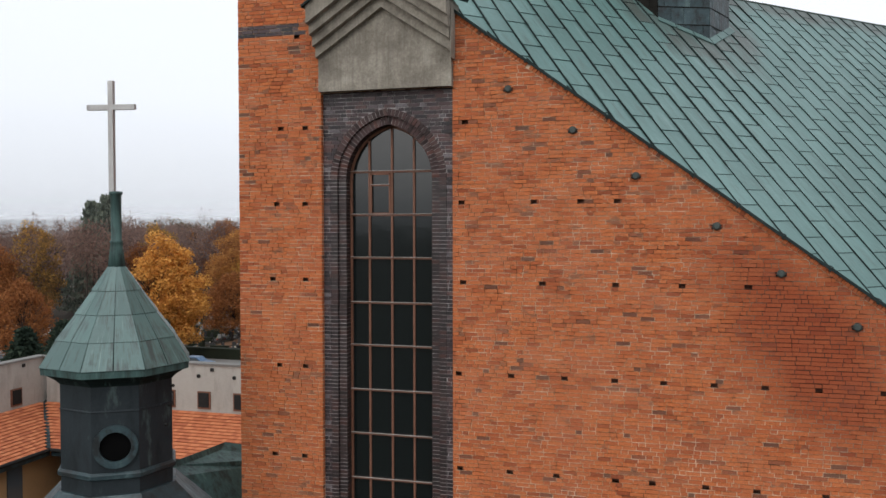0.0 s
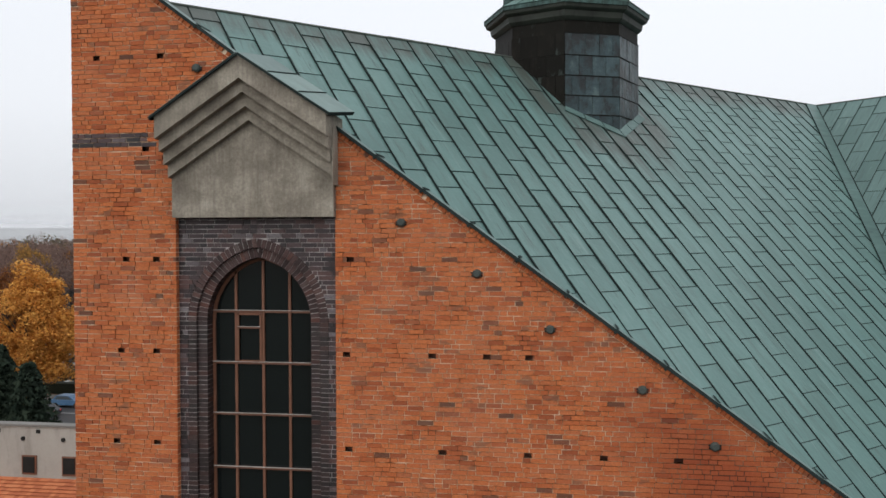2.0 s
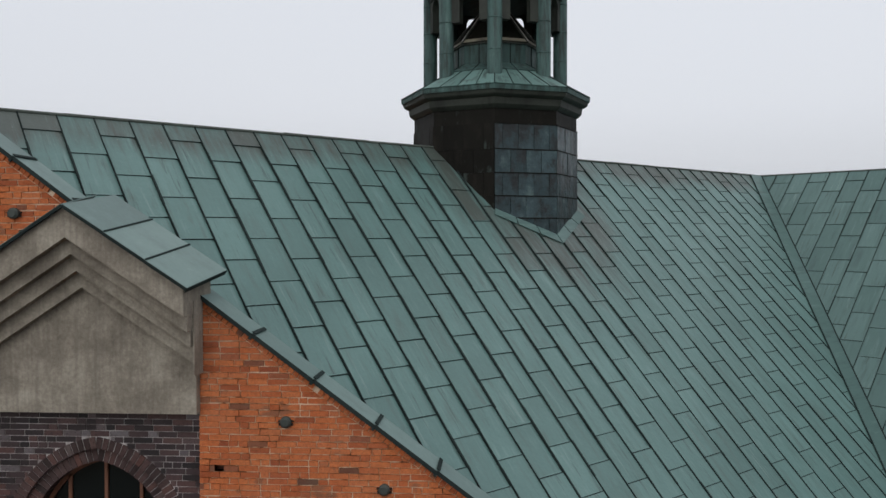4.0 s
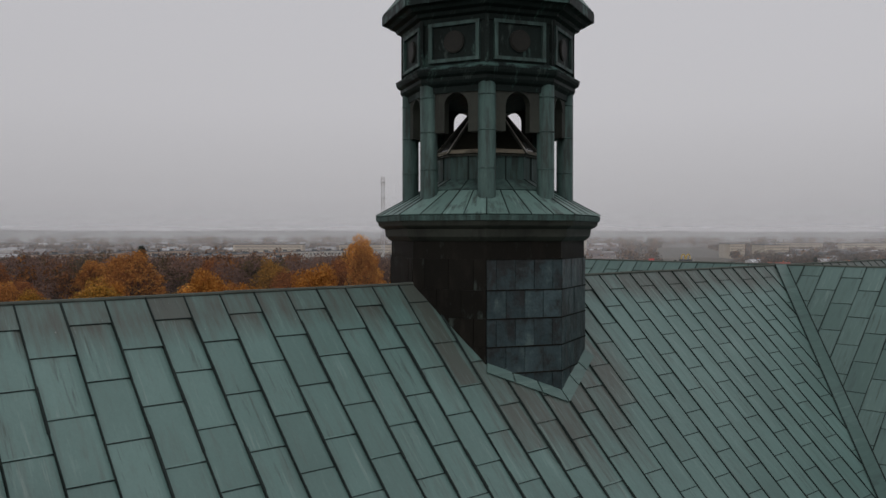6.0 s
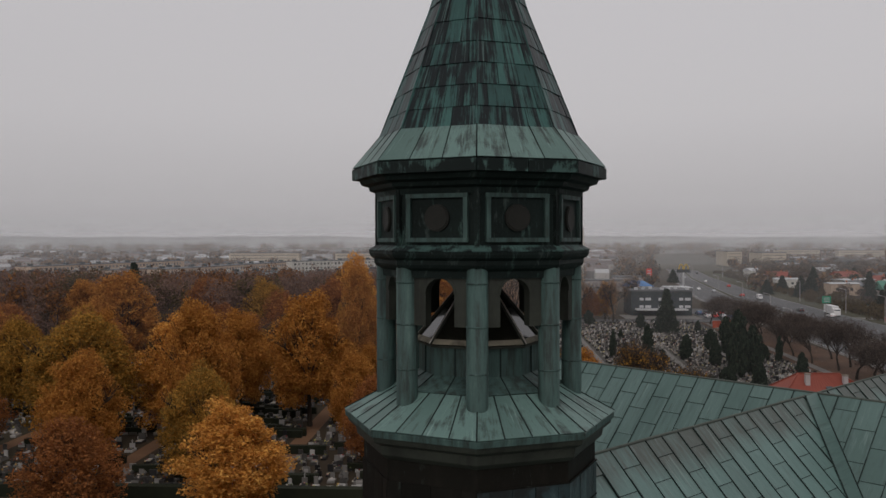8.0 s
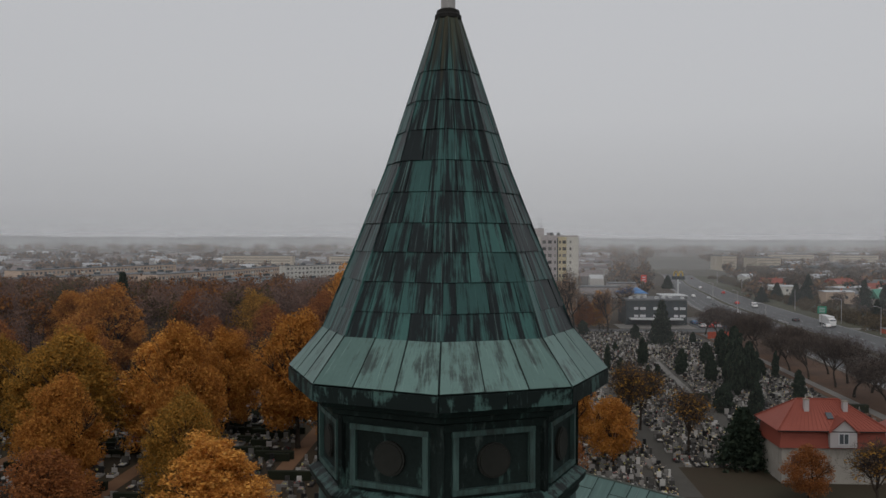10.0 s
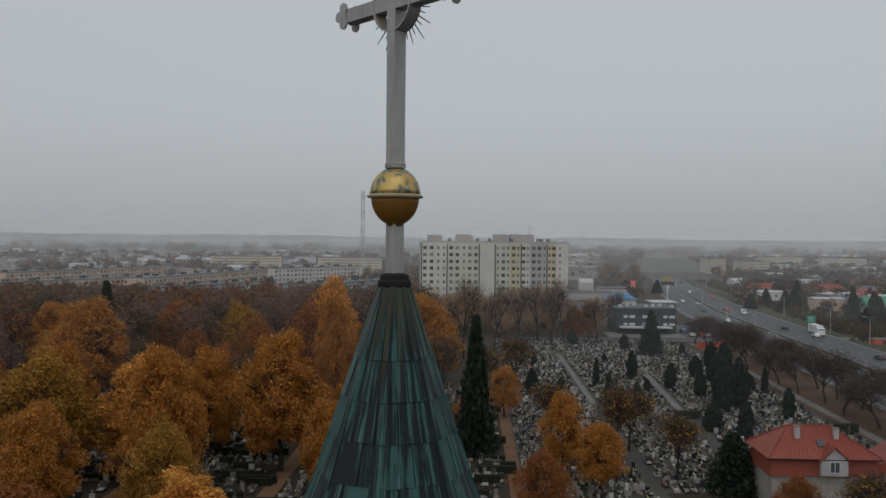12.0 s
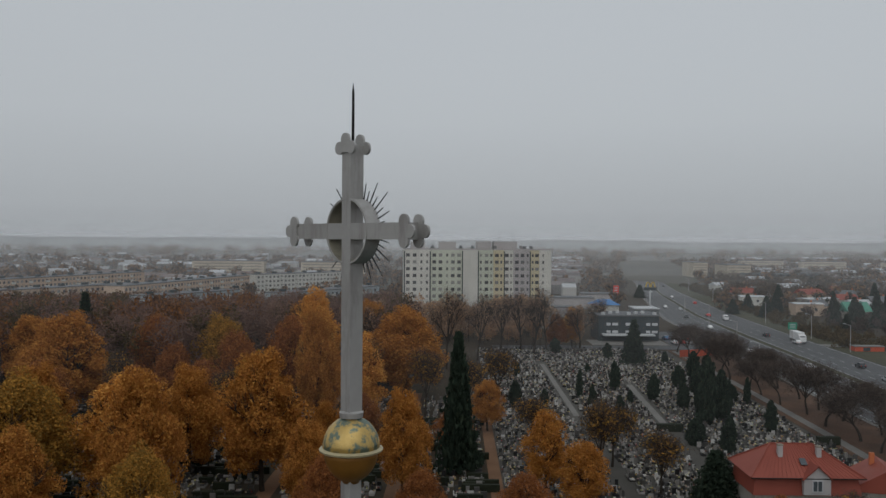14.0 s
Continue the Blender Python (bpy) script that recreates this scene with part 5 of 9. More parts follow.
# glazed pyramid over the drum: dark panes between thin bars
apex_v = Vector((TC[0], TC[1], 28.44))
for k in range(8):
    a, b = corner(0.985, k, 27.275), corner(0.985, k + 1, 27.275)
    out_n = (b - a).cross(apex_v - a).normalized()
    if out_n.z < 0:
        out_n = -out_n
    part("rooflight_pane", Shape().slab([a, b, apex_v], 0.008), ROOFLIGHT, turret, "dark rooflight glass")
    foot = [p + out_n * 0.012 for p in (a, b, b.lerp(apex_v, 0.06), a.lerp(apex_v, 0.06))]
    part("rooflight_foot", Shape().slab(foot, 0.011), INNER_SHEET, turret)
    hip = corner(1.0, k, 27.275) - apex_v - Vector((0, 0, 0.02))
    side = hip.cross(Vector((0, 0, 1))).normalized()
    top_v = side.cross(hip).normalized()
    m3 = Matrix((hip.normalized(), side, top_v)).transposed()
    bar = part("rooflight_bar", Shape().box(apex_v + Vector((0, 0, 0.02)) + hip / 2, (hip.length, 0.05, 0.035), m3), OLIVE_SHEET, turret)
    # added pale strip stands for the lit top edge of the bar
    part("bar_cap", Shape().box(apex_v + Vector((0, 0, 0.02)) + hip / 2 + top_v * (0.02 if top_v.z > 0 else -0.02), (hip.length, 0.02, 0.008), m3), PALE_BEAM, bar, "pale strip painting the lit top of the bar")
# arcade: round columns at the corners, arched panels between
col = Shape().lathe([(0.165, 26.40), (0.155, 26.44), (0.152, 28.45)], 20, (TC[0] + 1.44, TC[1]))
for zc in (26.95, 27.60, 28.2):
    col.lathe([(0.153, zc), (0.158, zc + 0.004), (0.158, zc + 0.02), (0.153, zc + 0.024)], 20, (TC[0] + 1.44, TC[1]), caps=False)
col_me = col.mesh("column", COLUMN, True)
for k in range(8):
    m = Matrix.Translation((*TC, 0)) @ Matrix.Rotation(math.radians(45 * k), 4, "Z") @ Matrix.Translation((-TC[0], -TC[1], 0))
    ob = new("column", col_me)
    adopt(ob, turret)
    ob.matrix_basis = m
bay_w = 2 * 1.44 * math.sin(math.radians(22.5)) - 0.26
arc = [(0.225 * math.cos(math.radians(180 - 15 * i)), 28.05 + 0.225 * math.sin(math.radians(180 - 15 * i))) for i in range(13)]
hw = bay_w / 2
panel = Shape().prism([(-hw, 27.60)] + [(-0.225, 27.60)] + arc + [(0.225, 27.60), (hw, 27.60), (hw, 28.42), (-hw, 28.42)], -0.05, 0.13)
panel_me = panel.mesh("arch_panel", OLIVE_SHEET)
trim = Shape()
for p, q in zip(arc, arc[1:]):
    trim.prism([p, q, (q[0] * 1.12, 28.05 + (q[1] - 28.05) * 1.12), (p[0] * 1.12, 28.05 + (p[1] - 28.05) * 1.12)], -0.062, -0.05)
trim_me = trim.mesh("arch_trim", OLIVE_SHEET)
apo = 1.44 * math.cos(math.radians(22.5))
for k in range(8):
    ang = 45 * k + 22.5
    m = Matrix.Translation((*TC, 0)) @ Matrix.Rotation(math.radians(ang + 90), 4, "Z") @ Matrix.Translation((0, -apo, 0))
    ob = new("arch_panel", panel_me)
    adopt(ob, turret)
    ob.matrix_basis = m
    tr = new("arch_trim", trim_me)
    tr.parent = ob
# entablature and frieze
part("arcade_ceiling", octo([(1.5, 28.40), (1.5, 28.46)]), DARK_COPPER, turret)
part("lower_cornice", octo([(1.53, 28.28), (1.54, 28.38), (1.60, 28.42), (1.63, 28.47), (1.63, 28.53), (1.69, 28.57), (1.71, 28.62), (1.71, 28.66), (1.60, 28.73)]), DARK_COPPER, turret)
# thin green band added to paint the teal highlight along the edge
part("cornice_cover", octo([(1.72, 28.655), (1.722, 28.672), (1.60, 28.745)]), FASCIA, turret, "green copper band painting the highlight on the lower cornice")
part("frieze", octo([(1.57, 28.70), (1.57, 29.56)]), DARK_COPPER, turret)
fr = 1.57 * math.cos(math.radians(22.5))
wid = 2 * 1.57 * math.sin(math.radians(22.5))
frame_s = Shape()
for c, sz in (((0, -0.02, 28.82), (wid * 0.80, 0.06, 0.06)), ((0, -0.02, 29.44), (wid * 0.80, 0.06, 0.06)), ((-wid * 0.37, -0.02, 29.13), (0.065, 0.06, 0.56)), ((wid * 0.37, -0.02, 29.13), (0.065, 0.06, 0.56))):
    frame_s.box(c, sz)
frame_me = frame_s.mesh("panel_frame", COLUMN)
disc_s = Shape().tube((0, 0.01, 29.13), (0, -0.035, 29.13), 0.19, 0.19, 24)
disc_s.tube((0, -0.03, 29.13), (0, -0.045, 29.13), 0.17, 0.165, 24)
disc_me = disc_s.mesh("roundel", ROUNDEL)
for k in range(8):
    m = Matrix.Translation((*TC, 0)) @ Matrix.Rotation(math.radians(45 * k + 112.5), 4, "Z") @ Matrix.Translation((0, -fr, 0))
    for nm, me in (("panel_frame", frame_me), ("roundel", disc_me)):
        ob = new(nm, me)
        adopt(ob, turret)
        ob.matrix_basis = m
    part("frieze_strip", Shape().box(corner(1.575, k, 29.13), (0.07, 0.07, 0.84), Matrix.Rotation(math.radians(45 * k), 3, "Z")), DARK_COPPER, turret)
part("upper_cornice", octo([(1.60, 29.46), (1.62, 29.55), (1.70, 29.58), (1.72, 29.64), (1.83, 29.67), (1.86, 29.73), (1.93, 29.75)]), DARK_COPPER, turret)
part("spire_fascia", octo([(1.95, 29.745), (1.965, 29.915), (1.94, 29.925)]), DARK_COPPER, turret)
for k in range(8):
    for j in range(2):
        a, b = corner(1.972, k, 29.83), corner(1.972, k + 1, 29.83)
        c = a.lerp(b, 0.25 + 0.5 * j)
        nrm = Vector((c.x - TC[0], c.y - TC[1], 0)).normalized()
        m3 = Matrix.Rotation(math.radians(45 * k + 112.5), 3, "Z")
        part("fascia_sheet", Shape().box(c, ((b - a).length / 2 - 0.012, 0.012, 0.165), m3), FASCIA, turret)
part("spire_core", octo([(1.94, 29.92), (1.53, 30.40), (0.76, 32.33), (0.15, 34.22)]), SEAM, turret)
sheeted("flare_sheet", 1.955, 29.925, 1.545, 30.405, 3, SKIRT, gap=0.008, rib=0.010)
SPIRE_ROWS = [30.41, 30.70, 31.03, 31.36, 31.69, 32.05, 32.42, 32.79, 33.15, 33.52, 34.20]


def spire_r(z):
    return 1.535 + (0.77 - 1.535) * (z - 30.41) / 1.92 if z < 32.33 else 0.77 + (0.165 - 0.77) * (z - 32.33) / 1.87


for j, (z0, z1) in enumerate(zip(SPIRE_ROWS, SPIRE_ROWS[1:])):
    sheeted("spire_sheet", spire_r(z0) - 0.010, z0 - 0.012, spire_r(z1) - 0.014, z1, 3 if j < 5 else 2, SPIRE, gap=0.006, stagger=(j % 2) * 0.5, lip=0.013)
for k in range(8):
    s = Shape().tube(corner(1.535, k, 30.42), corner(0.77, k, 32.34), 0.014, 0.012, 6)
    s.tube(corner(0.77, k, 32.34), corner(0.155, k, 34.2), 0.012, 0.010, 6)
    part("hip_roll", s, SPIRE, turret)
part("spire_collar", Shape().lathe([(0.14, 34.16), (0.165, 34.2), (0.165, 34.24), (0.145, 34.26), (0.14, 34.30), (0.10, 34.32)], 16, TC), BLACK_IRON, turret)

# ---- cross on the spire ----
cross = thing("spire_cross", "grey steel trefoil cross with ray ring over gilded ball", "cross", at=(TC[0], TC[1], 34.3))
CX = Matrix.Translation((TC[0], TC[1], 0)) @ Matrix.Rotation(math.radians(-45), 4, "Z")


def turned(shape):
    shape.v = [tuple(CX @ Vector(p)) for p in shape.v]
    return shape


part("neck", turned(Shape().box((0, 0, 34.56), (0.125, 0.125, 0.56))), STEEL, cross)
half_b = [(0.07, 34.775)] + [(0.235 * math.sin(math.radians(a)), 35.055 - 0.275 * math.cos(math.radians(a))) for a in range(20, 91, 10)]
part("ball_lower", Shape().lathe(half_b, 32, TC), OCHRE, cross, "darker ochre lower half of the ball", True)
part("ball_rim", Shape().lathe([(0.245, 35.045), (0.272, 35.055), (0.276, 35.07), (0.25, 35.085)], 32, TC), RIM_GILT, cross, "pale rim of the ball")
half_t = [(0.248 * math.cos(math.radians(a)), 35.08 + 0.27 * math.sin(math.radians(a))) for a in range(0, 81, 10)]
part("ball_upper", Shape().lathe(half_t, 32, TC), GOLD, cross, "worn gilt upper half of the ball", True)
part("ball_collar", Shape().lathe([(0.10, 35.34), (0.105, 35.385), (0.08, 35.395)], 20, TC), STEEL, cross)
ARM_Z, ARM_L, BW = 36.940, 0.79, 0.118
part("shaft", turned(Shape().box((0, 0, (35.36 + 37.682) / 2), (BW + 0.004, BW + 0.020, 37.682 - 35.36))), STEEL, cross)
part("arm", turned(Shape().box((0, 0, ARM_Z), (2 * ARM_L - 0.06, BW + 0.016, BW + 0.02))), STEEL, cross)
for yy in (-0.078, 0.078):
    for cx, cz, dx, dz in ((-ARM_L, ARM_Z, -1, 0), (ARM_L, ARM_Z, 1, 0), (0, 37.682, 0, 1)):
        s = Shape()
        for ox, oz in ((dx * 0.04, dz * 0.04), (dz * 0.08 - dx * 0.03, dx * 0.08 - dz * 0.03), (-dz * 0.08 - dx * 0.03, -dx * 0.08 - dz * 0.03)):
            s.tube((cx + ox, yy - 0.011, cz + oz), (cx + ox, yy + 0.011, cz + oz), 0.056, 0.056, 20)
        s.box((cx - dx * 0.025, yy, cz - dz * 0.025), (0.09, 0.018, 0.09))
        part("trefoil", turned(s), STEEL, cross)
ring = Shape()
n = 40
for k in range(n):
    a0, a1 = 2 * math.pi * k / n, 2 * math.pi * (k + 1) / n
    quad = [(r * math.cos(a), ARM_Z + r * math.sin(a)) for r, a in ((0.268, a0), (0.284, a0), (0.284, a1), (0.268, a1))]
    ring.prism(quad, -0.072, 0.078)
part("ring", turned(weld(ring)), STEEL, cross)
lining = Shape()
for k in range(n):
    a0, a1 = 2 * math.pi * k / n, 2 * math.pi * (k + 1) / n
    lining.prism([(r * math.cos(a), ARM_Z + r * math.sin(a)) for r, a in ((0.260, a0), (0.266, a0), (0.266, a1), (0.260, a1))], -0.064, 0.074)
part("ring_lining", turned(weld(lining)), INNER_SHEET, cross, "dark brown inside of the ring")
for q in range(4):
    for j in range(8):
        a = math.radians(90 * q + 13.5 + 9.0 * j)
        r1 = (0.36, 0.44, 0.38, 0.50, 0.38, 0.48, 0.37, 0.42)[j]
        s = Shape().tube((0.276 * math.cos(a), 0.07, ARM_Z + 0.276 * math.sin(a)), (r1 * math.cos(a), 0.07, ARM_Z + r1 * math.sin(a)), 0.007, 0.004, 5)
        part("ray", turned(s), BLACK_IRON, cross)
part("lightning_rod", turned(Shape().tube((0, 0, 37.68), (0, 0, 38.13), 0.013, 0.011, 8).tube((0, 0, 38.13), (0, 0, 38.215), 0.011, 0.001, 8)), BLACK_IRON, cross)

# ---- the small lantern beside the gable ----
lantern = thing("roof_lantern", "octagonal copper roof lantern with green tented cap and round opening", "lantern", at=(LC[0], LC[1], 13.2))
PH = math.radians(11)


def locto(profile):
    return Shape().lathe(profile, 8, LC, PH)


part("lantern_base", locto([(2.6, 12.0), (1.12, 13.45), (1.08, 13.45)]), LEAD, lantern)
part("lantern_body", locto([(1.06, 13.3), (1.06, 15.66)]), LANTERN_BODY, lantern)
part("body_band", locto([(1.07, 13.72), (1.12, 13.75), (1.12, 13.82), (1.07, 13.86)]), LEAD, lantern)
part("body_joint", locto([(1.065, 14.95), (1.075, 14.96), (1.065, 14.99)]), LANTERN_BODY, lantern)
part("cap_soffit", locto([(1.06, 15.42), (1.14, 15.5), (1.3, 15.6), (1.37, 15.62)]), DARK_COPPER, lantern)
part("cap_fascia", locto([(1.39, 15.62), (1.40, 15.74), (1.38, 15.75)]), COLUMN, lantern)
rows = [(1.41, 15.75), (1.13, 16.22), (0.78, 16.68), (0.48, 17.1), (0.17, 17.55)]
part("cap_core", locto([(r - 0.02, z) for r, z in rows]), SEAM, lantern)


def lcorner(r, k, z):
    a = PH + math.radians(45 * k)
    return Vector((LC[0] + r * math.cos(a), LC[1] + r * math.sin(a), z))


for (r0, z0), (r1, z1) in zip(rows, rows[1:]):
    for k in range(8):
        quad0 = [lcorner(r0, k, z0), lcorner(r0, k + 1, z0), lcorner(r1, k + 1, z1), lcorner(r1, k, z1)]
        for p, q in ((0, 0.5), (0.5, 1)):
            quad = [quad0[0].lerp(quad0[1], p + 0.008), quad0[0].lerp(quad0[1], q - 0.008), quad0[3].lerp(quad0[2], q - 0.008), quad0[3].lerp(quad0[2], p + 0.008)]
            out = Vector((quad[0].x - LC[0], quad[0].y - LC[1], 0.8)).normalized() * 0.012
            quad = [quad[0] + out, quad[1] + out, quad[2], quad[3]]
            part("cap_sheet", Shape().slab(quad, 0.01), CAP_COPPER, lantern)
part("cap_neck", Shape().lathe([(0.17, 17.5), (0.12, 17.9), (0.115, 18.0), (0.13, 18.02), (0.10, 18.05), (0.10, 18.9), (0.125, 18.92), (0.125, 18.97), (0.06, 18.98)], 14, LC), COLUMN, lantern, "", True)
to_cam = math.atan2(-15.7 - LC[1], 7.0 - LC[0])
s = Shape()
k = round((to_cam - PH) / math.radians(45) - 0.5)
ang = PH + math.radians(45 * k + 22.5)
nx, ny = math.cos(ang), math.sin(ang)
ap = 1.06 * math.cos(math.radians(22.5))
for i in range(28):
    a0, a1 = 2 * math.pi * i / 28, 2 * math.pi * (i + 1) / 28
    pts = []
    for dd in (0.0, 0.07):
        for r, a in ((0.27, a0), (0.39, a0), (0.39, a1), (0.27, a1)):
            pts.append((LC[0] + nx * (ap + dd) - ny * r * math.cos(a), LC[1] + ny * (ap + dd) + nx * r * math.cos(a), 14.33 + r * math.sin(a)))
    s.add(pts, [(4, 5, 6, 7), (0, 1, 5, 4), (1, 2, 6, 5), (2, 3, 7, 6), (3, 0, 4, 7)])
part("round_frame", weld(s), LEAD, lantern, "pale grey round frame")
# flat disc on the body; its black paints the unlit opening
s = Shape().tube((LC[0] + nx * (ap + 0.004), LC[1] + ny * (ap + 0.004), 14.33), (LC[0] + nx * (ap + 0.01), LC[1] + ny * (ap + 0.01), 14.33), 0.275, 0.275, 28)
part("round_opening", s, DEEP, lantern)
for i in range(3):
    s = Shape().tube((LC[0] + 1.09, LC[1] - 0.1 + 0.1 * i, 14.6 + 0.35 * i), (LC[0] + 1.15, LC[1] - 0.1 + 0.1 * i, 14.6 + 0.35 * i), 0.03, 0.03, 8)
    part("side_cleat", s, BLACK_IRON, lantern)

small_cross = thing("lantern_cross", "plain pale steel cross on the lantern", "cross", at=(LC[0], LC[1], 18.97))
LX = Matrix.Translation((LC[0] - 0.06, LC[1] - 0.02, 0)) @ Matrix.Rotation(math.radians(8), 4, "Z")
for nm, c, sz in (("upright", (0, 0, 20.02), (0.10, 0.09, 2.1)), ("crossbar", (0, 0, 20.57), (0.96, 0.088, 0.10))):
    s = Shape().box(c, sz)
    s.v = [tuple(LX @ Vector(p)) for p in s.v]
    part(nm, s, STEEL, small_cross)

# ---- ground, roads, distance ----
GROUND = surface("leaf_littered_ground", ((0.3, (0.022, 0.016, 0.010)), (0.5, (0.040, 0.028, 0.016)), (0.7, (0.034, 0.034, 0.018))), 1.2, 0.03, 0.95, bump=0.3, bump_size=0.05)
LAWN = surface("dull_autumn_grass", ((0.3, (0.028, 0.030, 0.014)), (0.7, (0.062, 0.056, 0.026))), 1.5, 0.05, 0.95, bump=0.3, bump_size=0.04)
ASPHALT = surface("damp_asphalt", ((0.3, (0.034, 0.035, 0.037)), (0.7, (0.062, 0.063, 0.066))), 2.0, 0.04, 0.6, bump=0.1, spec=0.25)
PAVING = surface("grey_paving", ((0.3, (0.12, 0.115, 0.105)), (0.7, (0.20, 0.19, 0.175))), 2.5, 0.12, 0.85)
GRAVEL = surface("cemetery_gravel", ((0.3, (0.045, 0.042, 0.036)), (0.7, (0.095, 0.088, 0.076))), 2.0, 0.08, 0.95)
DIRT = surface("reddish_dirt_path", ((0.3, (0.119, 0.063, 0.034)), (0.7, (0.204, 0.112, 0.061))), 2.0, 0.15, 0.95)
WHITE = surface("road_paint", ((0.3, (0.24, 0.24, 0.24)), (0.7, (0.52, 0.52, 0.52))), 2, 0.3, 0.7)
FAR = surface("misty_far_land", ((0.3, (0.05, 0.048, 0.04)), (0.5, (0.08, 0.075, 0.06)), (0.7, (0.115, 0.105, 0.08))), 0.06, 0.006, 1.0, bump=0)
# pale blue-grey puts the haze into the hills' base colour
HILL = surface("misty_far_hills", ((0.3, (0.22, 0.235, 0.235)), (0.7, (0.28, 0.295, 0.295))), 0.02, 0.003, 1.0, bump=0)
PLASTER = surface("cream_render", ((0.3, (0.296, 0.275, 0.242)), (0.7, (0.389, 0.364, 0.324))), 6, 0.5, 0.9, dirt=(0.169, 0.153, 0.130), dirt_amount=0.4, dirt_scale=(1.2, 1.2, 0.3))
TILE = surface("orange_roof_tile", ((0.2, (0.287, 0.078, 0.035)), (0.5, (0.437, 0.137, 0.056)), (0.8, (0.517, 0.189, 0.084))), 9, 0.6, 0.75, vary=0.45)
RED_TILE = surface("red_metal_tile", ((0.2, (0.158, 0.037, 0.025)), (0.5, (0.220, 0.053, 0.035)), (0.8, (0.273, 0.073, 0.049))), 6, 0.3, 0.6, vary=0.3)
PANEL_WHITE = surface("pale_panel_wall", ((0.3, (0.47, 0.46, 0.42)), (0.7, (0.62, 0.605, 0.56))), 1.0, 0.06, 0.9, dirt=(0.3, 0.3, 0.28), dirt_amount=0.3, dirt_scale=(0.3, 0.3, 0.05))
PANEL_GREEN = surface("pale_green_wall", ((0.3, (0.43, 0.45, 0.37)), (0.7, (0.53, 0.55, 0.46))), 1.0, 0.06, 0.9)
PANEL_YELLOW = surface("yellow_panel_wall", ((0.3, (0.45, 0.40, 0.27)), (0.7, (0.54, 0.48, 0.34))), 1.0, 0.06, 0.9)
PANEL_GREY = surface("grey_panel_wall", ((0.3, (0.32, 0.30, 0.30)), (0.7, (0.43, 0.405, 0.40))), 1.0, 0.06, 0.9)
FLAT_BEIGE = surface("beige_flats_wall", ((0.3, (0.43, 0.32, 0.24)), (0.7, (0.58, 0.45, 0.35))), 1.0, 0.05, 0.9)
FLAT_BLUE = surface("pale_blue_flats_wall", ((0.3, (0.27, 0.31, 0.33)), (0.7, (0.38, 0.42, 0.43))), 1.0, 0.05, 0.9)
ROOF_GREY = surface("grey_felt_roof", ((0.3, (0.10, 0.105, 0.11)), (0.7, (0.17, 0.175, 0.18))), 1.0, 0.05, 0.9)
DARK_CLAD = surface("dark_grey_cladding", ((0.3, (0.032, 0.040, 0.044)), (0.7, (0.062, 0.074, 0.078))), 2, 0.2, 0.6)
BLUE = surface("blue_sheet_roof", ((0.3, (0.04, 0.14, 0.33)), (0.7, (0.07, 0.20, 0.42))), 2, 0.2, 0.5)
RED = surface("red_sign_face", ((0.3, (0.55, 0.05, 0.04)), (0.7, (0.75, 0.09, 0.07))), 2, 0.2, 0.5)
YELLOW = surface("yellow_sign_face", ((0.3, (0.40, 0.27, 0.04)), (0.7, (0.50, 0.35, 0.06))), 2, 0.2, 0.5)
GREEN_SIGN = surface("green_road_sign", ((0.3, (0.01, 0.17, 0.10)), (0.7, (0.02, 0.24, 0.14))), 2, 0.2, 0.5)
ORANGE_WALL = surface("orange_fence_panel", ((0.3, (0.42, 0.07, 0.03)), (0.7, (0.52, 0.10, 0.05))), 2, 0.2, 0.7)
BARK = surface("dark_bark", ((0.3, (0.022, 0.017, 0.013)), (0.7, (0.055, 0.043, 0.033))), 6, 0.5, 0.95)


def flat(name, pts, z, material, label, category, kind="structure"):
    s = Shape()
    s.add([(x, y, z) for x, y in pts], [tuple(range(len(pts)))])
    return tagged(part(name, s, material), label, category, kind=kind)


def strip(name, left, right, z, material, label, category):
    s = Shape()
    s.add([(x, y, z) for x, y in left] + [(x, y, z) for x, y in right], [(i, len(left) + i, len(left) + i + 1, i + 1) for i in range(len(left) - 1)])
    return tagged(part(name, s, material), label, category, kind="structure")


g = Shape()
g.add([(-8000, -3000, 0), (8000, -3000, 0), (8000, 9000, 0), (-8000, 9000, 0)], [(0, 1, 2, 3)])
tagged(part("ground", g, GROUND), "flat brown autumn ground with fallen leaves and grass", "ground", kind="structure")
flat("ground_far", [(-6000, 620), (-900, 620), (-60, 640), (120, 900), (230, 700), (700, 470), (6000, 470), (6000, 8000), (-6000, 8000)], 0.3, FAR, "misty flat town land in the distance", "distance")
hills = Shape()
n = 90
for ring_r, top, seed in ((3600, 36, 3.1), (4600, 58, 8.7)):
    lo, hi = [], []
    for i in range(n + 1):
        a = math.radians(-75 + 150 * i / n)
        x, y = ring_r * math.sin(a), ring_r * math.cos(a)
        hh = top * (0.72 + 0.22 * noise.noise((i * 0.11, seed, 0)) + 0.09 * noise.noise((i * 0.7, seed, 4)) - 0.10 * math.sin(a))
        lo.append((x, y, -2))
        hi.append((x, y, hh))
    hills.add(lo + hi, [(i, i + 1, n + 2 + i, n + 1 + i) for i in range(n)])
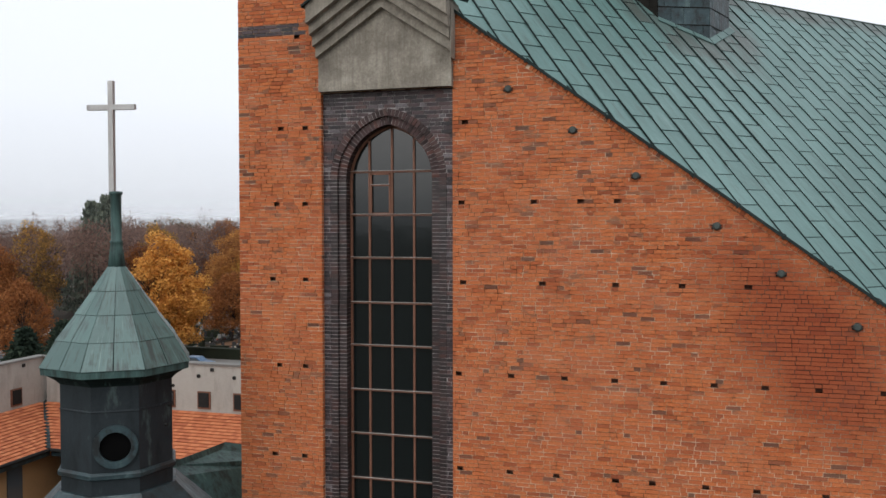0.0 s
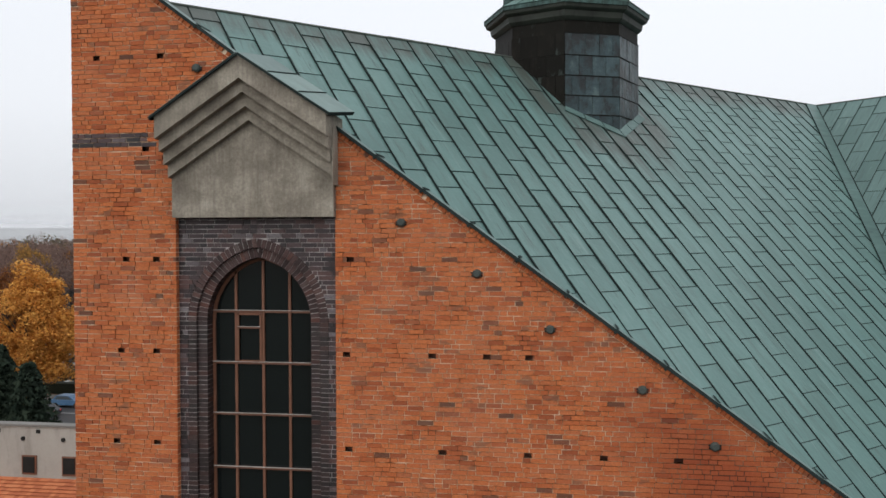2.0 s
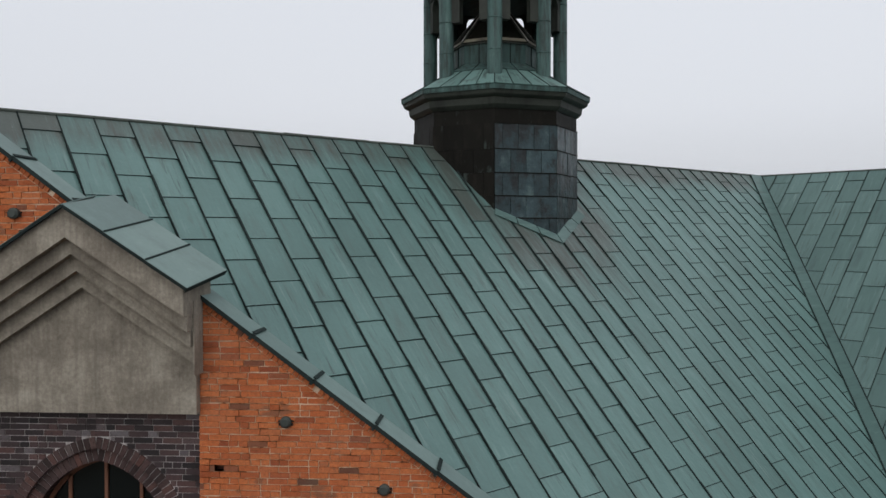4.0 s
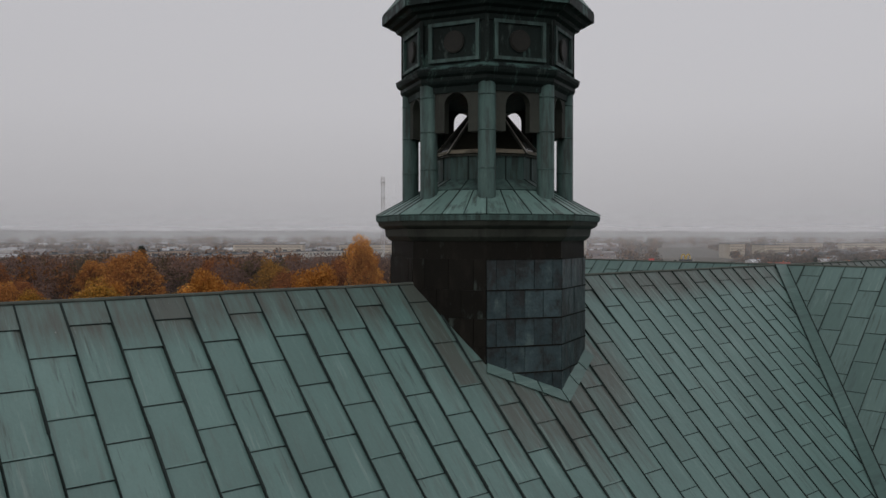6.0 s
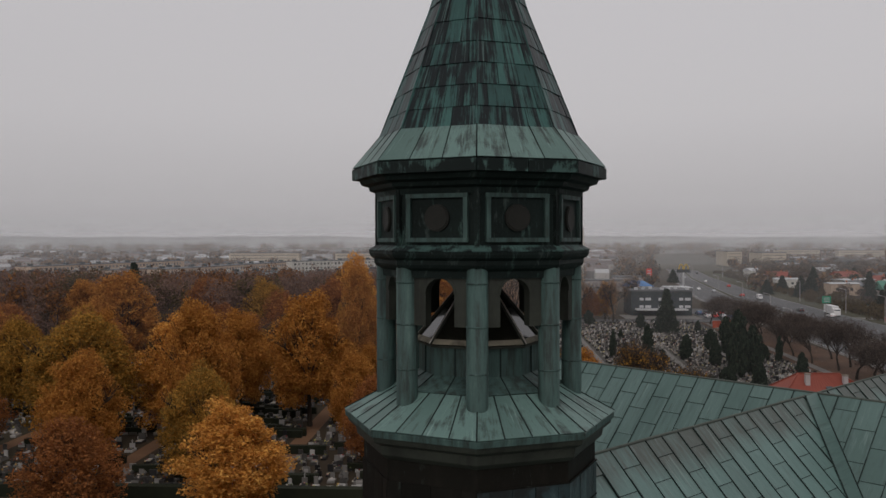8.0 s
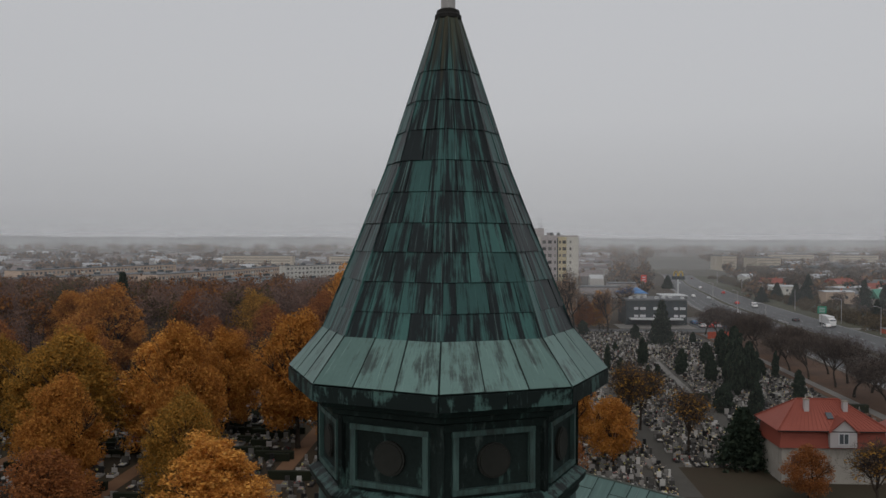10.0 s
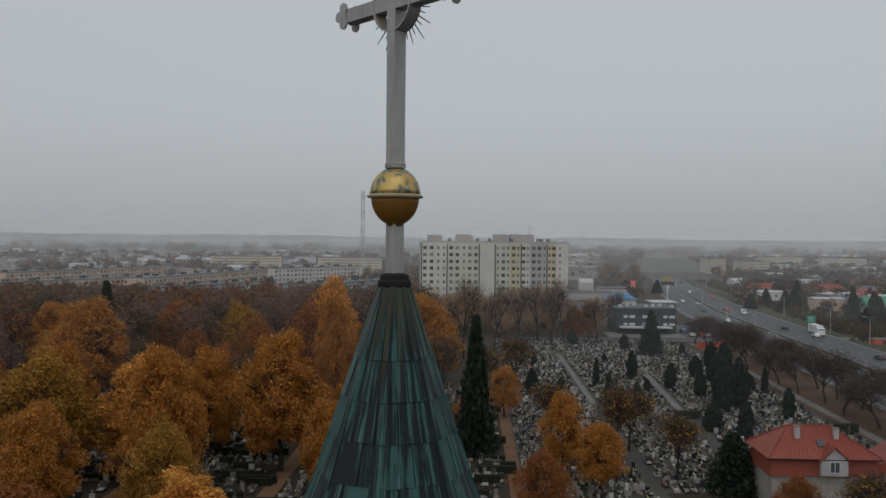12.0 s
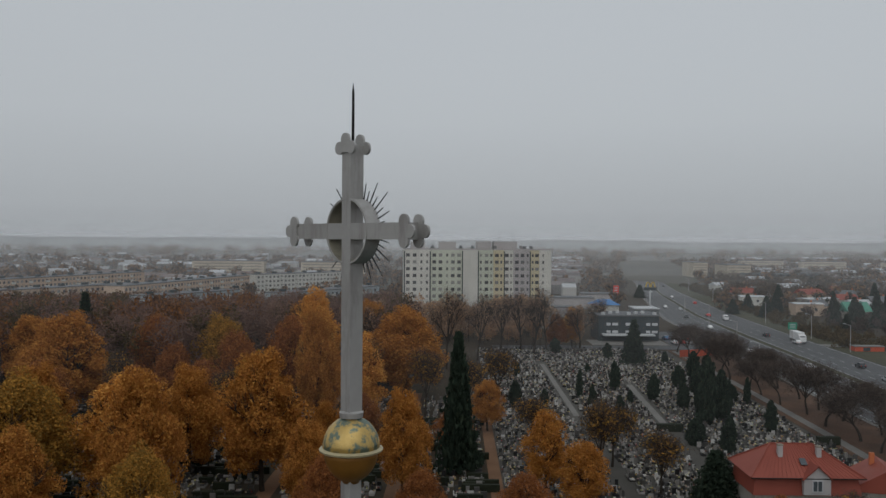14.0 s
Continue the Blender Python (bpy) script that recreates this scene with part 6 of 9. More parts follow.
# translucent sheets in rings, added to stand in for haze, thinning out upwards
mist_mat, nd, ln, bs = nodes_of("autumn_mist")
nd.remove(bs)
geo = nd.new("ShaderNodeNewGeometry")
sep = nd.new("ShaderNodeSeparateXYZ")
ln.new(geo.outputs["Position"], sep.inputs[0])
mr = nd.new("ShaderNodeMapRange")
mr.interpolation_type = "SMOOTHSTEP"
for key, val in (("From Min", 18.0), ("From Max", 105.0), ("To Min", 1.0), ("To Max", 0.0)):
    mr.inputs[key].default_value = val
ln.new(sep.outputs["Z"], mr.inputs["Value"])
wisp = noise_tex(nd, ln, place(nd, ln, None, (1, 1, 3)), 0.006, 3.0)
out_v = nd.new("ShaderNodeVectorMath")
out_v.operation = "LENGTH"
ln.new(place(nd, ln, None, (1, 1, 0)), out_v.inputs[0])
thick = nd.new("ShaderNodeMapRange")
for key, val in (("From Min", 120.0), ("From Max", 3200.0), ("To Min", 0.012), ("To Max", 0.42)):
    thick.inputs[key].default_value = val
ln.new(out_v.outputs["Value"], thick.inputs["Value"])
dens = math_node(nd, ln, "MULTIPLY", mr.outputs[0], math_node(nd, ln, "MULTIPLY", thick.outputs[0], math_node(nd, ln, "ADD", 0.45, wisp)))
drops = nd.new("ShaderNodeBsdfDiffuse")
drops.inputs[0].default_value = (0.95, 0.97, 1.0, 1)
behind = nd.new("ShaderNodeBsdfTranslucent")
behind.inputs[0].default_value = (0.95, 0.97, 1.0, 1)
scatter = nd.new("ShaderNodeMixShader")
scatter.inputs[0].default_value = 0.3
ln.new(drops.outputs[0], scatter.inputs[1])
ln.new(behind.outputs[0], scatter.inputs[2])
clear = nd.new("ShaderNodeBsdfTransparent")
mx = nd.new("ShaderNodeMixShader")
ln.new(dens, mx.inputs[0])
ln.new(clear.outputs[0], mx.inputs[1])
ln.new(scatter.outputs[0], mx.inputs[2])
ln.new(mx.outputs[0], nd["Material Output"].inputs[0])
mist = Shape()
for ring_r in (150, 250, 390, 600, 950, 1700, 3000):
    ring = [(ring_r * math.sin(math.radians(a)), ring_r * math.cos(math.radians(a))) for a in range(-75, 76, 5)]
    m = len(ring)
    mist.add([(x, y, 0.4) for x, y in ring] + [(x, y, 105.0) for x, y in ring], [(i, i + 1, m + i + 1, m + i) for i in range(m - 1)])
tagged(part("backdrop_mist", mist, mist_mat), "rings of translucent sheets standing in for autumn haze", "mist", kind="structure")
tagged(part("backdrop_hills", hills, HILL), "long low wooded hills coloured pale grey for haze", "distance", kind="structure")

# main road, two carriageways and a grass median
road_l = [(91.8, 150.0), (93.5, 195.0), (97.5, 250.0), (100.5, 315.0), (107.0, 407.0), (133.0, 577.0), (168.0, 760.0), (203.0, 990.0)]
road_r = [(131.0, 150.0), (134.0, 225.0), (138.4, 293.0), (142.4, 354.0), (149.6, 450.0), (174.0, 648.0), (200.0, 800.0), (231.0, 1000.0)]
strip("road", road_l, road_r, 0.02, ASPHALT, "wide damp asphalt dual carriageway", "road")


def on_road(f, k, t):
    """A point of the road: f across it from its left edge, between the k-th and the next station."""
    a, b = Vector(road_l[k]).lerp(Vector(road_l[k + 1]), t), Vector(road_r[k]).lerp(Vector(road_r[k + 1]), t)
    return a.lerp(b, f)


med_l, med_r = [], []
for k in range(7):
    med_l.append(tuple(on_road(0.47, k, 0)))
    med_r.append(tuple(on_road(0.53, k, 0)))
strip("road_median", med_l, med_r, 0.05, LAWN, "narrow grass median of the road", "median")
marks = Shape()
for f, dash in ((0.02, False), (0.12, True), (0.235, True), (0.35, True), (0.455, False), (0.545, False), (0.65, True), (0.765, True), (0.98, False)):
    for k in range(6):
        ln_ = (on_road(f, k + 1, 0) - on_road(f, k, 0)).length
        m = max(1, int(ln_ / 9))
        for i in range(m):
            p, q = on_road(f, k, i / m), on_road(f, k, (i + (0.45 if dash else 1.0)) / m)
            sd = Vector((q - p).orthogonal()).normalized() * 0.10
            marks.add([(p.x - sd.x, p.y - sd.y, 0.045), (p.x + sd.x, p.y + sd.y, 0.045), (q.x + sd.x, q.y + sd.y, 0.045), (q.x - sd.x, q.y - sd.y, 0.045)], [(0, 1, 2, 3)])
tagged(part("road_markings", marks, WHITE), "white lane lines and dashes on the road", "road marking", kind="stuff")
strip("verge_grass_east", road_r, [(x + 24 + 0.02 * y, y) for x, y in road_r], 0.015, LAWN, "broad grass verge beside the road", "grass")
strip("pavement_kerb", [(x - 1.0, y) for x, y in road_l], road_l, 0.12, PAVING, "concrete kerb and gutter strip", "kerb")
strip("pavement_walk", [(76.7, 118), (77.0, 140), (78.1, 170), (79.1, 208), (80.1, 288)], [(78.7, 118), (79.0, 140), (80.1, 170), (81.1, 208), (82.2, 288)], 0.03, PAVING, "long pale paved footway beside the cemetery", "footway")
LITTER = surface("brown_leaf_litter", ((0.3, (0.05, 0.028, 0.018)), (0.5, (0.085, 0.045, 0.026)), (0.7, (0.12, 0.062, 0.032))), 3, 0.15, 0.95, bump=0.3, bump_size=0.03)
flat("verge_litter", [(75.5, 116), (90.4, 116), (95.8, 290), (79.0, 290)], 0.022, LITTER, "verge covered in brown fallen leaves", "verge")
flat("side_street", [(20, 291), (104, 293), (104, 303), (20, 301)], 0.025, ASPHALT, "side street in front of the low building", "street")
flat("car_park", [(84, 303.2), (106, 303.2), (112, 350), (86, 350)], 0.022, ASPHALT, "asphalt car park", "car park")
flat("forecourt", [(56, 303.5), (83.8, 303.5), (83.8, 320), (56, 320)], 0.024, PAVING, "paved forecourt", "forecourt")
flat("slip_road", [(140, 303), (152, 304), (185, 306), (185, 311), (152, 310), (139, 312)], 0.03, PAVING, "pale paved slip road", "road")
flat("footway_north", [(-150, 81.8), (-6, 81.8), (-6, 86.4), (-150, 86.4)], 0.12, PAVING, "pale paved footway along the street", "footway")
flat("street_north", [(-150, 66), (-6, 66), (-6, 81.8), (-150, 81.8)], 0.02, ASPHALT, "asphalt street behind the courtyard wing", "street")
for k in range(14):
    flat("lane_dash", [(-120 + 8 * k, 76.5), (-114 + 8 * k, 76.5), (-114 + 8 * k, 76.75), (-120 + 8 * k, 76.75)], 0.045, WHITE, "white lane dash", "road marking")
flat("cemetery_ground", [(14, 103), (34, 103), (34, 117), (50, 117), (50, 127), (75.5, 127), (78.5, 288), (14, 288)], 0.01, GRAVEL, "grey gravel ground of the cemetery", "ground")
for x0, x1, w, y0, y1 in ((32.2, 32.5, 1.3, 180, 256), (48.5, 51.2, 1.5, 167, 220)):
    flat("cemetery_path", [(x0, y0), (x0 + w, y0), (x1 + w, y1), (x1, y1)], 0.03, PAVING, "pale paved cemetery path", "path")
flat("cemetery_cross_path", [(16, 163.5), (73, 163.5), (73, 165.5), (16, 165.5)], 0.032, GRAVEL, "gravel cross path in the cemetery", "path")
for x0, w, y0, y1 in ((-21.5, 2.4, 84, 215), (-41.5, 2.4, 84, 190), (-62, 2.4, 84, 180), (-3.0, 2.2, 84, 205), (12.5, 2.0, 84, 205)):
    flat("woodland_path", [(x0, y0), (x0 + w, y0), (x0 + w, y1), (x0, y1)], 0.03, DIRT, "reddish dirt path strewn with leaves", "path")
flat("woodland_cross_path", [(-95, 88), (14, 88), (14, 91), (-95, 91)], 0.035, DIRT, "leaf-strewn dirt path", "path")

# ---- graves ----
GRAVE = surface("grave_stone", ((0.1, (0.012, 0.012, 0.013)), (0.3, (0.035, 0.034, 0.034)), (0.5, (0.075, 0.072, 0.067)), (0.64, (0.155, 0.148, 0.138)), (0.80, (0.24, 0.23, 0.215)), (0.94, (0.50, 0.49, 0.47))), 3, 0.3, 0.45, vary=0.9, bump=0)
FLOWER = surface("grave_flowers", ((0.1, (0.55, 0.50, 0.46)), (0.35, (0.50, 0.30, 0.04)), (0.5, (0.72, 0.70, 0.62)), (0.62, (0.35, 0.03, 0.04)), (0.75, (0.06, 0.09, 0.03)), (0.9, (0.62, 0.58, 0.2))), 3, 0.3, 0.8, vary=0.95, bump=0)
HEDGE = surface("clipped_dark_hedge", ((0.3, (0.008, 0.011, 0.006)), (0.7, (0.022, 0.026, 0.012))), 6, 0.4, 0.9, bump=0.6, bump_size=0.06)


def graves(name, x0, x1, y0, y1, dx, dy, keep, seed, thin=0.0, label="", stone=None, size=1.0):
    slabs, flowers = Shape(), Shape()
    rng = random.Random(seed)
    y = y0
    while y < y1:
        x = x0 + rng.uniform(0, 0.5)
        while x < x1:
            if keep(x, y) and rng.random() > thin:
                w, l, h = rng.uniform(0.5, 0.95) * size, rng.uniform(1.4, 1.8), rng.uniform(0.2, 0.4)
                gx, gy = x + rng.uniform(-0.1, 0.1), y + rng.uniform(-0.15, 0.15)
                slabs.box((gx, gy, h / 2), (w, l, h))
                slabs.box((gx, gy - 0.1, h + 0.05), (w * 0.72, l * 0.6, 0.1))
                hs = rng.uniform(0.4, 1.0)
                slabs.box((gx, gy + l / 2 - 0.12, h + hs / 2), (w * rng.uniform(0.5, 0.95), 0.16, hs))
                if rng.random() < 0.25:
                    slabs.box((gx, gy + l / 2 - 0.12, h + hs + 0.25), (0.1, 0.08, 0.5))
                    slabs.box((gx, gy + l / 2 - 0.12, h + hs + 0.32), (0.34, 0.08, 0.09))
                for _ in range(rng.randrange(3, 7)):
                    fs = rng.uniform(0.08, 0.20)
                    flowers.box((gx + rng.uniform(-0.5, 0.5) * w, gy + rng.uniform(-0.6, 0.4) * l, h + fs / 2), (fs, fs, fs), Matrix.Rotation(rng.uniform(0, 3), 3, "Z"))
            x += dx * rng.uniform(0.85, 1.2)
        y += dy
    tagged(part(name, slabs, stone or GRAVE), label + " gravestones in close rows", "graves", kind="stuff")
    tagged(part(name + "_flowers", flowers, FLOWER), "flowers and grave candles on the graves", "flowers", kind="stuff")


def off_paths(x, y):
    return not ((31.5 < x < 34.4 and y < 262) or (47.6 + 0.05 * (y - 165) < x < 50.6 + 0.05 * (y - 165) and y < 222) or 163 < y < 166 or (x > 34 and y < 118) or (x > 50 and y < 128))


graves("graves_open", 15, 75.0, 104, 287, 1.25, 2.0, off_paths, 3, 0.06, "grey, white and black")


def off_dirt(x, y):
    return not any(a - 0.8 < x < b + 0.8 for a, b in ((-21.5, -19.1), (-41.5, -39.1), (-62, -59.6), (-3.0, -0.8), (12.5, 14.5)))


graves("graves_under_trees", -96, 14, 89.8, 200, 1.6, 2.6, off_dirt, 5, 0.16, "dark and pale", GRAVE, 1.2)
hedges = Shape()
rng = random.Random(4)
for _ in range(330):
    x, y = rng.uniform(-92, 12), rng.uniform(92, 175)
    if off_dirt(x, y):
        hedges.box((x, y, 0.55), (rng.uniform(2.5, 6), 0.7, rng.uniform(0.8, 1.3)))
for x, y, w in ((49, 166.6, 5.0), (75.5, 157, 4.0), (62, 127, 20)):
    hedges.box((x, y, 0.7), (w, 1.2, 1.6))
tagged(part("hedges", hedges, HEDGE), "low clipped dark hedges between the graves", "hedge", kind="stuff")
hedge_n = Shape().box((-60, 88, 0.7), (110, 1.2, 1.4))
tagged(part("hedge_north", hedge_n, HEDGE), "long dark clipped hedge along the street", "hedge", kind="stuff")

# ---- trees ----
def foliage(name, stops, patch=0.25):
    """Leaves or twigs: a dull surface that lets a third of the light through."""
    m = surface(name, stops, 2.5, patch, 0.85, vary=0.5, bump=0, spec=0.15)
    nd, ln = m.node_tree.nodes, m.node_tree.links
    b = nd["Principled BSDF"]
    thin = nd.new("ShaderNodeBsdfTranslucent")
    ln.new(b.inputs["Base Color"].links[0].from_socket, thin.inputs[0])
    both = nd.new("ShaderNodeMixShader")
    both.inputs[0].default_value = 0.36
    ln.new(b.outputs[0], both.inputs[1])
    ln.new(thin.outputs[0], both.inputs[2])
    ln.new(both.outputs[0], nd["Material Output"].inputs[0])
    return m


ORANGE_LEAF = foliage("orange_linden_leaves", ((0.25, (0.245, 0.098, 0.025)), (0.45, (0.395, 0.163, 0.037)), (0.62, (0.499, 0.225, 0.05)), (0.8, (0.57, 0.294, 0.069))))
GOLD_LEAF = foliage("golden_maple_leaves", ((0.25, (0.359, 0.152, 0.041)), (0.45, (0.580, 0.268, 0.059)), (0.65, (0.731, 0.375, 0.082)), (0.8, (0.800, 0.477, 0.142))))
OLIVE_LEAF = foliage("orange_and_olive_leaves", ((0.25, (0.174, 0.108, 0.029)), (0.45, (0.293, 0.163, 0.035)), (0.6, (0.427, 0.218, 0.043)), (0.8, (0.56, 0.302, 0.058))))
RUST_LEAF = foliage("rust_brown_leaves", ((0.25, (0.169, 0.068, 0.027)), (0.5, (0.29, 0.111, 0.039)), (0.8, (0.405, 0.165, 0.051))))
# brown lifted towards pink, with some haze put into the colour
BROWN_TWIG = foliage("brown_bare_twigs", ((0.25, (0.115, 0.076, 0.062)), (0.5, (0.182, 0.116, 0.095)), (0.8, (0.257, 0.159, 0.119))), 0.05)
GREY_TWIG = foliage("grey_brown_twigs", ((0.25, (0.046, 0.035, 0.03)), (0.5, (0.079, 0.06, 0.05)), (0.8, (0.126, 0.094, 0.074))), 0.05)
FAR_RUST = foliage("far_rust_crowns", ((0.25, (0.072, 0.038, 0.022)), (0.5, (0.145, 0.065, 0.029)), (0.65, (0.246, 0.102, 0.029)), (0.8, (0.319, 0.131, 0.032))), 0.03)
DARK_GREEN = foliage("dark_conifer_needles", ((0.25, (0.015, 0.023, 0.016)), (0.5, (0.030, 0.046, 0.032)), (0.8, (0.054, 0.072, 0.047))))
# lighter, greyer needles: haze over the tall conifers is painted in
GREY_GREEN = foliage("grey_green_needles", ((0.25, (0.068, 0.083, 0.063)), (0.5, (0.128, 0.150, 0.112)), (0.8, (0.210, 0.225, 0.165))))
# greyed crowns: part of the distance haze is in these colours
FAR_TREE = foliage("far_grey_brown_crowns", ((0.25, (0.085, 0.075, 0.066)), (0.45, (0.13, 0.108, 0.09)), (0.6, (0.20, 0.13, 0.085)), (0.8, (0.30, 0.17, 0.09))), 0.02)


# town crowns lightened a little to carry haze in their colour
TOWN_TREE = foliage("dull_town_crowns", ((0.25, (0.060, 0.053, 0.045)), (0.5, (0.10, 0.084, 0.068)), (0.7, (0.15, 0.105, 0.074)), (0.85, (0.20, 0.12, 0.065))), 0.02)


PALE_TWIG = foliage("light_brown_twigs", ((0.25, (0.255, 0.18, 0.135)), (0.5, (0.405, 0.277, 0.195)), (0.7, (0.54, 0.323, 0.173)), (0.85, (0.645, 0.345, 0.135))), 0.06)


def cards(centres, radii, counts, size, rng, shell=0.55, long=1.35, up=0.0, thin=1.0):
    """Many small leaf cards round the surfaces of lumps, as vertices and faces."""
    verts, faces = [], []
    for c, r, n in zip(centres, radii, counts):
        d = rng.normal(size=(n, 3))
        d /= np.linalg.norm(d, axis=1)[:, None]
        rad = (shell + (1 - shell) * rng.random(n) ** 0.6)[:, None]
        p = np.asarray(c) + d * np.asarray(r) * rad
        a = rng.normal(size=(n, 3)) + np.array((0, 0, up))
        a /= np.linalg.norm(a, axis=1)[:, None]
        b = np.cross(a, d + 0.5 * rng.normal(size=(n, 3)))
        b /= np.maximum(np.linalg.norm(b, axis=1), 1e-6)[:, None]
        s = size * (0.6 + 0.8 * rng.random(n))[:, None]
        a, b = a * s * long * 0.5, b * s * 0.5 * thin
        q = np.stack([p - a, p + 0.7 * a + b, p + 0.7 * a - b], 1).reshape(-1, 3)
        k = len(verts)
        verts.extend(map(tuple, q.tolist()))
        faces.extend((k + 3 * i, k + 3 * i + 1, k + 3 * i + 2) for i in range(n))
    return verts, faces


def limbs(shape, rng, h, w, start, levels=3, thick=0.3, spread=0.6, kids=4):
    """A tapered trunk that forks into limbs. Gives the tips of the limbs."""
    tips = []

    def grow(p, d, length, r, level):
        n = 3 if level else 4
        q = p
        for i in range(n):
            d = (d + Vector(rng.normal(size=3)) * 0.10).normalized()
            e = q + d * (length / n)
            shape.tube(q, e, r * (1 - 0.45 * i / n), r * (1 - 0.45 * (i + 1) / n), 7 if level == 0 else (5 if level == 1 else 3), False)
            q = e
        r2 = r * 0.55
        if level >= levels:
            tips.append(q)
            return
        for k in range(kids):
            a = 2 * math.pi * (k + rng.random()) / kids
            side = Vector((math.cos(a), math.sin(a), 0))
            nd = (d * (1 - spread * 0.5) + side * spread + Vector((0, 0, 0.22))).normalized()
            grow(q - d * length * 0.25 * rng.random(), nd, length * (0.62 + 0.16 * rng.random()), r2 * (0.75 + 0.3 * rng.random()), level + 1)
        grow(q, d, length * 0.7, r2, level + 1)

    grow(Vector((0, 0, -0.2)), Vector((0, 0, 1)), start, thick, 0)
    return tips


def broadleaf(seed, h, w, leaf, label, count=5200, size=0.46, group="autumn trees of the cemetery", lumps=140, low=0.22, peak=1.0):
    rng = np.random.default_rng(seed)
    ob = thing("autumn_tree", label, "tree", group)
    s = Shape()
    tips = limbs(s, rng, h, w, h * 0.34, 3, h * 0.021, 0.55, 4)
    zs = h * 0.93 / max(t.z for t in tips)
    wx = w * 0.40 / max(abs(t.x) for t in tips)
    wy = w * 0.40 / max(abs(t.y) for t in tips)
    s.v = [(x * (wx if z > h * 0.3 else 1), y * (wy if z > h * 0.3 else 1), z * zs if z > h * 0.3 else z) for x, y, z in s.v]
    part("trunk", s, BARK, ob)
    centres, radii, counts = [], [], []
    for i in range(lumps):
        t = (i + 0.5) / lumps
        zz = h * (low + (0.93 - low) * t) + h * 0.03 * rng.normal()
        prof = math.sin(math.pi * min(1.0, max(0.0, (t * 0.80 + 0.18)) ** (0.85 * peak))) ** 0.55
        a = i * 2.399 + rng.random() * 1.2
        rr = w * 0.37 * prof * (0.45 + 0.65 * rng.random())
        lump = w * (0.068 + 0.085 * rng.random() ** 1.7) * (0.75 + 0.35 * prof)
        centres.append((rr * math.cos(a), rr * math.sin(a), zz))
        radii.append((lump, lump, lump * (0.75 + 0.3 * rng.random())))
        counts.append(1)
    area = sum(r[0] ** 2 for r in radii)
    counts = [max(30, int(count * r[0] ** 2 / area)) for r in radii]
    v, f = cards(centres, radii, counts, size, rng, 0.3)
    part("crown", Shape().add(v, f), leaf, ob)
    return ob


def bare_tree(seed, h, w, label, group="bare trees along the road", leaf=None):
    rng = np.random.default_rng(seed)
    ob = thing("bare_tree", label, "tree", group)
    s = Shape()
    tips = limbs(s, rng, h, w, h * 0.30, 3, h * 0.019, 0.5, 4)
    zs = h * 0.9 / max(t.z for t in tips)
    wx = w * 0.42 / max(abs(t.x) for t in tips)
    s.v = [(x * wx, y * wx, z * zs) for x, y, z in s.v]
    part("trunk", s, BARK, ob)
    ends = [(t.x * wx, t.y * wx, t.z * zs) for t in tips]
    ends += [(x * 0.85, y * 0.85, z * 0.78) for x, y, z in ends[::2]]
    v, f = cards(ends, [(w * 0.15, w * 0.15, h * 0.14)] * len(ends), [max(6, int(4200 / len(ends)))] * len(ends), 0.6, rng, 0.1, 1.9, 0.5, 0.085)
    part("twig_mass", Shape().add(v, f), GREY_TWIG, ob)
    if leaf is not None:
        v, f = cards(ends, [(w * 0.10, w * 0.10, h * 0.06)] * len(ends), [max(2, int(900 / len(ends)))] * len(ends), 0.3, rng, 0.2)
        part("last_leaves", Shape().add(v, f), leaf, ob)
    return ob


def thuja(seed, label):
    """A dense dark column, one metre wide and one high, to be scaled."""
    rng = np.random.default_rng(seed)
    ob = thing("thuja", label, "thuja", "dark thujas among the graves")
    part("stem", Shape().tube((0, 0, -0.02), (0, 0, 0.3), 0.05, 0.04, 6), BARK, ob)
    cs, rs, ns = [], [], []
    for i in range(12):
        t = (i + 0.5) / 12
        r = 0.42 * math.sin(math.pi * (0.10 + 0.86 * t) ** 0.85) ** 0.7 + 0.03
        cs.append((0.06 * rng.normal(), 0.06 * rng.normal(), 0.04 + 0.9 * t))
        rs.append((r, r, 0.09))
        ns.append(260)
    v, f = cards(cs, rs, ns, 0.07, rng, 0.65, 1.4, 1.6)
    part("foliage", Shape().add(v, f), DARK_GREEN, ob)
    return ob


def spruce(seed, label, n=22, per=11, droop=0.28, needles=None):
    rng = np.random.default_rng(seed)
    ob = thing("spruce", label, "spruce", "dark conifers")
    part("trunk", Shape().tube((0, 0, -0.02), (0, 0, 0.97), 0.02, 0.003, 6), BARK, ob)
    cs, rs, ns = [], [], []
    s = Shape()
    for i in range(n):
        t = i / n
        z, r = 0.08 + 0.90 * t, 0.5 * (1 - t) ** 0.85 + 0.02
        for k in range(per):
            a = 2 * math.pi * (k + 0.5 * (i % 2) + 0.3 * rng.random()) / per
            rr = r * (0.75 + 0.35 * rng.random())
            for j in range(3):
                u = (j + 0.6) / 3
                cs.append((rr * u * math.cos(a), rr * u * math.sin(a), z - droop * 0.25 * rr * u))
                rs.append((0.05 + 0.10 * rr, 0.05 + 0.10 * rr, 0.014))
                ns.append(9)
    v, f = cards(cs, rs, ns, 0.042, rng, 0.2, 2.0)
    part("branch_mass", Shape().add(v, f), needles or DARK_GREEN, ob)
    return ob


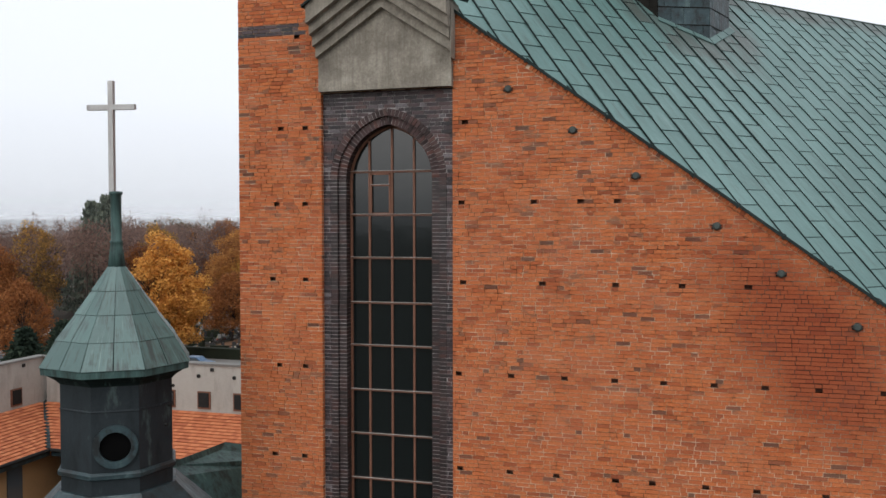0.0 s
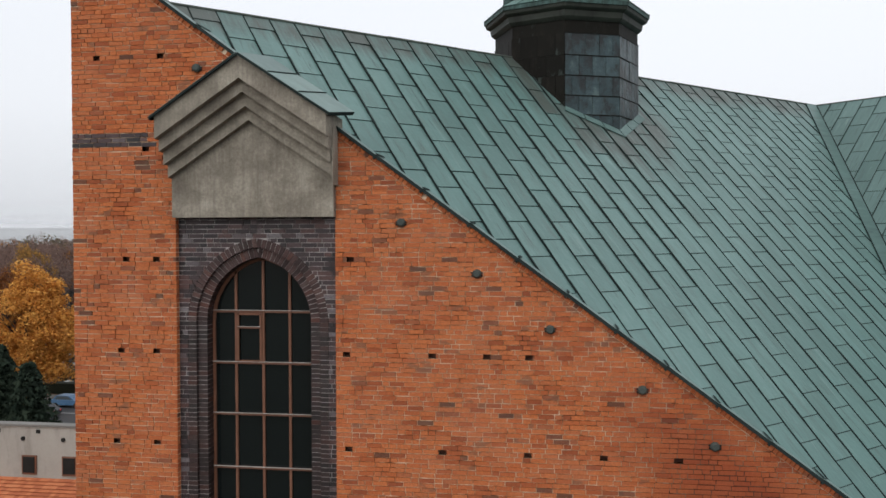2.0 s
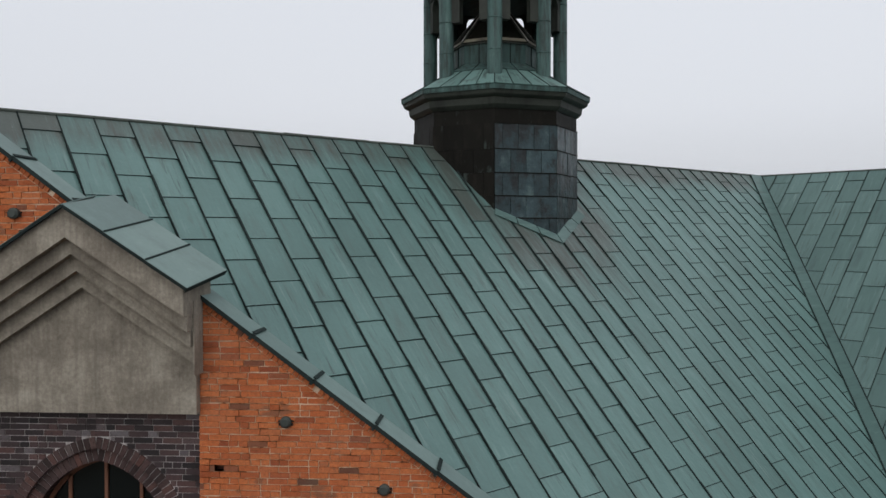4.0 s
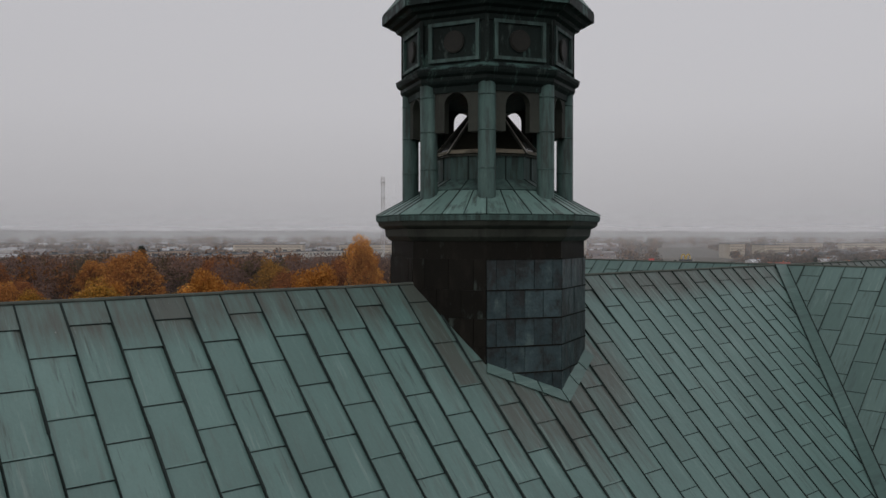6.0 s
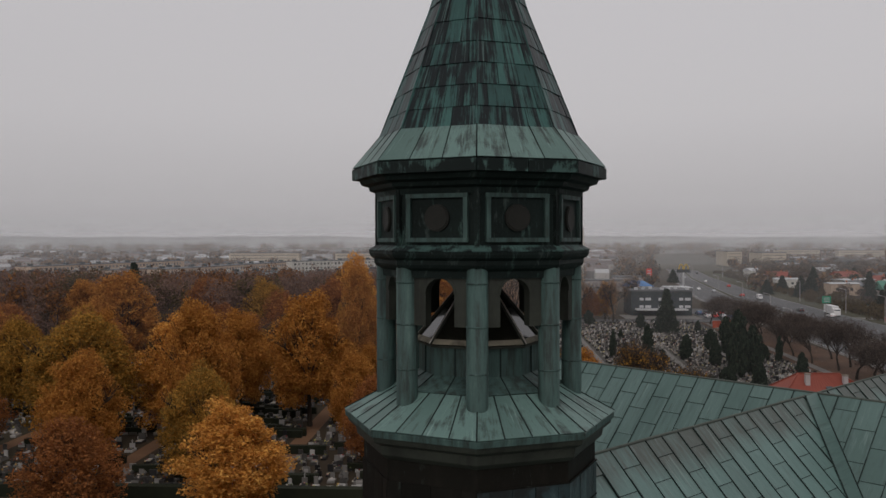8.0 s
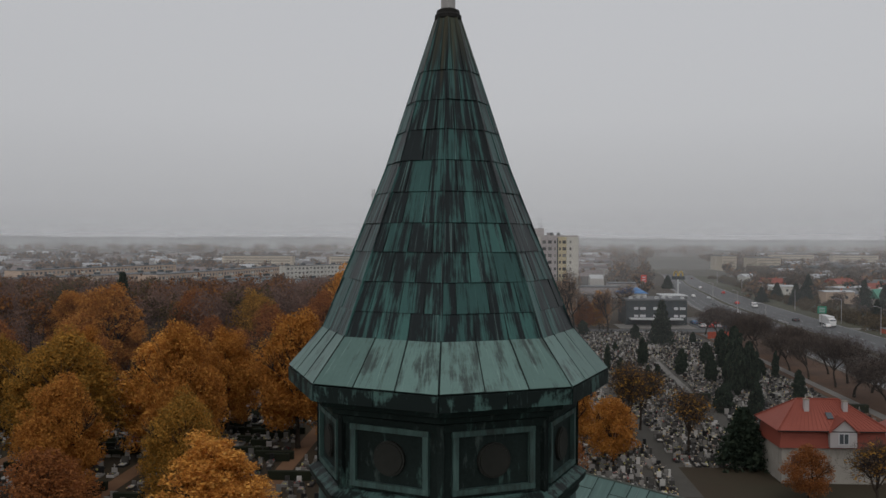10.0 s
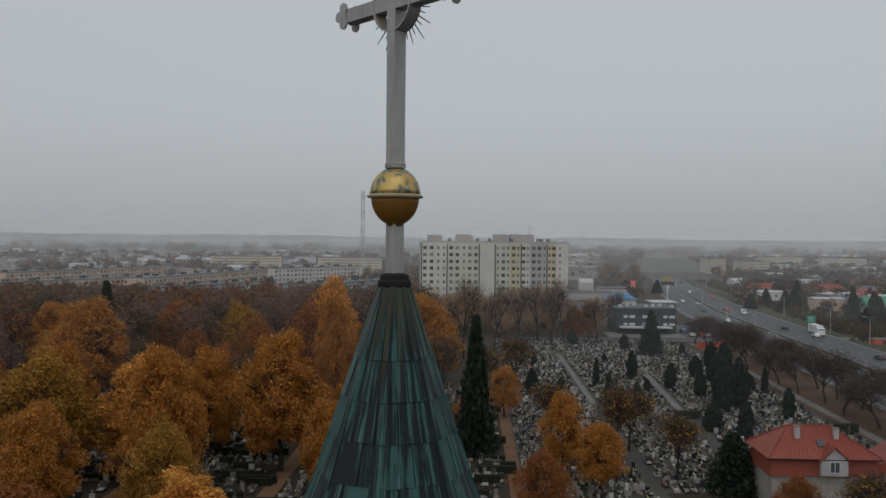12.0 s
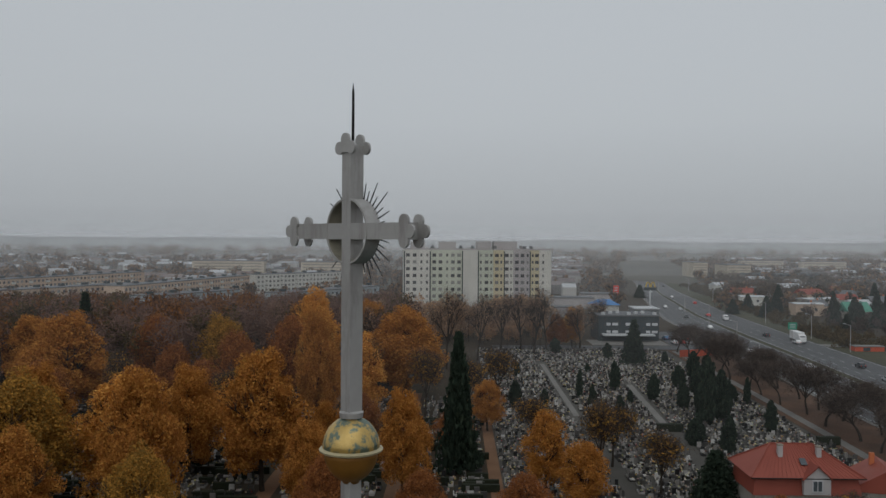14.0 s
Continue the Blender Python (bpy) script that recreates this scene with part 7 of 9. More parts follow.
def planted(made, ob, x, y, sx, sy, sz, turn):
    """Put a tree of a variant at its place: the first time the tree itself, later copies of it."""
    m = Matrix.Translation((x, y, 0)) @ Matrix.Rotation(turn, 4, "Z")
    if ob.name in made:
        return copy_thing(ob, m @ Matrix.Diagonal((sx / ob.scale.x, sy / ob.scale.y, sz / ob.scale.z, 1)))
    made.add(ob.name)
    ob.matrix_basis = m @ Matrix.Diagonal((sx, sy, sz, 1))
    return ob


made = set()
T_ORANGE = broadleaf(11, 18, 14, ORANGE_LEAF, "large autumn tree with a round crown of orange leaves", 34000, 0.24)
T_OLIVE = broadleaf(23, 18, 16, OLIVE_LEAF, "broad autumn tree with orange and olive leaves", 34000, 0.25)
T_GOLD = broadleaf(31, 17, 10, GOLD_LEAF, "golden autumn tree with a dense upright crown", 27000, 0.22, peak=1.25)
T_RUST = broadleaf(47, 13, 11, RUST_LEAF, "rust-brown autumn tree with thinning leaves", 17000, 0.20)
T_SMALL = broadleaf(53, 12, 8, ORANGE_LEAF, "slender orange autumn tree among the graves", 17000, 0.175, peak=1.2)


def oak(ob, nominal, x, y, h, w, turn):
    planted(made, ob, x, y, w / nominal[1], w / nominal[1], h / nominal[0], turn)


O18, L18, G17, R13, S12 = (18, 14), (18, 16), (17, 10), (13, 11), (12, 8)
oak(T_OLIVE, L18, -51.2, 112.7, 18.4, 18.5, 0.3)
oak(T_ORANGE, O18, -32.1, 106.0, 20.4, 12.6, 1.2)
oak(T_ORANGE, O18, -21.0, 124.5, 20.4, 15.8, 2.9)
oak(T_GOLD, G17, -18.8, 77.8, 12.4, 12.4, 0.6)
oak(T_RUST, R13, -36.2, 79.5, 10.8, 12.6, 0.2)
oak(T_ORANGE, O18, -70.3, 168.0, 21.6, 21.0, 4.0)
oak(T_GOLD, G17, -27.0, 205.8, 24.0, 15.5, 2.0)
oak(T_ORANGE, O18, -4.8, 199.8, 20.8, 22.0, 5.1)
oak(T_ORANGE, O18, -0.2, 121.6, 15.5, 9.4, 0.4)
oak(T_SMALL, S12, 20.3, 122.5, 13.0, 8.2, 0.0)
oak(T_SMALL, S12, 24.8, 116.4, 10.0, 8.8, 2.2)
oak(T_SMALL, S12, 13.5, 165.3, 10.2, 8.0, 3.9)
oak(T_RUST, R13, 7.0, 150.0, 7.5, 9.0, 1.0)
oak(T_SMALL, S12, -13.0, 133.0, 12.0, 6.5, 1.6)
oak(T_ORANGE, O18, -19.4, 163.7, 23.5, 10.5, 0.9)
oak(T_OLIVE, L18, -22.0, 180.7, 20.5, 10.0, 1.7)
oak(T_RUST, R13, -48.0, 146.0, 15.0, 14.0, 2.4)
oak(T_OLIVE, L18, -69.0, 128.0, 16.0, 14.0, 3.3)
oak(T_RUST, R13, -62.0, 104.0, 11.0, 11.0, 4.4)
oak(T_RUST, R13, -84.0, 150.0, 17.0, 15.0, 5.0)
oak(T_RUST, R13, -38.0, 176.0, 18.0, 14.0, 0.1)
oak(T_RUST, R13, -10.0, 156.0, 9.0, 9.0, 0.8)
oak(T_RUST, R13, 16.0, 105.0, 8.5, 9.0, 0.8)
oak(T_RUST, R13, 3.0, 108.0, 8.0, 8.0, 2.8)
oak(T_RUST, R13, 46.0, 102.0, 7.0, 7.0, 1.8)
oak(T_GOLD, G17, -58.2, 81.0, 16.4, 12.6, 1.3)
oak(T_RUST, R13, -73.0, 72.0, 11.5, 9.5, 2.0)
oak(T_OLIVE, L18, -113.3, 119.0, 18.4, 14.0, 3.0)
oak(T_RUST, R13, -100.0, 96.0, 15.0, 12.0, 3.5)
oak(T_RUST, R13, -88.0, 118.0, 15.0, 14.0, 0.6)
oak(T_ORANGE, O18, -88.0, 190.0, 19.0, 17.0, 1.4)
oak(T_OLIVE, L18, -47.0, 196.0, 19.0, 16.0, 2.2)
oak(T_ORANGE, O18, -34.0, 132.0, 17.0, 12.0, 0.2)
oak(T_RUST, R13, -64.0, 145.0, 16.0, 13.0, 2.7)
oak(T_RUST, R13, -40.0, 158.0, 14.5, 12.0, 5.3)
oak(T_RUST, R13, -52.0, 178.0, 15.0, 12.0, 3.7)
oak(T_RUST, R13, -10.0, 215.0, 17.0, 13.0, 3.1)
oak(T_ORANGE, O18, -33.0, 226.0, 20.0, 15.0, 3.1)
oak(T_OLIVE, L18, -66.0, 206.0, 18.0, 15.0, 4.1)
oak(T_GOLD, G17, 48.0, 299.0, 13.0, 8.0, 1.0)
oak(T_RUST, R13, 42.0, 294.0, 12.0, 9.0, 0.0)
for x, y, h, w, ob, nom in ((-27, 92, 14, 11, T_OLIVE, L18), (-43, 96, 15, 12, T_ORANGE, O18), (-8, 100, 12, 9, T_RUST, R13),
                            (-12, 112, 13, 9, T_ORANGE, O18), (-40, 118, 17, 13, T_GOLD, G17), (-58, 132, 17, 13, T_ORANGE, O18), (-27, 146, 17, 12, T_OLIVE, L18), (-78, 134, 17, 14, T_ORANGE, O18), (-100, 140, 18, 14, T_OLIVE, L18),
                            (-12, 172, 17, 12, T_GOLD, G17), (-30, 192, 20, 14, T_RUST, R13), (-60, 190, 20, 15, T_RUST, R13), (-105, 175, 20, 16, T_RUST, R13), (-16, 232, 20, 14, T_ORANGE, O18)):
    oak(ob, nom, x, y, h, w, x * 0.37 + y)

B1 = bare_tree(61, 12, 9, "bare dark tree with fine brown twigs")
B2 = bare_tree(67, 22, 11, "tall tree with upright limbs and thin brown leaves", "tall bare trees", PALE_TWIG)
B3 = bare_tree(71, 13, 10, "nearly bare tree with a few last brown leaves", "bare trees of the cemetery", OLIVE_LEAF)
rng = random.Random(12)
for i in range(15):
    planted(made, B1, 82.0 + rng.uniform(-1, 1), 128 + 11.2 * i + rng.uniform(-2, 2), *([rng.uniform(1.05, 1.4)] * 2), rng.uniform(0.75, 1.0), rng.uniform(0, 6))
for i in range(12):
    planted(made, B1, 88.5 + rng.uniform(-1, 1), 140 + 13 * i + rng.uniform(-3, 3), *([rng.uniform(1.0, 1.35)] * 2), rng.uniform(0.7, 0.95), rng.uniform(0, 6))
for x, y, h in ((4.7, 244, 24.4), (32.7, 276, 23.5), (29.0, 286, 21.5), (-16.4, 214, 22.0), (-8, 236, 21), (14, 262, 22), (22, 281, 20), (38, 290, 19), (50, 293, 16), (-24, 246, 22), (62, 330, 16)):
    planted(made, B2, x, y, 1.0, 1.0, h / 22, rng.uniform(0, 6))
for x, y, h in ((16.5, 187, 14), (29.4, 131, 13), (33, 140, 11), (37, 124, 10), (10, 178, 13), (1, 176, 15), (-32, 150, 15), (-56, 160, 16), (-12, 182, 16), (52, 97, 9), (21, 150, 10), (-77, 108, 13), (-45, 128, 14)):
    planted(made, B3, x, y, 1.0, 1.0, h / 13, rng.uniform(0, 6))

T1 = thuja(81, "dark green columnar thuja among the graves")
T2 = thuja(83, "rounded dark thuja among the graves")
for x, y, h, w in ((46.4, 210, 7.4, 3.1), (53.2, 198, 6.2, 3.4), (57.6, 189, 5.7, 3.3), (57.7, 172, 14.0, 5.4), (73.3, 193.7, 6.4, 1.9), (68.4, 166, 6.3, 2.8), (54.9, 149, 6.6, 3.2), (36.3, 199.7, 7.0, 1.9)):
    planted(made, T1, x, y, w, w, h, rng.uniform(0, 6))
for x, y, h, w in ((63.4, 215, 5.7, 4.0), (71.0, 229, 7.6, 4.3), (70.6, 197, 4.3, 3.9), (51.0, 155.8, 4.9, 4.2), (37.3, 187.6, 5.5, 2.1), (39.5, 167.4, 6.7, 2.5), (47.1, 194.8, 3.1, 1.8), (20.5, 189, 5.9, 3.5), (27.3, 192, 3.6, 2.3)):
    planted(made, T2, x, y, w, w, h, rng.uniform(0, 6))
for x, y, h, w in ((61, 181, 9, 4.4), (62, 176, 10.5, 4.6), (66, 186, 6, 3.0), (55, 268, 5, 3.5), (40, 280, 5, 4), (70, 256, 4, 2.4), (64.5, 204, 6, 3.2), (24, 232, 4, 2), (44, 238, 3, 1.8)):
    planted(made, T2, x, y, w, w, h, rng.uniform(0, 6))
S1 = spruce(91, "tall dark spruce beside the graves")
S3 = spruce(95, "tall conifer with an open crown in haze-greyed green", 16, 9, 0.2, GREY_GREEN)
S2 = spruce(93, "dark green conifer with dense branches", 18, 12, 0.5)
for ob, x, y, h, w in ((S1, 7.7, 135.2, 23.0, 7.4), (S1, 60.3, 254.5, 14.0, 8.5), (S2, 43.2, 118.0, 8.6, 9.0), (S3, -105.5, 130.6, 25.6, 13.5), (S3, -111.0, 133.0, 24.5, 13.0), (S2, -46.6, 58.5, 10.8, 8.4), (S2, -43.2, 58.0, 9.2, 7.0),
                       (S2, -50.5, 58.5, 9.4, 8.6), (S2, -55.0, 58.0, 8.8, 8.6), (S2, -60.5, 58.5, 7.8, 8.0), (S1, -92, 226, 23, 9), (S2, 196, 405, 12, 9), (S2, 184, 400, 14, 8), (S2, 172, 372, 9, 7), (S2, 160, 420, 11, 8), (S1, 205, 392, 15, 8), (S2, 176, 450, 11, 9), (S2, 8.5, 140, 7, 8), (S2, 168, 352, 8, 6), (S1, 178, 360, 11, 6), (S2, 190, 372, 9, 7), (S1, 214, 420, 14, 8), (S2, 222, 436, 11, 8), (S1, 230, 405, 13, 7), (S2, 150, 440, 8, 8), (S2, 168, 470, 9, 8), (S1, 196, 500, 13, 8), (S2, 236, 540, 11, 9), (S1, 252, 500, 14, 8), (S2, 262, 470, 10, 8), (S2, 128, 560, 9, 9)):
    planted(made, ob, x, y, w, w, h, rng.uniform(0, 6))


OLIVE_TWIG = foliage("olive_brown_crowns", ((0.25, (0.04, 0.032, 0.018)), (0.5, (0.085, 0.062, 0.03)), (0.8, (0.15, 0.10, 0.042))), 0.04)


# woods and far trees, too many to count
def woods(name, spots, leaf, per, size, seed, label, thin=1.0, long=1.3, low=0.45):
    rg = np.random.default_rng(seed)
    stems = Shape()
    cs, rs, ns = [], [], []
    for x, y, h, w in spots:
        stems.tube((x, y, -0.2), (x, y, h * 0.6), h * 0.016, h * 0.006, 4, False)
        for _ in range(6):
            cs.append((x + w * 0.22 * rg.normal(), y + w * 0.22 * rg.normal(), h * (low + (0.85 - low) * rg.random())))
            rr = w * (0.2 + 0.12 * rg.random())
            rs.append((rr, rr, rr * 1.25))
            ns.append(per)
    v, f = cards(cs, rs, ns, size, rg, 0.35, long, 0.4 if thin < 0.5 else 0.0, thin)
    tagged(part(name, Shape().add(v, f), leaf), label, "wood", kind="stuff")
    tagged(part(name + "_stems", stems, BARK), "dark trunks of the wood", "wood", kind="stuff")


rng = random.Random(21)
brown, rust, olive, near_wood = [], [], [], []
for _ in range(860):
    y = rng.uniform(185, 400)
    x = rng.uniform(-0.62 * y - 30, -0.035 * y + 2)
    if y < 215 and x > -50:
        continue
    spot = (x, y, min(22.0, 35.6 - 0.0545 * y) * rng.uniform(0.74, 1.0), rng.uniform(7, 12))
    kind_ = noise.noise((x * 0.02, y * 0.02, 3.0)) + rng.uniform(-0.35, 0.35)
    (rust if kind_ > 0.22 else (olive if kind_ < -0.2 else brown)).append(spot)
for _ in range(150):
    y = rng.uniform(95, 185)
    near_wood.append((rng.uniform(-190, -86), y, rng.uniform(16, 22.5), rng.uniform(8, 12)))
pale = []
for _ in range(110):
    y = rng.uniform(296, 346)
    x = rng.uniform(-30, 52)
    if not 0.104 * y < x - 7 < 0.132 * y:
        pale.append((x, y, rng.uniform(9, 18), rng.uniform(5, 8)))
verge, bushes, gardens = [], [], []
for _ in range(190):
    y = rng.uniform(330, 640)
    verge.append((rng.uniform(0.20 * y + 95, 0.50 * y + 60), y, rng.uniform(3.0, 7.5), rng.uniform(4, 8)))
for _ in range(260):
    y = 300 + 420 * rng.random() ** 1.3
    edge = 139.0 + (y - 300) * 0.105 + max(0.0, y - 460) * 0.03
    bushes.append((edge + 5 + abs(rng.gauss(0, 14)), y, rng.uniform(1.2, 3.6), rng.uniform(2.5, 6)))
for _ in range(170):
    y = rng.uniform(350, 720)
    gardens.append((rng.uniform(0.22 * y + 100, 0.52 * y + 60), y, rng.uniform(5.0, 11.0), rng.uniform(3.5, 6.5)))
woods("near_wood", near_wood, BROWN_TWIG, 170, 0.62, 15, "brown leafless wood with fine twigs", 0.24, 1.5)
woods("light_wood", pale, PALE_TWIG, 120, 0.85, 16, "tall light-brown nearly bare trees by the tower block", 0.3, 1.7, 0.22)
woods("roadside_bushes", bushes, OLIVE_TWIG, 60, 0.5, 10, "low brown and olive bushes beside the road", 0.7, 1.4, 0.2)
woods("garden_trees", gardens, DARK_GREEN, 70, 0.7, 11, "dark conifers and hedges among the houses", 0.5, 1.5, 0.2)
woods("verge_trees", verge, GREY_TWIG, 60, 0.7, 9, "small dark trees and bushes among the houses", 0.35, 1.5)
woods("brown_wood", brown, BROWN_TWIG, 84, 1.1, 5, "dense brown leafless wood", 0.2, 1.6)
woods("olive_wood", olive, OLIVE_TWIG, 70, 0.75, 8, "dark olive-brown crowns of the wood", 0.6, 1.4)
woods("rust_wood", rust, FAR_RUST, 60, 0.7, 6, "rust and orange crowns of the wood")
far = []
for _ in range(700):
    y = rng.uniform(430, 1500)
    x = rng.uniform(-0.62 * y, 0.58 * y)
    if 0.19 * y + 8 < x < 0.22 * y + 52:
        continue
    far.append((x, y, rng.uniform(6, 11), rng.uniform(9, 18)))
mid_far = []
for _ in range(760):
    y = 540 + 900 * rng.random() ** 1.4
    (mid_far if y < 900 else far).append((rng.uniform(0.255 * y + 45, 0.58 * y), y, rng.uniform(5, 12), rng.uniform(9, 18)))
for _ in range(420):
    y = rng.uniform(1500, 3200)
    far.append((rng.uniform(-0.62 * y, 0.58 * y), y, rng.uniform(8, 15), rng.uniform(24, 50)))
woods("town_trees", mid_far, TOWN_TREE, 46, 0.85, 13, "grey-brown trees and hedges between the houses", 0.6, 1.5)
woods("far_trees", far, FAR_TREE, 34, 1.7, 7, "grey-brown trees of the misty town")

# ---- buildings near and far ----
def oriented(ob, p, q):
    """Put a building, made along +x from its front left corner with its front towards -y, so that the front runs from p to q."""
    ob.matrix_basis = Matrix.Translation((p[0], p[1], 0)) @ Matrix.Rotation(math.atan2(q[1] - p[1], q[0] - p[0]), 4, "Z")
    return ob


def window_mesh(w, h, glass=DARK_GLASS):
    return Shape().box((0, 0.02, 0), (w, 0.06, h)).mesh("window", glass)


# pane greys lifted from black, putting haze into the colour
MISTY_PANE = surface("curtained_window_panes", ((0.2, (0.05, 0.05, 0.055)), (0.5, (0.10, 0.10, 0.105)), (0.8, (0.24, 0.235, 0.225))), 3, 0.5, 0.3, vary=0.8, bump=0, spec=0.5)


def tower_block():
    """Eleven storeys in five staggered sections with lift houses on the roof."""
    L, D, Hh = 62.0, 12.0, 33.0
    ob = thing("tower_block", "long pale eleven-storey panel block with yellow and grey bays", "apartment block")
    secs = ((0, 11, PANEL_WHITE), (11, 24.5, PANEL_GREEN), (24.5, 31, PANEL_WHITE), (31, 37.5, PANEL_GREEN), (37.5, 42, PANEL_YELLOW), (42, 46, PANEL_WHITE), (46, 53, PANEL_GREY), (53, 57, PANEL_YELLOW), (57, 62, PANEL_WHITE))
    for i, (a, b, m) in enumerate(secs):
        front = 0.0 if i % 2 == 0 else 0.35
        part("wall", Shape().box(((a + b) / 2, front + D / 2, Hh / 2), (b - a - 0.02, D, Hh)), m, ob)
        part("parapet", Shape().box(((a + b) / 2, front + 0.15, Hh + 0.3), (b - a - 0.02, 0.3, 0.6)), PANEL_GREY, ob)
    part("end_wall", Shape().box((L + 0.06, D / 2, Hh / 2), (0.1, D - 0.3, Hh - 0.2)), PANEL_WHITE, ob)
    for a, b, hh in ((3, 9, 3.2), (15, 22, 3.4), (31, 37, 3.6), (38, 48, 3.6), (50, 52, 1.8)):
        part("lift_house", Shape().box(((a + b) / 2, 6, Hh + hh / 2), (b - a, 5, hh)), PANEL_GREY, ob)
    for x in (12, 24, 29, 38.5, 51, 54):
        part("chimney", Shape().box((x, 3, Hh + 0.9), (1.2, 1.2, 1.8)), ROOF_GREY, ob)
    for x in (40.5, 46, 47):
        part("aerial", Shape().tube((x, 5, Hh + 3), (x, 5, Hh + 8), 0.08, 0.05, 5), BLACK_IRON, ob)
    big, small = window_mesh(1.5, 1.35, MISTY_PANE), window_mesh(0.8, 1.2, MISTY_PANE)
    cols = [(1.6, 0), (4.4, 0), (7.2, 1), (9.6, 1), (12.6, 0), (15.2, 0), (18.0, 1), (20.4, 0), (23.0, 0), (32.2, 1), (34.6, 0), (36.6, 1), (38.9, 0), (40.8, 1), (43.2, 0), (45.0, 1), (47.4, 0), (49.8, 0), (52.0, 1), (54.2, 1), (56.0, 0), (58.6, 1)]
    for x, kind in cols:
        sec = next(i for i, (a, b, m) in enumerate(secs) if a <= x <= b)
        front = 0.0 if sec % 2 == 0 else 0.35
        for f in range(11):
            wn_ = new("window", small if kind else big)
            adopt(wn_, ob)
            wn_.matrix_basis = Matrix.Translation((x, front - 0.01, 1.9 + 2.85 * f + 0.4))
    for x in (0.2, 10.9, 24.4, 31.1, 42.1, 53.1):
        part("stair_strip", Shape().box((x, -0.03, Hh / 2), (0.45, 0.12, Hh - 1)), DARK_CLAD, ob)
    return ob


oriented(tower_block(), (-14.5, 352.0), (41.2, 358.0))


def flats(L, H, wall, label, storeys=5, step=3.1):
    ob = thing("flats", label, "apartment block", "long low blocks of flats")
    part("wall", Shape().box((L / 2, 5.5, H / 2), (L, 11, H)), wall, ob)
    part("roof", Shape().box((L / 2, 5.5, H + 0.15), (L + 0.4, 11.4, 0.3)), ROOF_GREY, ob)
    n = int(L / 13)
    for i in range(n + 1):
        part("roof_hatch", Shape().box((6 + i * 13, 6.5, H + 0.85), (2.2, 2.0, 1.1)), DARK_CLAD, ob)
    me = window_mesh(1.6, 1.3, MISTY_PANE)
    loggia = Shape().box((0, -0.35, 0), (2.6, 0.7, 1.0)).mesh("balcony", PANEL_WHITE)
    for i in range(int(L / step)):
        for f in range(storeys):
            if i % 4 == 2:
                b = new("balcony", loggia)
                adopt(b, ob)
                b.matrix_basis = Matrix.Translation((step * (i + 0.5), 0, 1.3 + 2.75 * f))
            w = new("window", me)
            adopt(w, ob)
            w.matrix_basis = Matrix.Translation((step * (i + 0.5), -0.01, 1.9 + 2.75 * f))
    return ob


for (p, q), wall, lab in ((((-192.0, 330.0), (-150.0, 420.0)), FLAT_BEIGE, "long beige five-storey block of flats behind the wood"), (((-147.0, 392.0), (-120.0, 520.0)), FLAT_BEIGE, "very long beige five-storey block of flats"),
                          (((-110.0, 324.0), (-88.0, 372.0)), FLAT_BLUE, "pale blue-grey five-storey block of flats"), (((-118.0, 530.0), (-70.0, 590.0)), PANEL_WHITE, "white five-storey block of flats"),
                          (((-63.0, 348.0), (-30.0, 410.0)), FLAT_BLUE, "blue-grey five-storey block of flats"), (((-236.0, 432.0), (-200.0, 560.0)), FLAT_BEIGE, "distant beige block of flats")):
    L = math.hypot(q[0] - p[0], q[1] - p[1])
    oriented(flats(L, 14.6, wall, lab), p, q)
# wall and window tones drawn together: haze put into both colours
FAR_FLAT = surface("weathered_beige_panel", ((0.3, (0.40, 0.35, 0.28)), (0.7, (0.52, 0.46, 0.37))), 1.0, 0.05, 0.9)
FAR_BAND = surface("brown_window_band", ((0.3, (0.25, 0.22, 0.19)), (0.7, (0.32, 0.29, 0.25))), 1.0, 0.05, 0.8)
for p, L, dp in (((255, 890), 15, 44), ((262, 800), 22, 40), ((345, 1010), 50, 12), ((403, 975), 50, 12), ((490, 960), 60, 12), ((-250, 820), 70, 12), ((-140, 800), 60, 12)):
    far_flats = thing("flats", "pale block of flats in the mist", "apartment block", "distant blocks of flats")
    hh = 15.5
    part("wall", Shape().box((L / 2, dp / 2, hh / 2), (L, dp, hh)), FAR_FLAT, far_flats)
    part("roof", Shape().box((L / 2, dp / 2, hh + 0.3), (L + 0.6, dp + 0.6, 0.6)), ROOF_GREY, far_flats)
    for i in range(5):
        part("window_row", Shape().box((L / 2, -0.04, 2.0 + 2.8 * i), (L * 0.94, 0.1, 1.1)), FAR_BAND, far_flats)
    far_flats.location = (p[0], p[1], 0)
hall = thing("market_hall", "long low grey hall with a saw-tooth roof", "hall")
part("wall", Shape().box((35, 12, 3.0), (70, 24, 6)), ROOF_GREY, hall)
for i in range(10):
    part("roof_bay", Shape().prism([(7 * i, 7), (7 * i + 7, 7), (7 * i + 3.5, 9.4)], 0, 24), DARK_CLAD, hall)
hall.location = (266, 762, 0)


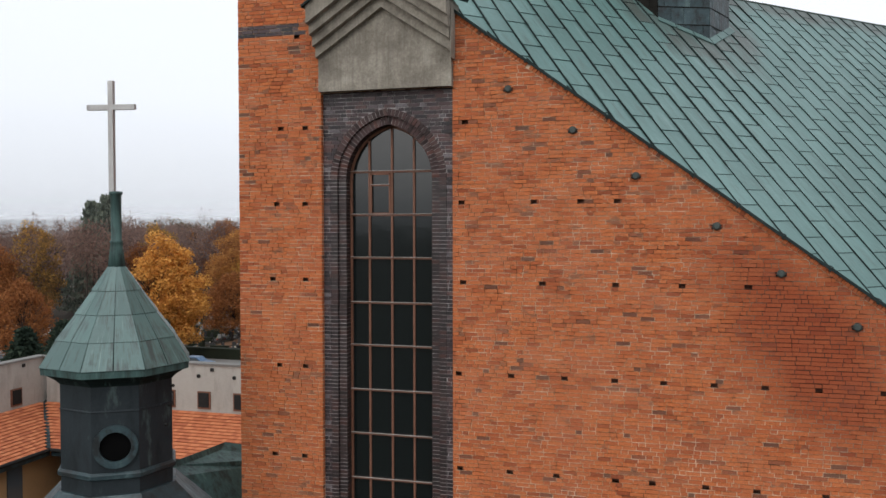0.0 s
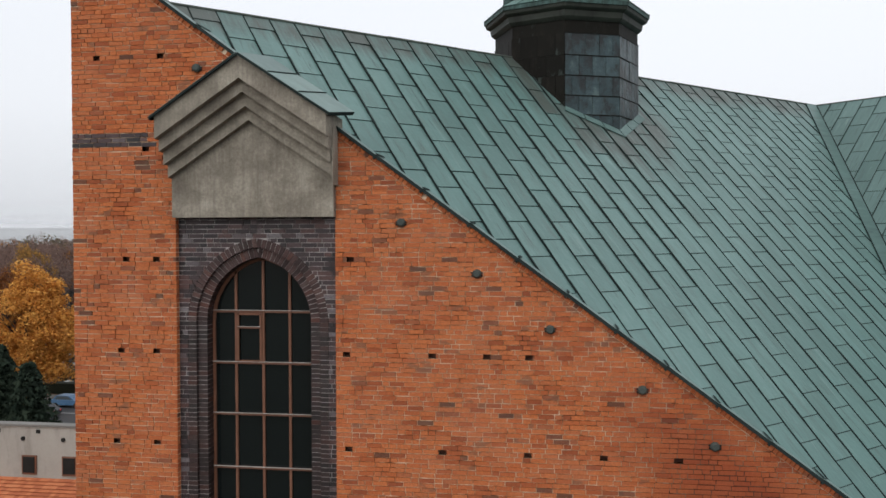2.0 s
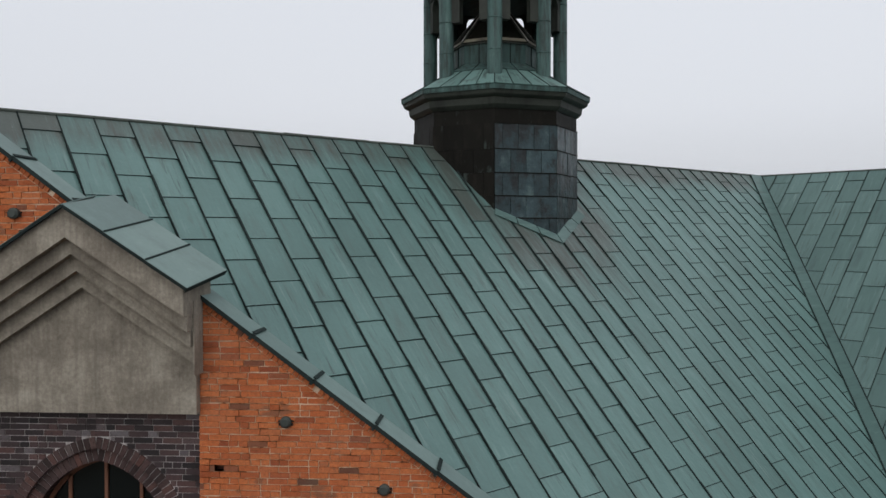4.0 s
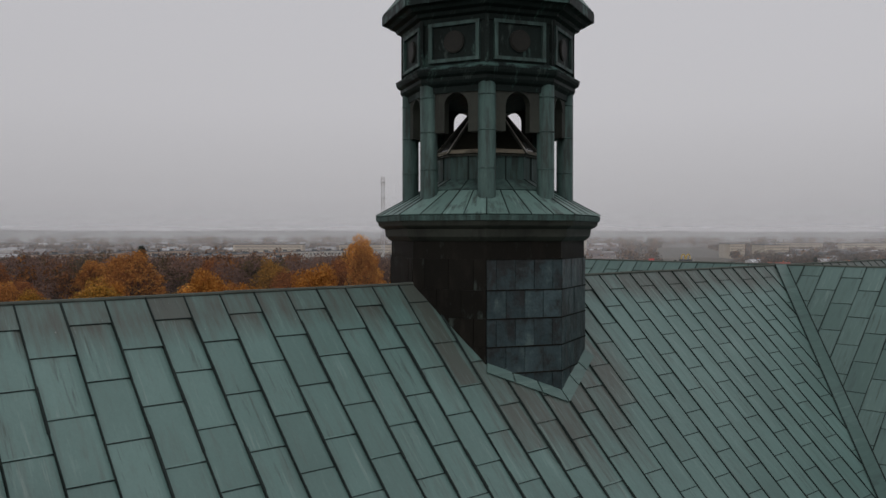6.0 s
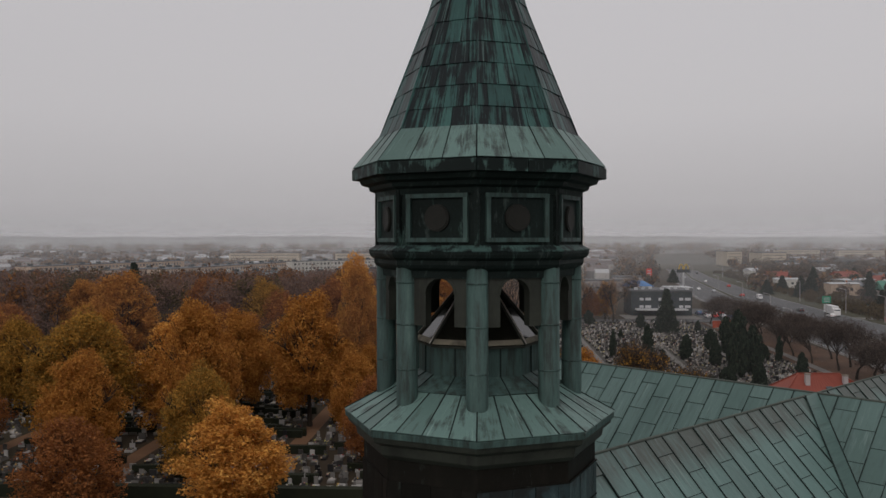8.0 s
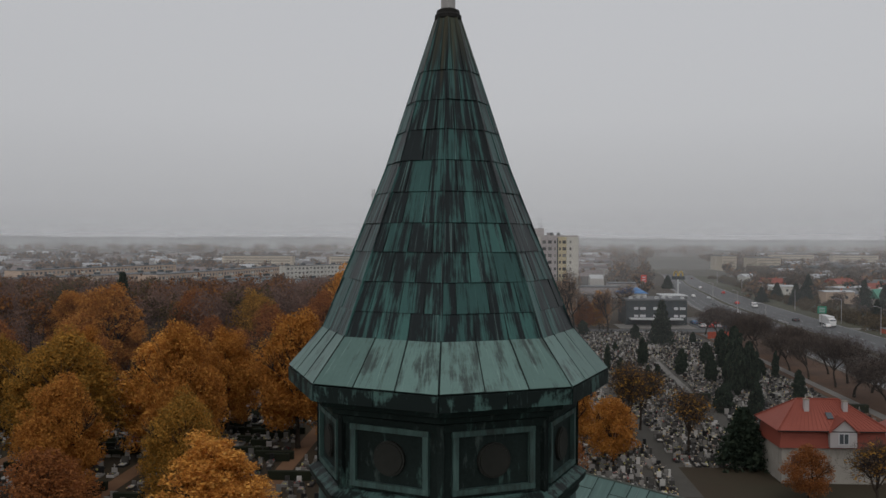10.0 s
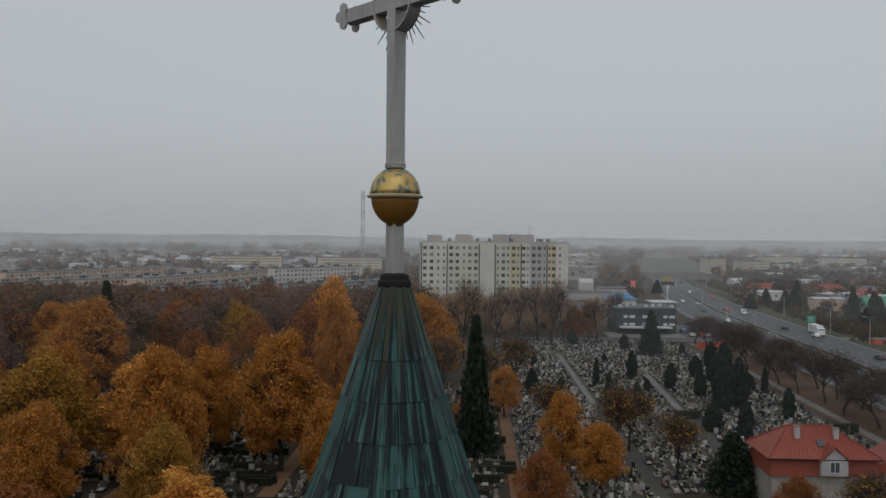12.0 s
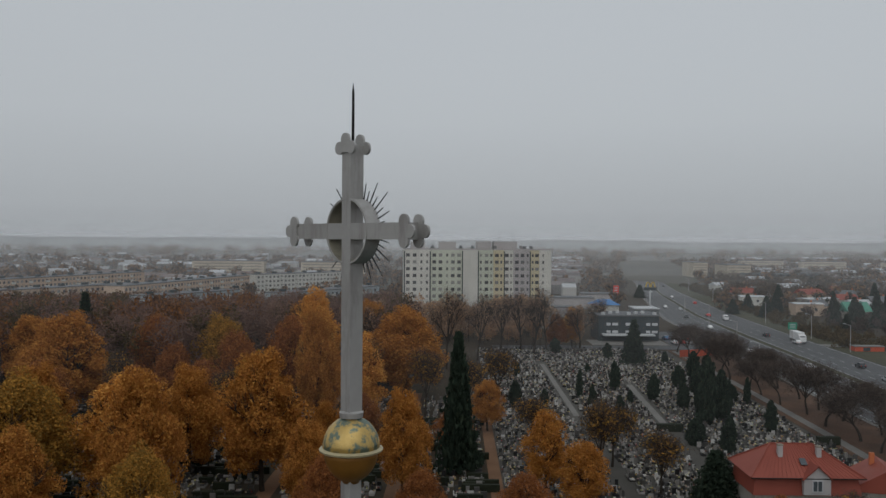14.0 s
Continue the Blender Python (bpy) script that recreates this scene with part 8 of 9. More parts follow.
def house(w, d, eave, ridge, wall, roof, label, hipped=False):
    ob = thing("house", label, "house", "houses across the road")
    part("wall", Shape().box((0, 0, eave / 2), (w, d, eave)), wall, ob)
    e = 0.5
    i = d * 0.45 if hipped else 0.0
    pts = [(-w / 2 - e, -d / 2 - e, eave), (w / 2 + e, -d / 2 - e, eave), (w / 2 + e, d / 2 + e, eave), (-w / 2 - e, d / 2 + e, eave), (-w / 2 + i - (0 if hipped else e), 0, ridge), (w / 2 - i + (0 if hipped else e), 0, ridge)]
    part("roof", Shape().add(pts, [(0, 1, 5, 4), (2, 3, 4, 5), (1, 2, 5), (3, 0, 4), (3, 2, 1, 0)]), roof, ob)
    for x in (-w * 0.28, w * 0.22):
        part("window", Shape().box((x, -d / 2 - 0.02, eave * 0.55), (1.3, 0.08, 1.3)), DARK_GLASS, ob)
    part("chimney", Shape().box((w * 0.2, d * 0.1, ridge), (0.6, 0.6, 1.8)), SIDE, ob)
    return ob


rng = random.Random(33)
walls = (PANEL_WHITE, PLASTER, FLAT_BEIGE, PANEL_GREY)
GREEN_ROOF = surface("green_sheet_roof", ((0.3, (0.06, 0.22, 0.16)), (0.7, (0.09, 0.28, 0.2))), 2, 0.2, 0.5)
WHITE_ROOF = surface("pale_flat_roof", ((0.3, (0.40, 0.41, 0.42)), (0.7, (0.52, 0.53, 0.54))), 2, 0.2, 0.7)
for x, y, w, d, e, r, roof in ((201, 416, 12, 10, 4, 8.5, GREEN_ROOF), (186, 436, 14, 10, 6, 6.6, WHITE_ROOF), (205, 470, 22, 12, 6.5, 7.0, WHITE_ROOF), (222, 520, 16, 11, 6, 9, RED_TILE), (240, 470, 12, 10, 5, 8, ROOF_GREY), (182, 505, 13, 10, 5, 5.8, WHITE_ROOF),
                               (258, 560, 14, 10, 5, 9, RED_TILE), (210, 590, 14, 11, 6, 6.6, WHITE_ROOF), (270, 640, 18, 12, 6, 6.8, WHITE_ROOF), (300, 560, 14, 12, 6, 9, ROOF_GREY), (232, 640, 12, 10, 5, 8, RED_TILE), (330, 640, 16, 12, 6, 9, WHITE_ROOF), (196, 448, 10, 9, 4, 7, ROOF_GREY), (214, 440, 11, 9, 5, 8, WHITE_ROOF), (228, 486, 12, 10, 5, 8, RED_TILE), (246, 520, 14, 10, 5, 8.5, ROOF_GREY), (190, 545, 13, 10, 5, 8, RED_TILE), (236, 590, 15, 11, 6, 9, WHITE_ROOF), (285, 600, 13, 10, 5, 8, RED_TILE), (205, 640, 12, 10, 5, 7, WHITE_ROOF), (312, 600, 15, 11, 5, 8, ROOF_GREY)):
    ob = house(w, d, e, r, rng.choice(walls), roof, "pale house with a " + {"green_sheet_roof": "green sheet", "pale_flat_roof": "low white", "red_metal_tile": "red tiled", "grey_felt_roof": "grey"}[roof.name] + " roof across the road")
    ob.matrix_basis = pose(x, y, 0, 0, 0, rng.uniform(-25, 25))
far_houses = Shape()
far_roofs = Shape()
for _ in range(620):
    y = rng.uniform(560, 1700)
    x = rng.choice((rng.uniform(-0.6 * y, -0.16 * y), rng.uniform(0.02 * y, 0.15 * y), rng.uniform(0.3 * y + 40, 0.58 * y)))
    w, d, h = rng.uniform(9, 26), rng.uniform(8, 12), rng.uniform(4, 8)
    far_houses.box((x, y, h / 2), (w, d, h))
    far_roofs.add([(x - w / 2, y - d / 2, h), (x + w / 2, y - d / 2, h), (x + w / 2, y + d / 2, h), (x - w / 2, y + d / 2, h), (x - w / 2, y, h + 2.5), (x + w / 2, y, h + 2.5)], [(0, 1, 5, 4), (2, 3, 4, 5), (1, 2, 5), (3, 0, 4)])
# pale wall and roof greys carry part of the haze in their colour
FAR_WALL = surface("far_house_walls", ((0.1, (0.16, 0.16, 0.16)), (0.5, (0.28, 0.27, 0.26)), (0.9, (0.48, 0.47, 0.45))), 1, 0.02, 0.9, vary=0.85, bump=0)
FAR_ROOF = surface("far_house_roofs", ((0.1, (0.10, 0.10, 0.105)), (0.4, (0.17, 0.13, 0.12)), (0.6, (0.20, 0.2, 0.2)), (0.9, (0.42, 0.43, 0.44))), 1, 0.02, 0.8, vary=0.9, bump=0)
tagged(part("far_houses", far_houses, FAR_WALL), "small pale houses of the misty town", "houses", kind="stuff")
tagged(part("far_house_roofs", far_roofs, FAR_ROOF), "grey and red roofs of the misty town", "roofs", kind="stuff")

# low dark building with white bands, and what stands round it
shop = thing("low_building", "low dark-grey clad building with window bands and white canopies", "building")
part("wall", Shape().box((71.5, 326, 4.6), (22.5, 18, 9.2)), DARK_CLAD, shop)
part("roof_edge", Shape().box((71.5, 326, 9.35), (23, 18.5, 0.5)), ROOF_GREY, shop)
for z, h in ((3.4, 0.9), (6.2, 1.0)):
    for i in range(9):
        part("window", Shape().box((61.6 + 2.45 * i, 316.97, z), (1.5 if i % 2 else 2.1, 0.1, h)), WHITE_ROOF if i % 3 else DARK_GLASS, shop)
part("canopy", Shape().box((71, 314.8, 2.5), (19, 4.2, 0.5)), WHITE_ROOF, shop)
for i in range(7):
    part("roof_unit", Shape().box((62.5 + 3.2 * i, 320 + (i % 3) * 3, 10.0), (1.2, 1.2, 0.9)), WHITE_ROOF, shop)
wash = thing("grey_shed", "pale grey shed with a flat roof", "shed")
part("wall", Shape().box((95, 398, 3), (11, 14, 6)), ROOF_GREY, wash)
part("door", Shape().box((95, 390.96, 2.2), (7, 0.1, 3.6)), DARK_CLAD, wash)
part("roof", Shape().box((95, 398, 6.2), (11.6, 14.6, 0.4)), WHITE_ROOF, wash)
blue = thing("blue_roof_pavilion", "pavilion with a blue hipped roof", "pavilion")
part("wall", Shape().box((83, 436, 2.4), (13, 12, 4.8)), PANEL_WHITE, blue)
part("roof", Shape().add([(75.5, 429, 4.8), (90.5, 429, 4.8), (90.5, 443, 4.8), (75.5, 443, 4.8), (80, 436, 7.4), (86, 436, 7.4)], [(0, 1, 5, 4), (2, 3, 4, 5), (1, 2, 5), (3, 0, 4), (3, 2, 1, 0)]), BLUE, blue)
part("slide_roof", Shape().box((72, 428, 3.5), (7, 6, 0.5), Matrix.Rotation(0.4, 3, "Y")), WHITE_ROOF, blue)
for x, y, w, d, h in ((70, 470, 24, 14, 6), (88, 490, 18, 14, 7), (60, 420, 10, 9, 4.5)):
    b = thing("shed", "plain grey commercial shed", "shed", "grey sheds by the road")
    part("wall", Shape().box((x, y, h / 2), (w, d, h)), PANEL_GREY, b)
    part("roof", Shape().box((x, y, h + 0.2), (w + 0.6, d + 0.6, 0.4)), ROOF_GREY, b)
red = thing("red_sign_pylon", "tall red sign pylon by the road", "sign")
part("pole", Shape().box((98.5, 486, 3), (0.6, 0.6, 6)), PANEL_GREY, red)
part("face", Shape().box((98.5, 485.8, 8.6), (3.0, 0.7, 6.4)), RED, red)
for i in range(4):
    part("lettering", Shape().box((98.5, 485.4, 6.4 + 1.4 * i), (1.9, 0.06, 0.6)), WHITE_ROOF, red)


arch_sign = thing("arched_sign", "tall pole sign with two yellow arches over a dark board", "sign")
part("pole", Shape().tube((113.4, 466, 0), (113.4, 466, 10.6), 0.5, 0.45, 10), WHITE_ROOF, arch_sign)
part("board", Shape().box((113.4, 466, 11.2), (7.0, 0.8, 1.8)), DARK_CLAD, arch_sign)
for sx in (-1.35, 1.35):
    s = Shape()
    for k in range(10):
        a0, a1 = math.pi * k / 10, math.pi * (k + 1) / 10
        pts = [(113.4 + sx + u * math.cos(a), 12.1 + v * math.sin(a)) for u, v, a in ((0.85, 2.4, a0), (1.4, 3.0, a0), (1.4, 3.0, a1), (0.85, 2.4, a1))]
        s.prism(pts, 465.3, 465.9)
    s = weld(s)
    part("yellow_arch", s, YELLOW, arch_sign)
gs = thing("road_sign", "green direction sign over the road verge", "sign")
part("post", Shape().tube((131.6, 316, 0), (131.6, 316, 5.0), 0.12, 0.12, 8), PANEL_GREY, gs)
part("board", Shape().box((131.6, 315.8, 6.2), (3.2, 0.15, 2.6)), GREEN_SIGN, gs)
for i in range(3):
    part("lettering", Shape().box((131.6, 315.7, 5.5 + 0.65 * i), (2.2, 0.04, 0.22)), WHITE_ROOF, gs)
fence = thing("orange_fence", "orange board fence at the cemetery corner", "fence")
for i in range(8):
    part("panel", Shape().box((79.8 + 1.5 * i, 274 + 0.6 * i, 1.1), (1.45, 0.15, 2.2), Matrix.Rotation(0.38, 3, "Z")), ORANGE_WALL, fence)
fence2 = thing("orange_kiosk", "low orange and dark kiosk beside the slip road", "kiosk")
part("wall", Shape().box((148.5, 294, 0.8), (10, 4, 1.6)), ORANGE_WALL, fence2)
part("roof", Shape().box((148.5, 294, 1.7), (10.4, 4.4, 0.2)), PAVING, fence2)
part("opening", Shape().box((147.5, 291.97, 0.75), (2.4, 0.1, 1.2)), DARK_CLAD, fence2)


def lamp_post():
    ob = thing("street_lamp", "slender grey street lamp with a curved arm", "street lamp", "street lamps along the road")
    part("pole", Shape().tube((0, 0, 0), (0, 0, 9), 0.13, 0.08, 6), PANEL_GREY, ob)
    part("arm", Shape().tube((0, 0, 9), (-1.8, 0, 9.6), 0.07, 0.05, 5), PANEL_GREY, ob)
    part("head", Shape().box((-2.1, 0, 9.6), (0.9, 0.3, 0.16)), WHITE_ROOF, ob)
    return ob


lp = lamp_post()
lp.location = (144.5, 330, 0)
for i, (x, y) in enumerate(((141, 290), (150.5, 395), (157, 460), (164, 520), (120, 380), (128, 450), (106, 300), (182, 640), (150, 600), (91, 236))):
    copy_thing(lp, pose(x, y, 0))

mast = thing("radio_mast", "tall red and white lattice radio mast in the mist", "mast")
MX, MY = 7.16 - 0.131 * 700, 700.0
for i in range(9):
    z0, z1 = 8.2 * i, 8.2 * (i + 1)
    s = Shape()
    for sx, sy in ((-1, -1), (1, -1), (1, 1), (-1, 1)):
        s.tube((MX + sx * 1.1, MY + sy * 1.1, z0), (MX + sx * 1.1, MY + sy * 1.1, z1), 0.22, 0.22, 4)
    for k in range(3):
        za, zb = z0 + 2.73 * k, z0 + 2.73 * (k + 1)
        s.tube((MX - 1.1, MY - 1.1, za), (MX + 1.1, MY - 1.1, zb), 0.14, 0.14, 4)
        s.tube((MX + 1.1, MY - 1.1, za), (MX - 1.1, MY - 1.1, zb), 0.14, 0.14, 4)
    part("lattice", s, WHITE_ROOF if i % 2 else PANEL_GREY, mast)
for z in (40, 56, 69):
    part("platform", Shape().box((MX, MY, z), (4.2, 3.2, 0.9)), WHITE_ROOF, mast)

# ---- house with the red roof beside the cemetery ----
villa = thing("red_roof_house", "house with a red hipped mansard roof, dormer and two chimneys", "house")
VX0, VX1, VY0, VY1, VE, VR = 44.9, 59.4, 109.2, 118.6, 7.0, 10.3
part("wall", Shape().box(((VX0 + VX1) / 2, (VY0 + VY1) / 2, 2.4), (VX1 - VX0 - 1.6, VY1 - VY0 - 1.6, 4.8)), PLASTER, villa)
base = [(VX0 + 0.35, VY0 + 0.35, 4.7), (VX1 - 0.35, VY0 + 0.35, 4.7), (VX1 - 0.35, VY1 - 0.35, 4.7), (VX0 + 0.35, VY1 - 0.35, 4.7)]
top = [(VX0 + 0.75, VY0 + 0.75, VE), (VX1 - 0.75, VY0 + 0.75, VE), (VX1 - 0.75, VY1 - 0.75, VE), (VX0 + 0.75, VY1 - 0.75, VE)]
part("mansard", Shape().add(base + top, [(0, 1, 5, 4), (1, 2, 6, 5), (2, 3, 7, 6), (3, 0, 4, 7), (3, 2, 1, 0)]), RED_TILE, villa)
ym = (VY0 + VY1) / 2
eave = [(VX0, VY0, VE), (VX1, VY0, VE), (VX1, VY1, VE), (VX0, VY1, VE), (VX0 + 4.0, ym, VR), (VX1 - 5.0, ym, VR)]
hip_roof = part("hip_roof", Shape().add(eave, [(0, 1, 5, 4), (1, 2, 5), (2, 3, 4, 5), (3, 0, 4), (3, 2, 1, 0)]), RED_TILE, villa)
for i in range(24):
    t = (i + 0.5) / 24
    a, b = Vector(eave[0]).lerp(Vector(eave[1]), t), Vector(eave[4]).lerp(Vector(eave[5]), t)
    tilebar = Shape().tube(a + Vector((0, 0, 0.03)), b + Vector((0, 0, 0.03)), 0.035, 0.03, 4)
    part("tile_roll", tilebar, RED_TILE, hip_roof)
for i, j in ((4, 5), (0, 4), (1, 5), (3, 4), (2, 5)):
    part("hip_tiles", Shape().tube(Vector(eave[i]) + Vector((0, 0, 0.06)), Vector(eave[j]) + Vector((0, 0, 0.06)), 0.1, 0.1, 6), RED_TILE, hip_roof)
part("gutter", Shape().tube((VX0, VY0 - 0.05, VE - 0.04), (VX1, VY0 - 0.05, VE - 0.04), 0.09, 0.09, 6), BLACK_IRON, villa)
dx = 53.2
dormer = part("dormer", Shape().prism([(dx - 1.7, 4.9), (dx + 1.7, 4.9), (dx + 1.7, 7.0), (dx, 8.5), (dx - 1.7, 7.0)], VY0 - 0.1, VY0 + 4.0), PANEL_GREY, villa, "grey gabled dormer")
for sg in (-1, 1):
    part("dormer_roof", Shape().slab([(dx + sg * 2.0, VY0 - 0.4, 6.85), (dx, VY0 - 0.4, 8.65), (dx, VY0 + 4.2, 8.65), (dx + sg * 2.0, VY0 + 4.2, 6.85)][::-sg], 0.12), RED_TILE, dormer)
part("dormer_frame", Shape().box((dx, VY0 - 0.14, 6.05), (1.35, 0.1, 1.5)), WHITE_ROOF, dormer)
for sg in (-1, 1):
    part("dormer_pane", Shape().box((dx + sg * 0.3, VY0 - 0.2, 6.05), (0.48, 0.04, 1.25)), DARK_GLASS, dormer)
for x, z in ((49.6, 10.4), (54.6, 10.2)):
    ch = part("chimney", Shape().box((x, ym - 1.6, z - 0.9), (0.6, 0.6, 2.0)), PANEL_GREY, villa)
    part("chimney_cap", Shape().box((x, ym - 1.6, z + 0.15), (0.74, 0.74, 0.12)), CONCRETE, ch)
part("skylight", Shape().box((52.2, VY0 + 2.0, VE + 1.62), (0.8, 1.1, 0.1), Matrix.Rotation(0.61, 3, "X")), DARK_GLASS, villa)
for x in (47.5, 50.0, 56.5):
    fr_ = part("window_frame", Shape().box((x, VY0 + 0.78, 3.0), (1.5, 0.12, 1.7)), WHITE_ROOF, villa)
    part("pane", Shape().box((x, VY0 + 0.70, 3.0), (1.2, 0.06, 1.4)), DARK_GLASS, fr_)
cottage = house(7.5, 9.0, 5.0, 8.0, PLASTER, RED_TILE, "small house with a red-brown roof beside the footway")
cottage.matrix_basis = pose(63.4, 113.5, 0, 0, 0, 75)

# ---- courtyard wing seen past the gable ----
wing = thing("courtyard_wing", "cream rendered wing with small windows and an orange tiled lean-to roof", "building")
part("upper_wall", Shape().box((-19.0, 33.25, 4.7), (33.0, 0.5, 9.4)), PLASTER, wing)
part("flat_roof", Shape().box((-22.0, 36.3, 3.6), (38.0, 5.4, 7.2)), PAVING, wing)
part("coping", Shape().box((-19.0, 33.25, 9.46), (33.3, 0.7, 0.12)), PAVING, wing)
part("side_wall", Shape().box((-36.05, 17.2, 4.7), (0.5, 32.6, 9.4)), PLASTER, wing)
part("side_flat_roof", Shape().box((-38.9, 17.2, 3.58), (5.1, 32.6, 7.16)), PAVING, wing)
part("side_coping", Shape().box((-36.05, 17.1, 9.463), (0.7, 32.3, 0.12)), PAVING, wing)
part("lower_wall", Shape().box((-17.0, 31.4, 2.3), (29.0, 3.2, 4.6)), PLASTER, wing, "ochre lower wall")
part("side_lower_wall", Shape().box((-34.3, 14.5, 2.3), (3.0, 34.0, 4.6)), PLASTER, wing)
part("tile_bed", Shape().slab([(-35.8, 33.0, 6.25), (-31.9, 29.0, 4.25), (-2.5, 29.0, 4.25), (-2.5, 33.0, 6.25)], 0.15), TILE, wing)
part("side_tile_bed", Shape().slab([(-35.8, 33.0, 6.25), (-35.8, 1.0, 6.25), (-31.9, 1.0, 4.25), (-31.9, 29.0, 4.25)], 0.15), TILE, wing)
tiles = Shape()
for j in range(15):
    t0, t1 = j / 15, (j + 1) / 15
    y0, y1, z0, z1 = 29.0 + 4 * t0, 29.0 + 4 * t1, 4.3 + 2.0 * t0, 4.3 + 2.0 * t1
    x = -35.8 + 3.9 * (1 - t0) + 0.1
    while x < -3:
        tiles.slab([(x, y0 - 0.05, z0 + 0.045), (x + 0.29, y0 - 0.05, z0 + 0.045), (x + 0.29, y1, z1 + 0.0), (x, y1, z1 + 0.0)], 0.02)
        x += 0.30
    x0, x1 = -31.9 - 3.9 * t0, -31.9 - 3.9 * t1
    y = 1.2
    while y < 29.0 + 4 * t0 - 0.2:
        tiles.slab([(x0 + 0.05, y, z0 + 0.045), (x0 + 0.05, y + 0.29, z0 + 0.045), (x1, y + 0.29, z1), (x1, y, z1)], 0.02)
        y += 0.30
tagged(part("roof_tiles", tiles, TILE, wing), kind="stuff")
part("valley", Shape().slab([(-36.0, 33.2, 6.37), (-35.6, 33.2, 6.37), (-31.7, 28.9, 4.37), (-32.1, 28.9, 4.37)][::-1], 0.03), LEAD, wing)
part("gutter", Shape().tube((-31.8, 28.85, 4.25), (-2.5, 28.85, 4.25), 0.12, 0.12, 8), BLACK_IRON, wing)
part("side_gutter", Shape().tube((-31.75, 1.0, 4.25), (-31.75, 28.9, 4.25), 0.12, 0.12, 8), BLACK_IRON, wing)
part("eave_board", Shape().box((-17, 29.3, 4.0), (29.4, 0.7, 0.3)), LEAD, wing)
part("side_eave_board", Shape().box((-32.2, 15, 4.0), (0.7, 28, 0.3)), LEAD, wing)
# brown frames and black panes paint the dark of recessed reveals
for i in range(9):
    x = -33.6 + 2.62 * i
    wf = part("window_frame", Shape().box((x, 32.97, 7.08), (0.95, 0.1, 1.15)), WOOD, wing)
    part("pane", Shape().box((x, 32.9, 7.10), (0.75, 0.06, 0.95)), BLACK_IRON, wf)
    part("round_vent", Shape().tube((x - 0.4, 33.0, 8.65), (x - 0.4, 32.93, 8.65), 0.13, 0.13, 10), BLACK_IRON, wing)
    part("scupper", Shape().box((x + 0.6, 32.98, 9.1), (0.24, 0.08, 0.22)), BLACK_IRON, wing)
    y = 30.5 - 2.7 * i
    sf = part("side_window_frame", Shape().box((-35.77, y, 7.08), (0.1, 0.95, 1.15)), WOOD, wing)
    part("pane", Shape().box((-35.7, y, 7.10), (0.06, 0.75, 0.95)), BLACK_IRON, sf)
    part("scupper", Shape().box((-35.78, y + 0.7, 9.1), (0.08, 0.24, 0.22)), BLACK_IRON, wing)
for i in range(10):
    part("lower_opening", Shape().box((-30.0 + 2.9 * i, 29.76, 2.4), (1.2, 0.1, 2.2)), DARK_GLASS, wing)
    part("side_lower_opening", Shape().box((-32.76, 27.0 - 2.6 * i, 2.4), (0.1, 1.2, 2.2)), DARK_GLASS, wing)
OCHRE_WALL = surface("ochre_render", ((0.3, (0.34, 0.20, 0.09)), (0.7, (0.44, 0.27, 0.13))), 6, 0.5, 0.9)
for o in wing.children:
    if "lower_wall" in o.name:
        o.data.materials[0] = OCHRE_WALL
wing.location.z = -0.18

porch = thing("porch_roof", "dark weathered copper porch roof below the lantern", "roof", kind="structure", at=(-3.4, -1.9, 11.0))
part("slope", Shape().slab([(-9.0, -8.0, 9.2), (-1.9, -8.0, 9.2), (-1.9, -1.9, 13.1), (-3.4, -1.9, 13.3)], 0.1), COLUMN, porch)
part("slope_east", Shape().slab([(-1.9, -6.0, 10.2), (-1.9, 4.0, 12.5), (-3.4, 2.0, 13.2), (-3.4, -1.9, 13.4)], 0.1), COLUMN, porch)
part("slope_back", Shape().slab([(-1.88, 3.0, 12.7), (-1.88, 14.0, 9.0), (-10.0, 14.0, 9.0), (-3.4, 0.0, 13.2)], 0.1), COLUMN, porch)
part("slope_west", Shape().slab([(-9.0, -8.0, 9.2), (-3.4, -1.9, 13.3), (-3.4, 0.0, 13.2), (-10.0, 14.0, 9.0)], 0.1), COLUMN, porch)
part("porch_wall", Shape().box((-5.6, 2.0, 4.6), (7.0, 18.0, 9.2)), SIDE, porch)

# ---- vehicles ----
CAR_PAINTS = [surface(n_, ((0.3, c), (0.7, c2)), 2, 0.3, 0.3) for n_, c, c2 in (("white_car_paint", (0.6, 0.6, 0.6), (0.7, 0.7, 0.7)), ("silver_car_paint", (0.3, 0.31, 0.32), (0.4, 0.41, 0.42)),
                                                                              ("dark_car_paint", (0.03, 0.032, 0.036), (0.05, 0.052, 0.056)), ("red_car_paint", (0.4, 0.03, 0.03), (0.5, 0.05, 0.04)), ("blue_car_paint", (0.05, 0.11, 0.2), (0.08, 0.16, 0.27)))]
TYRE = surface("tyre_rubber", ((0.3, (0.012, 0.012, 0.012)), (0.7, (0.025, 0.025, 0.025))), 4, 1, 0.9)


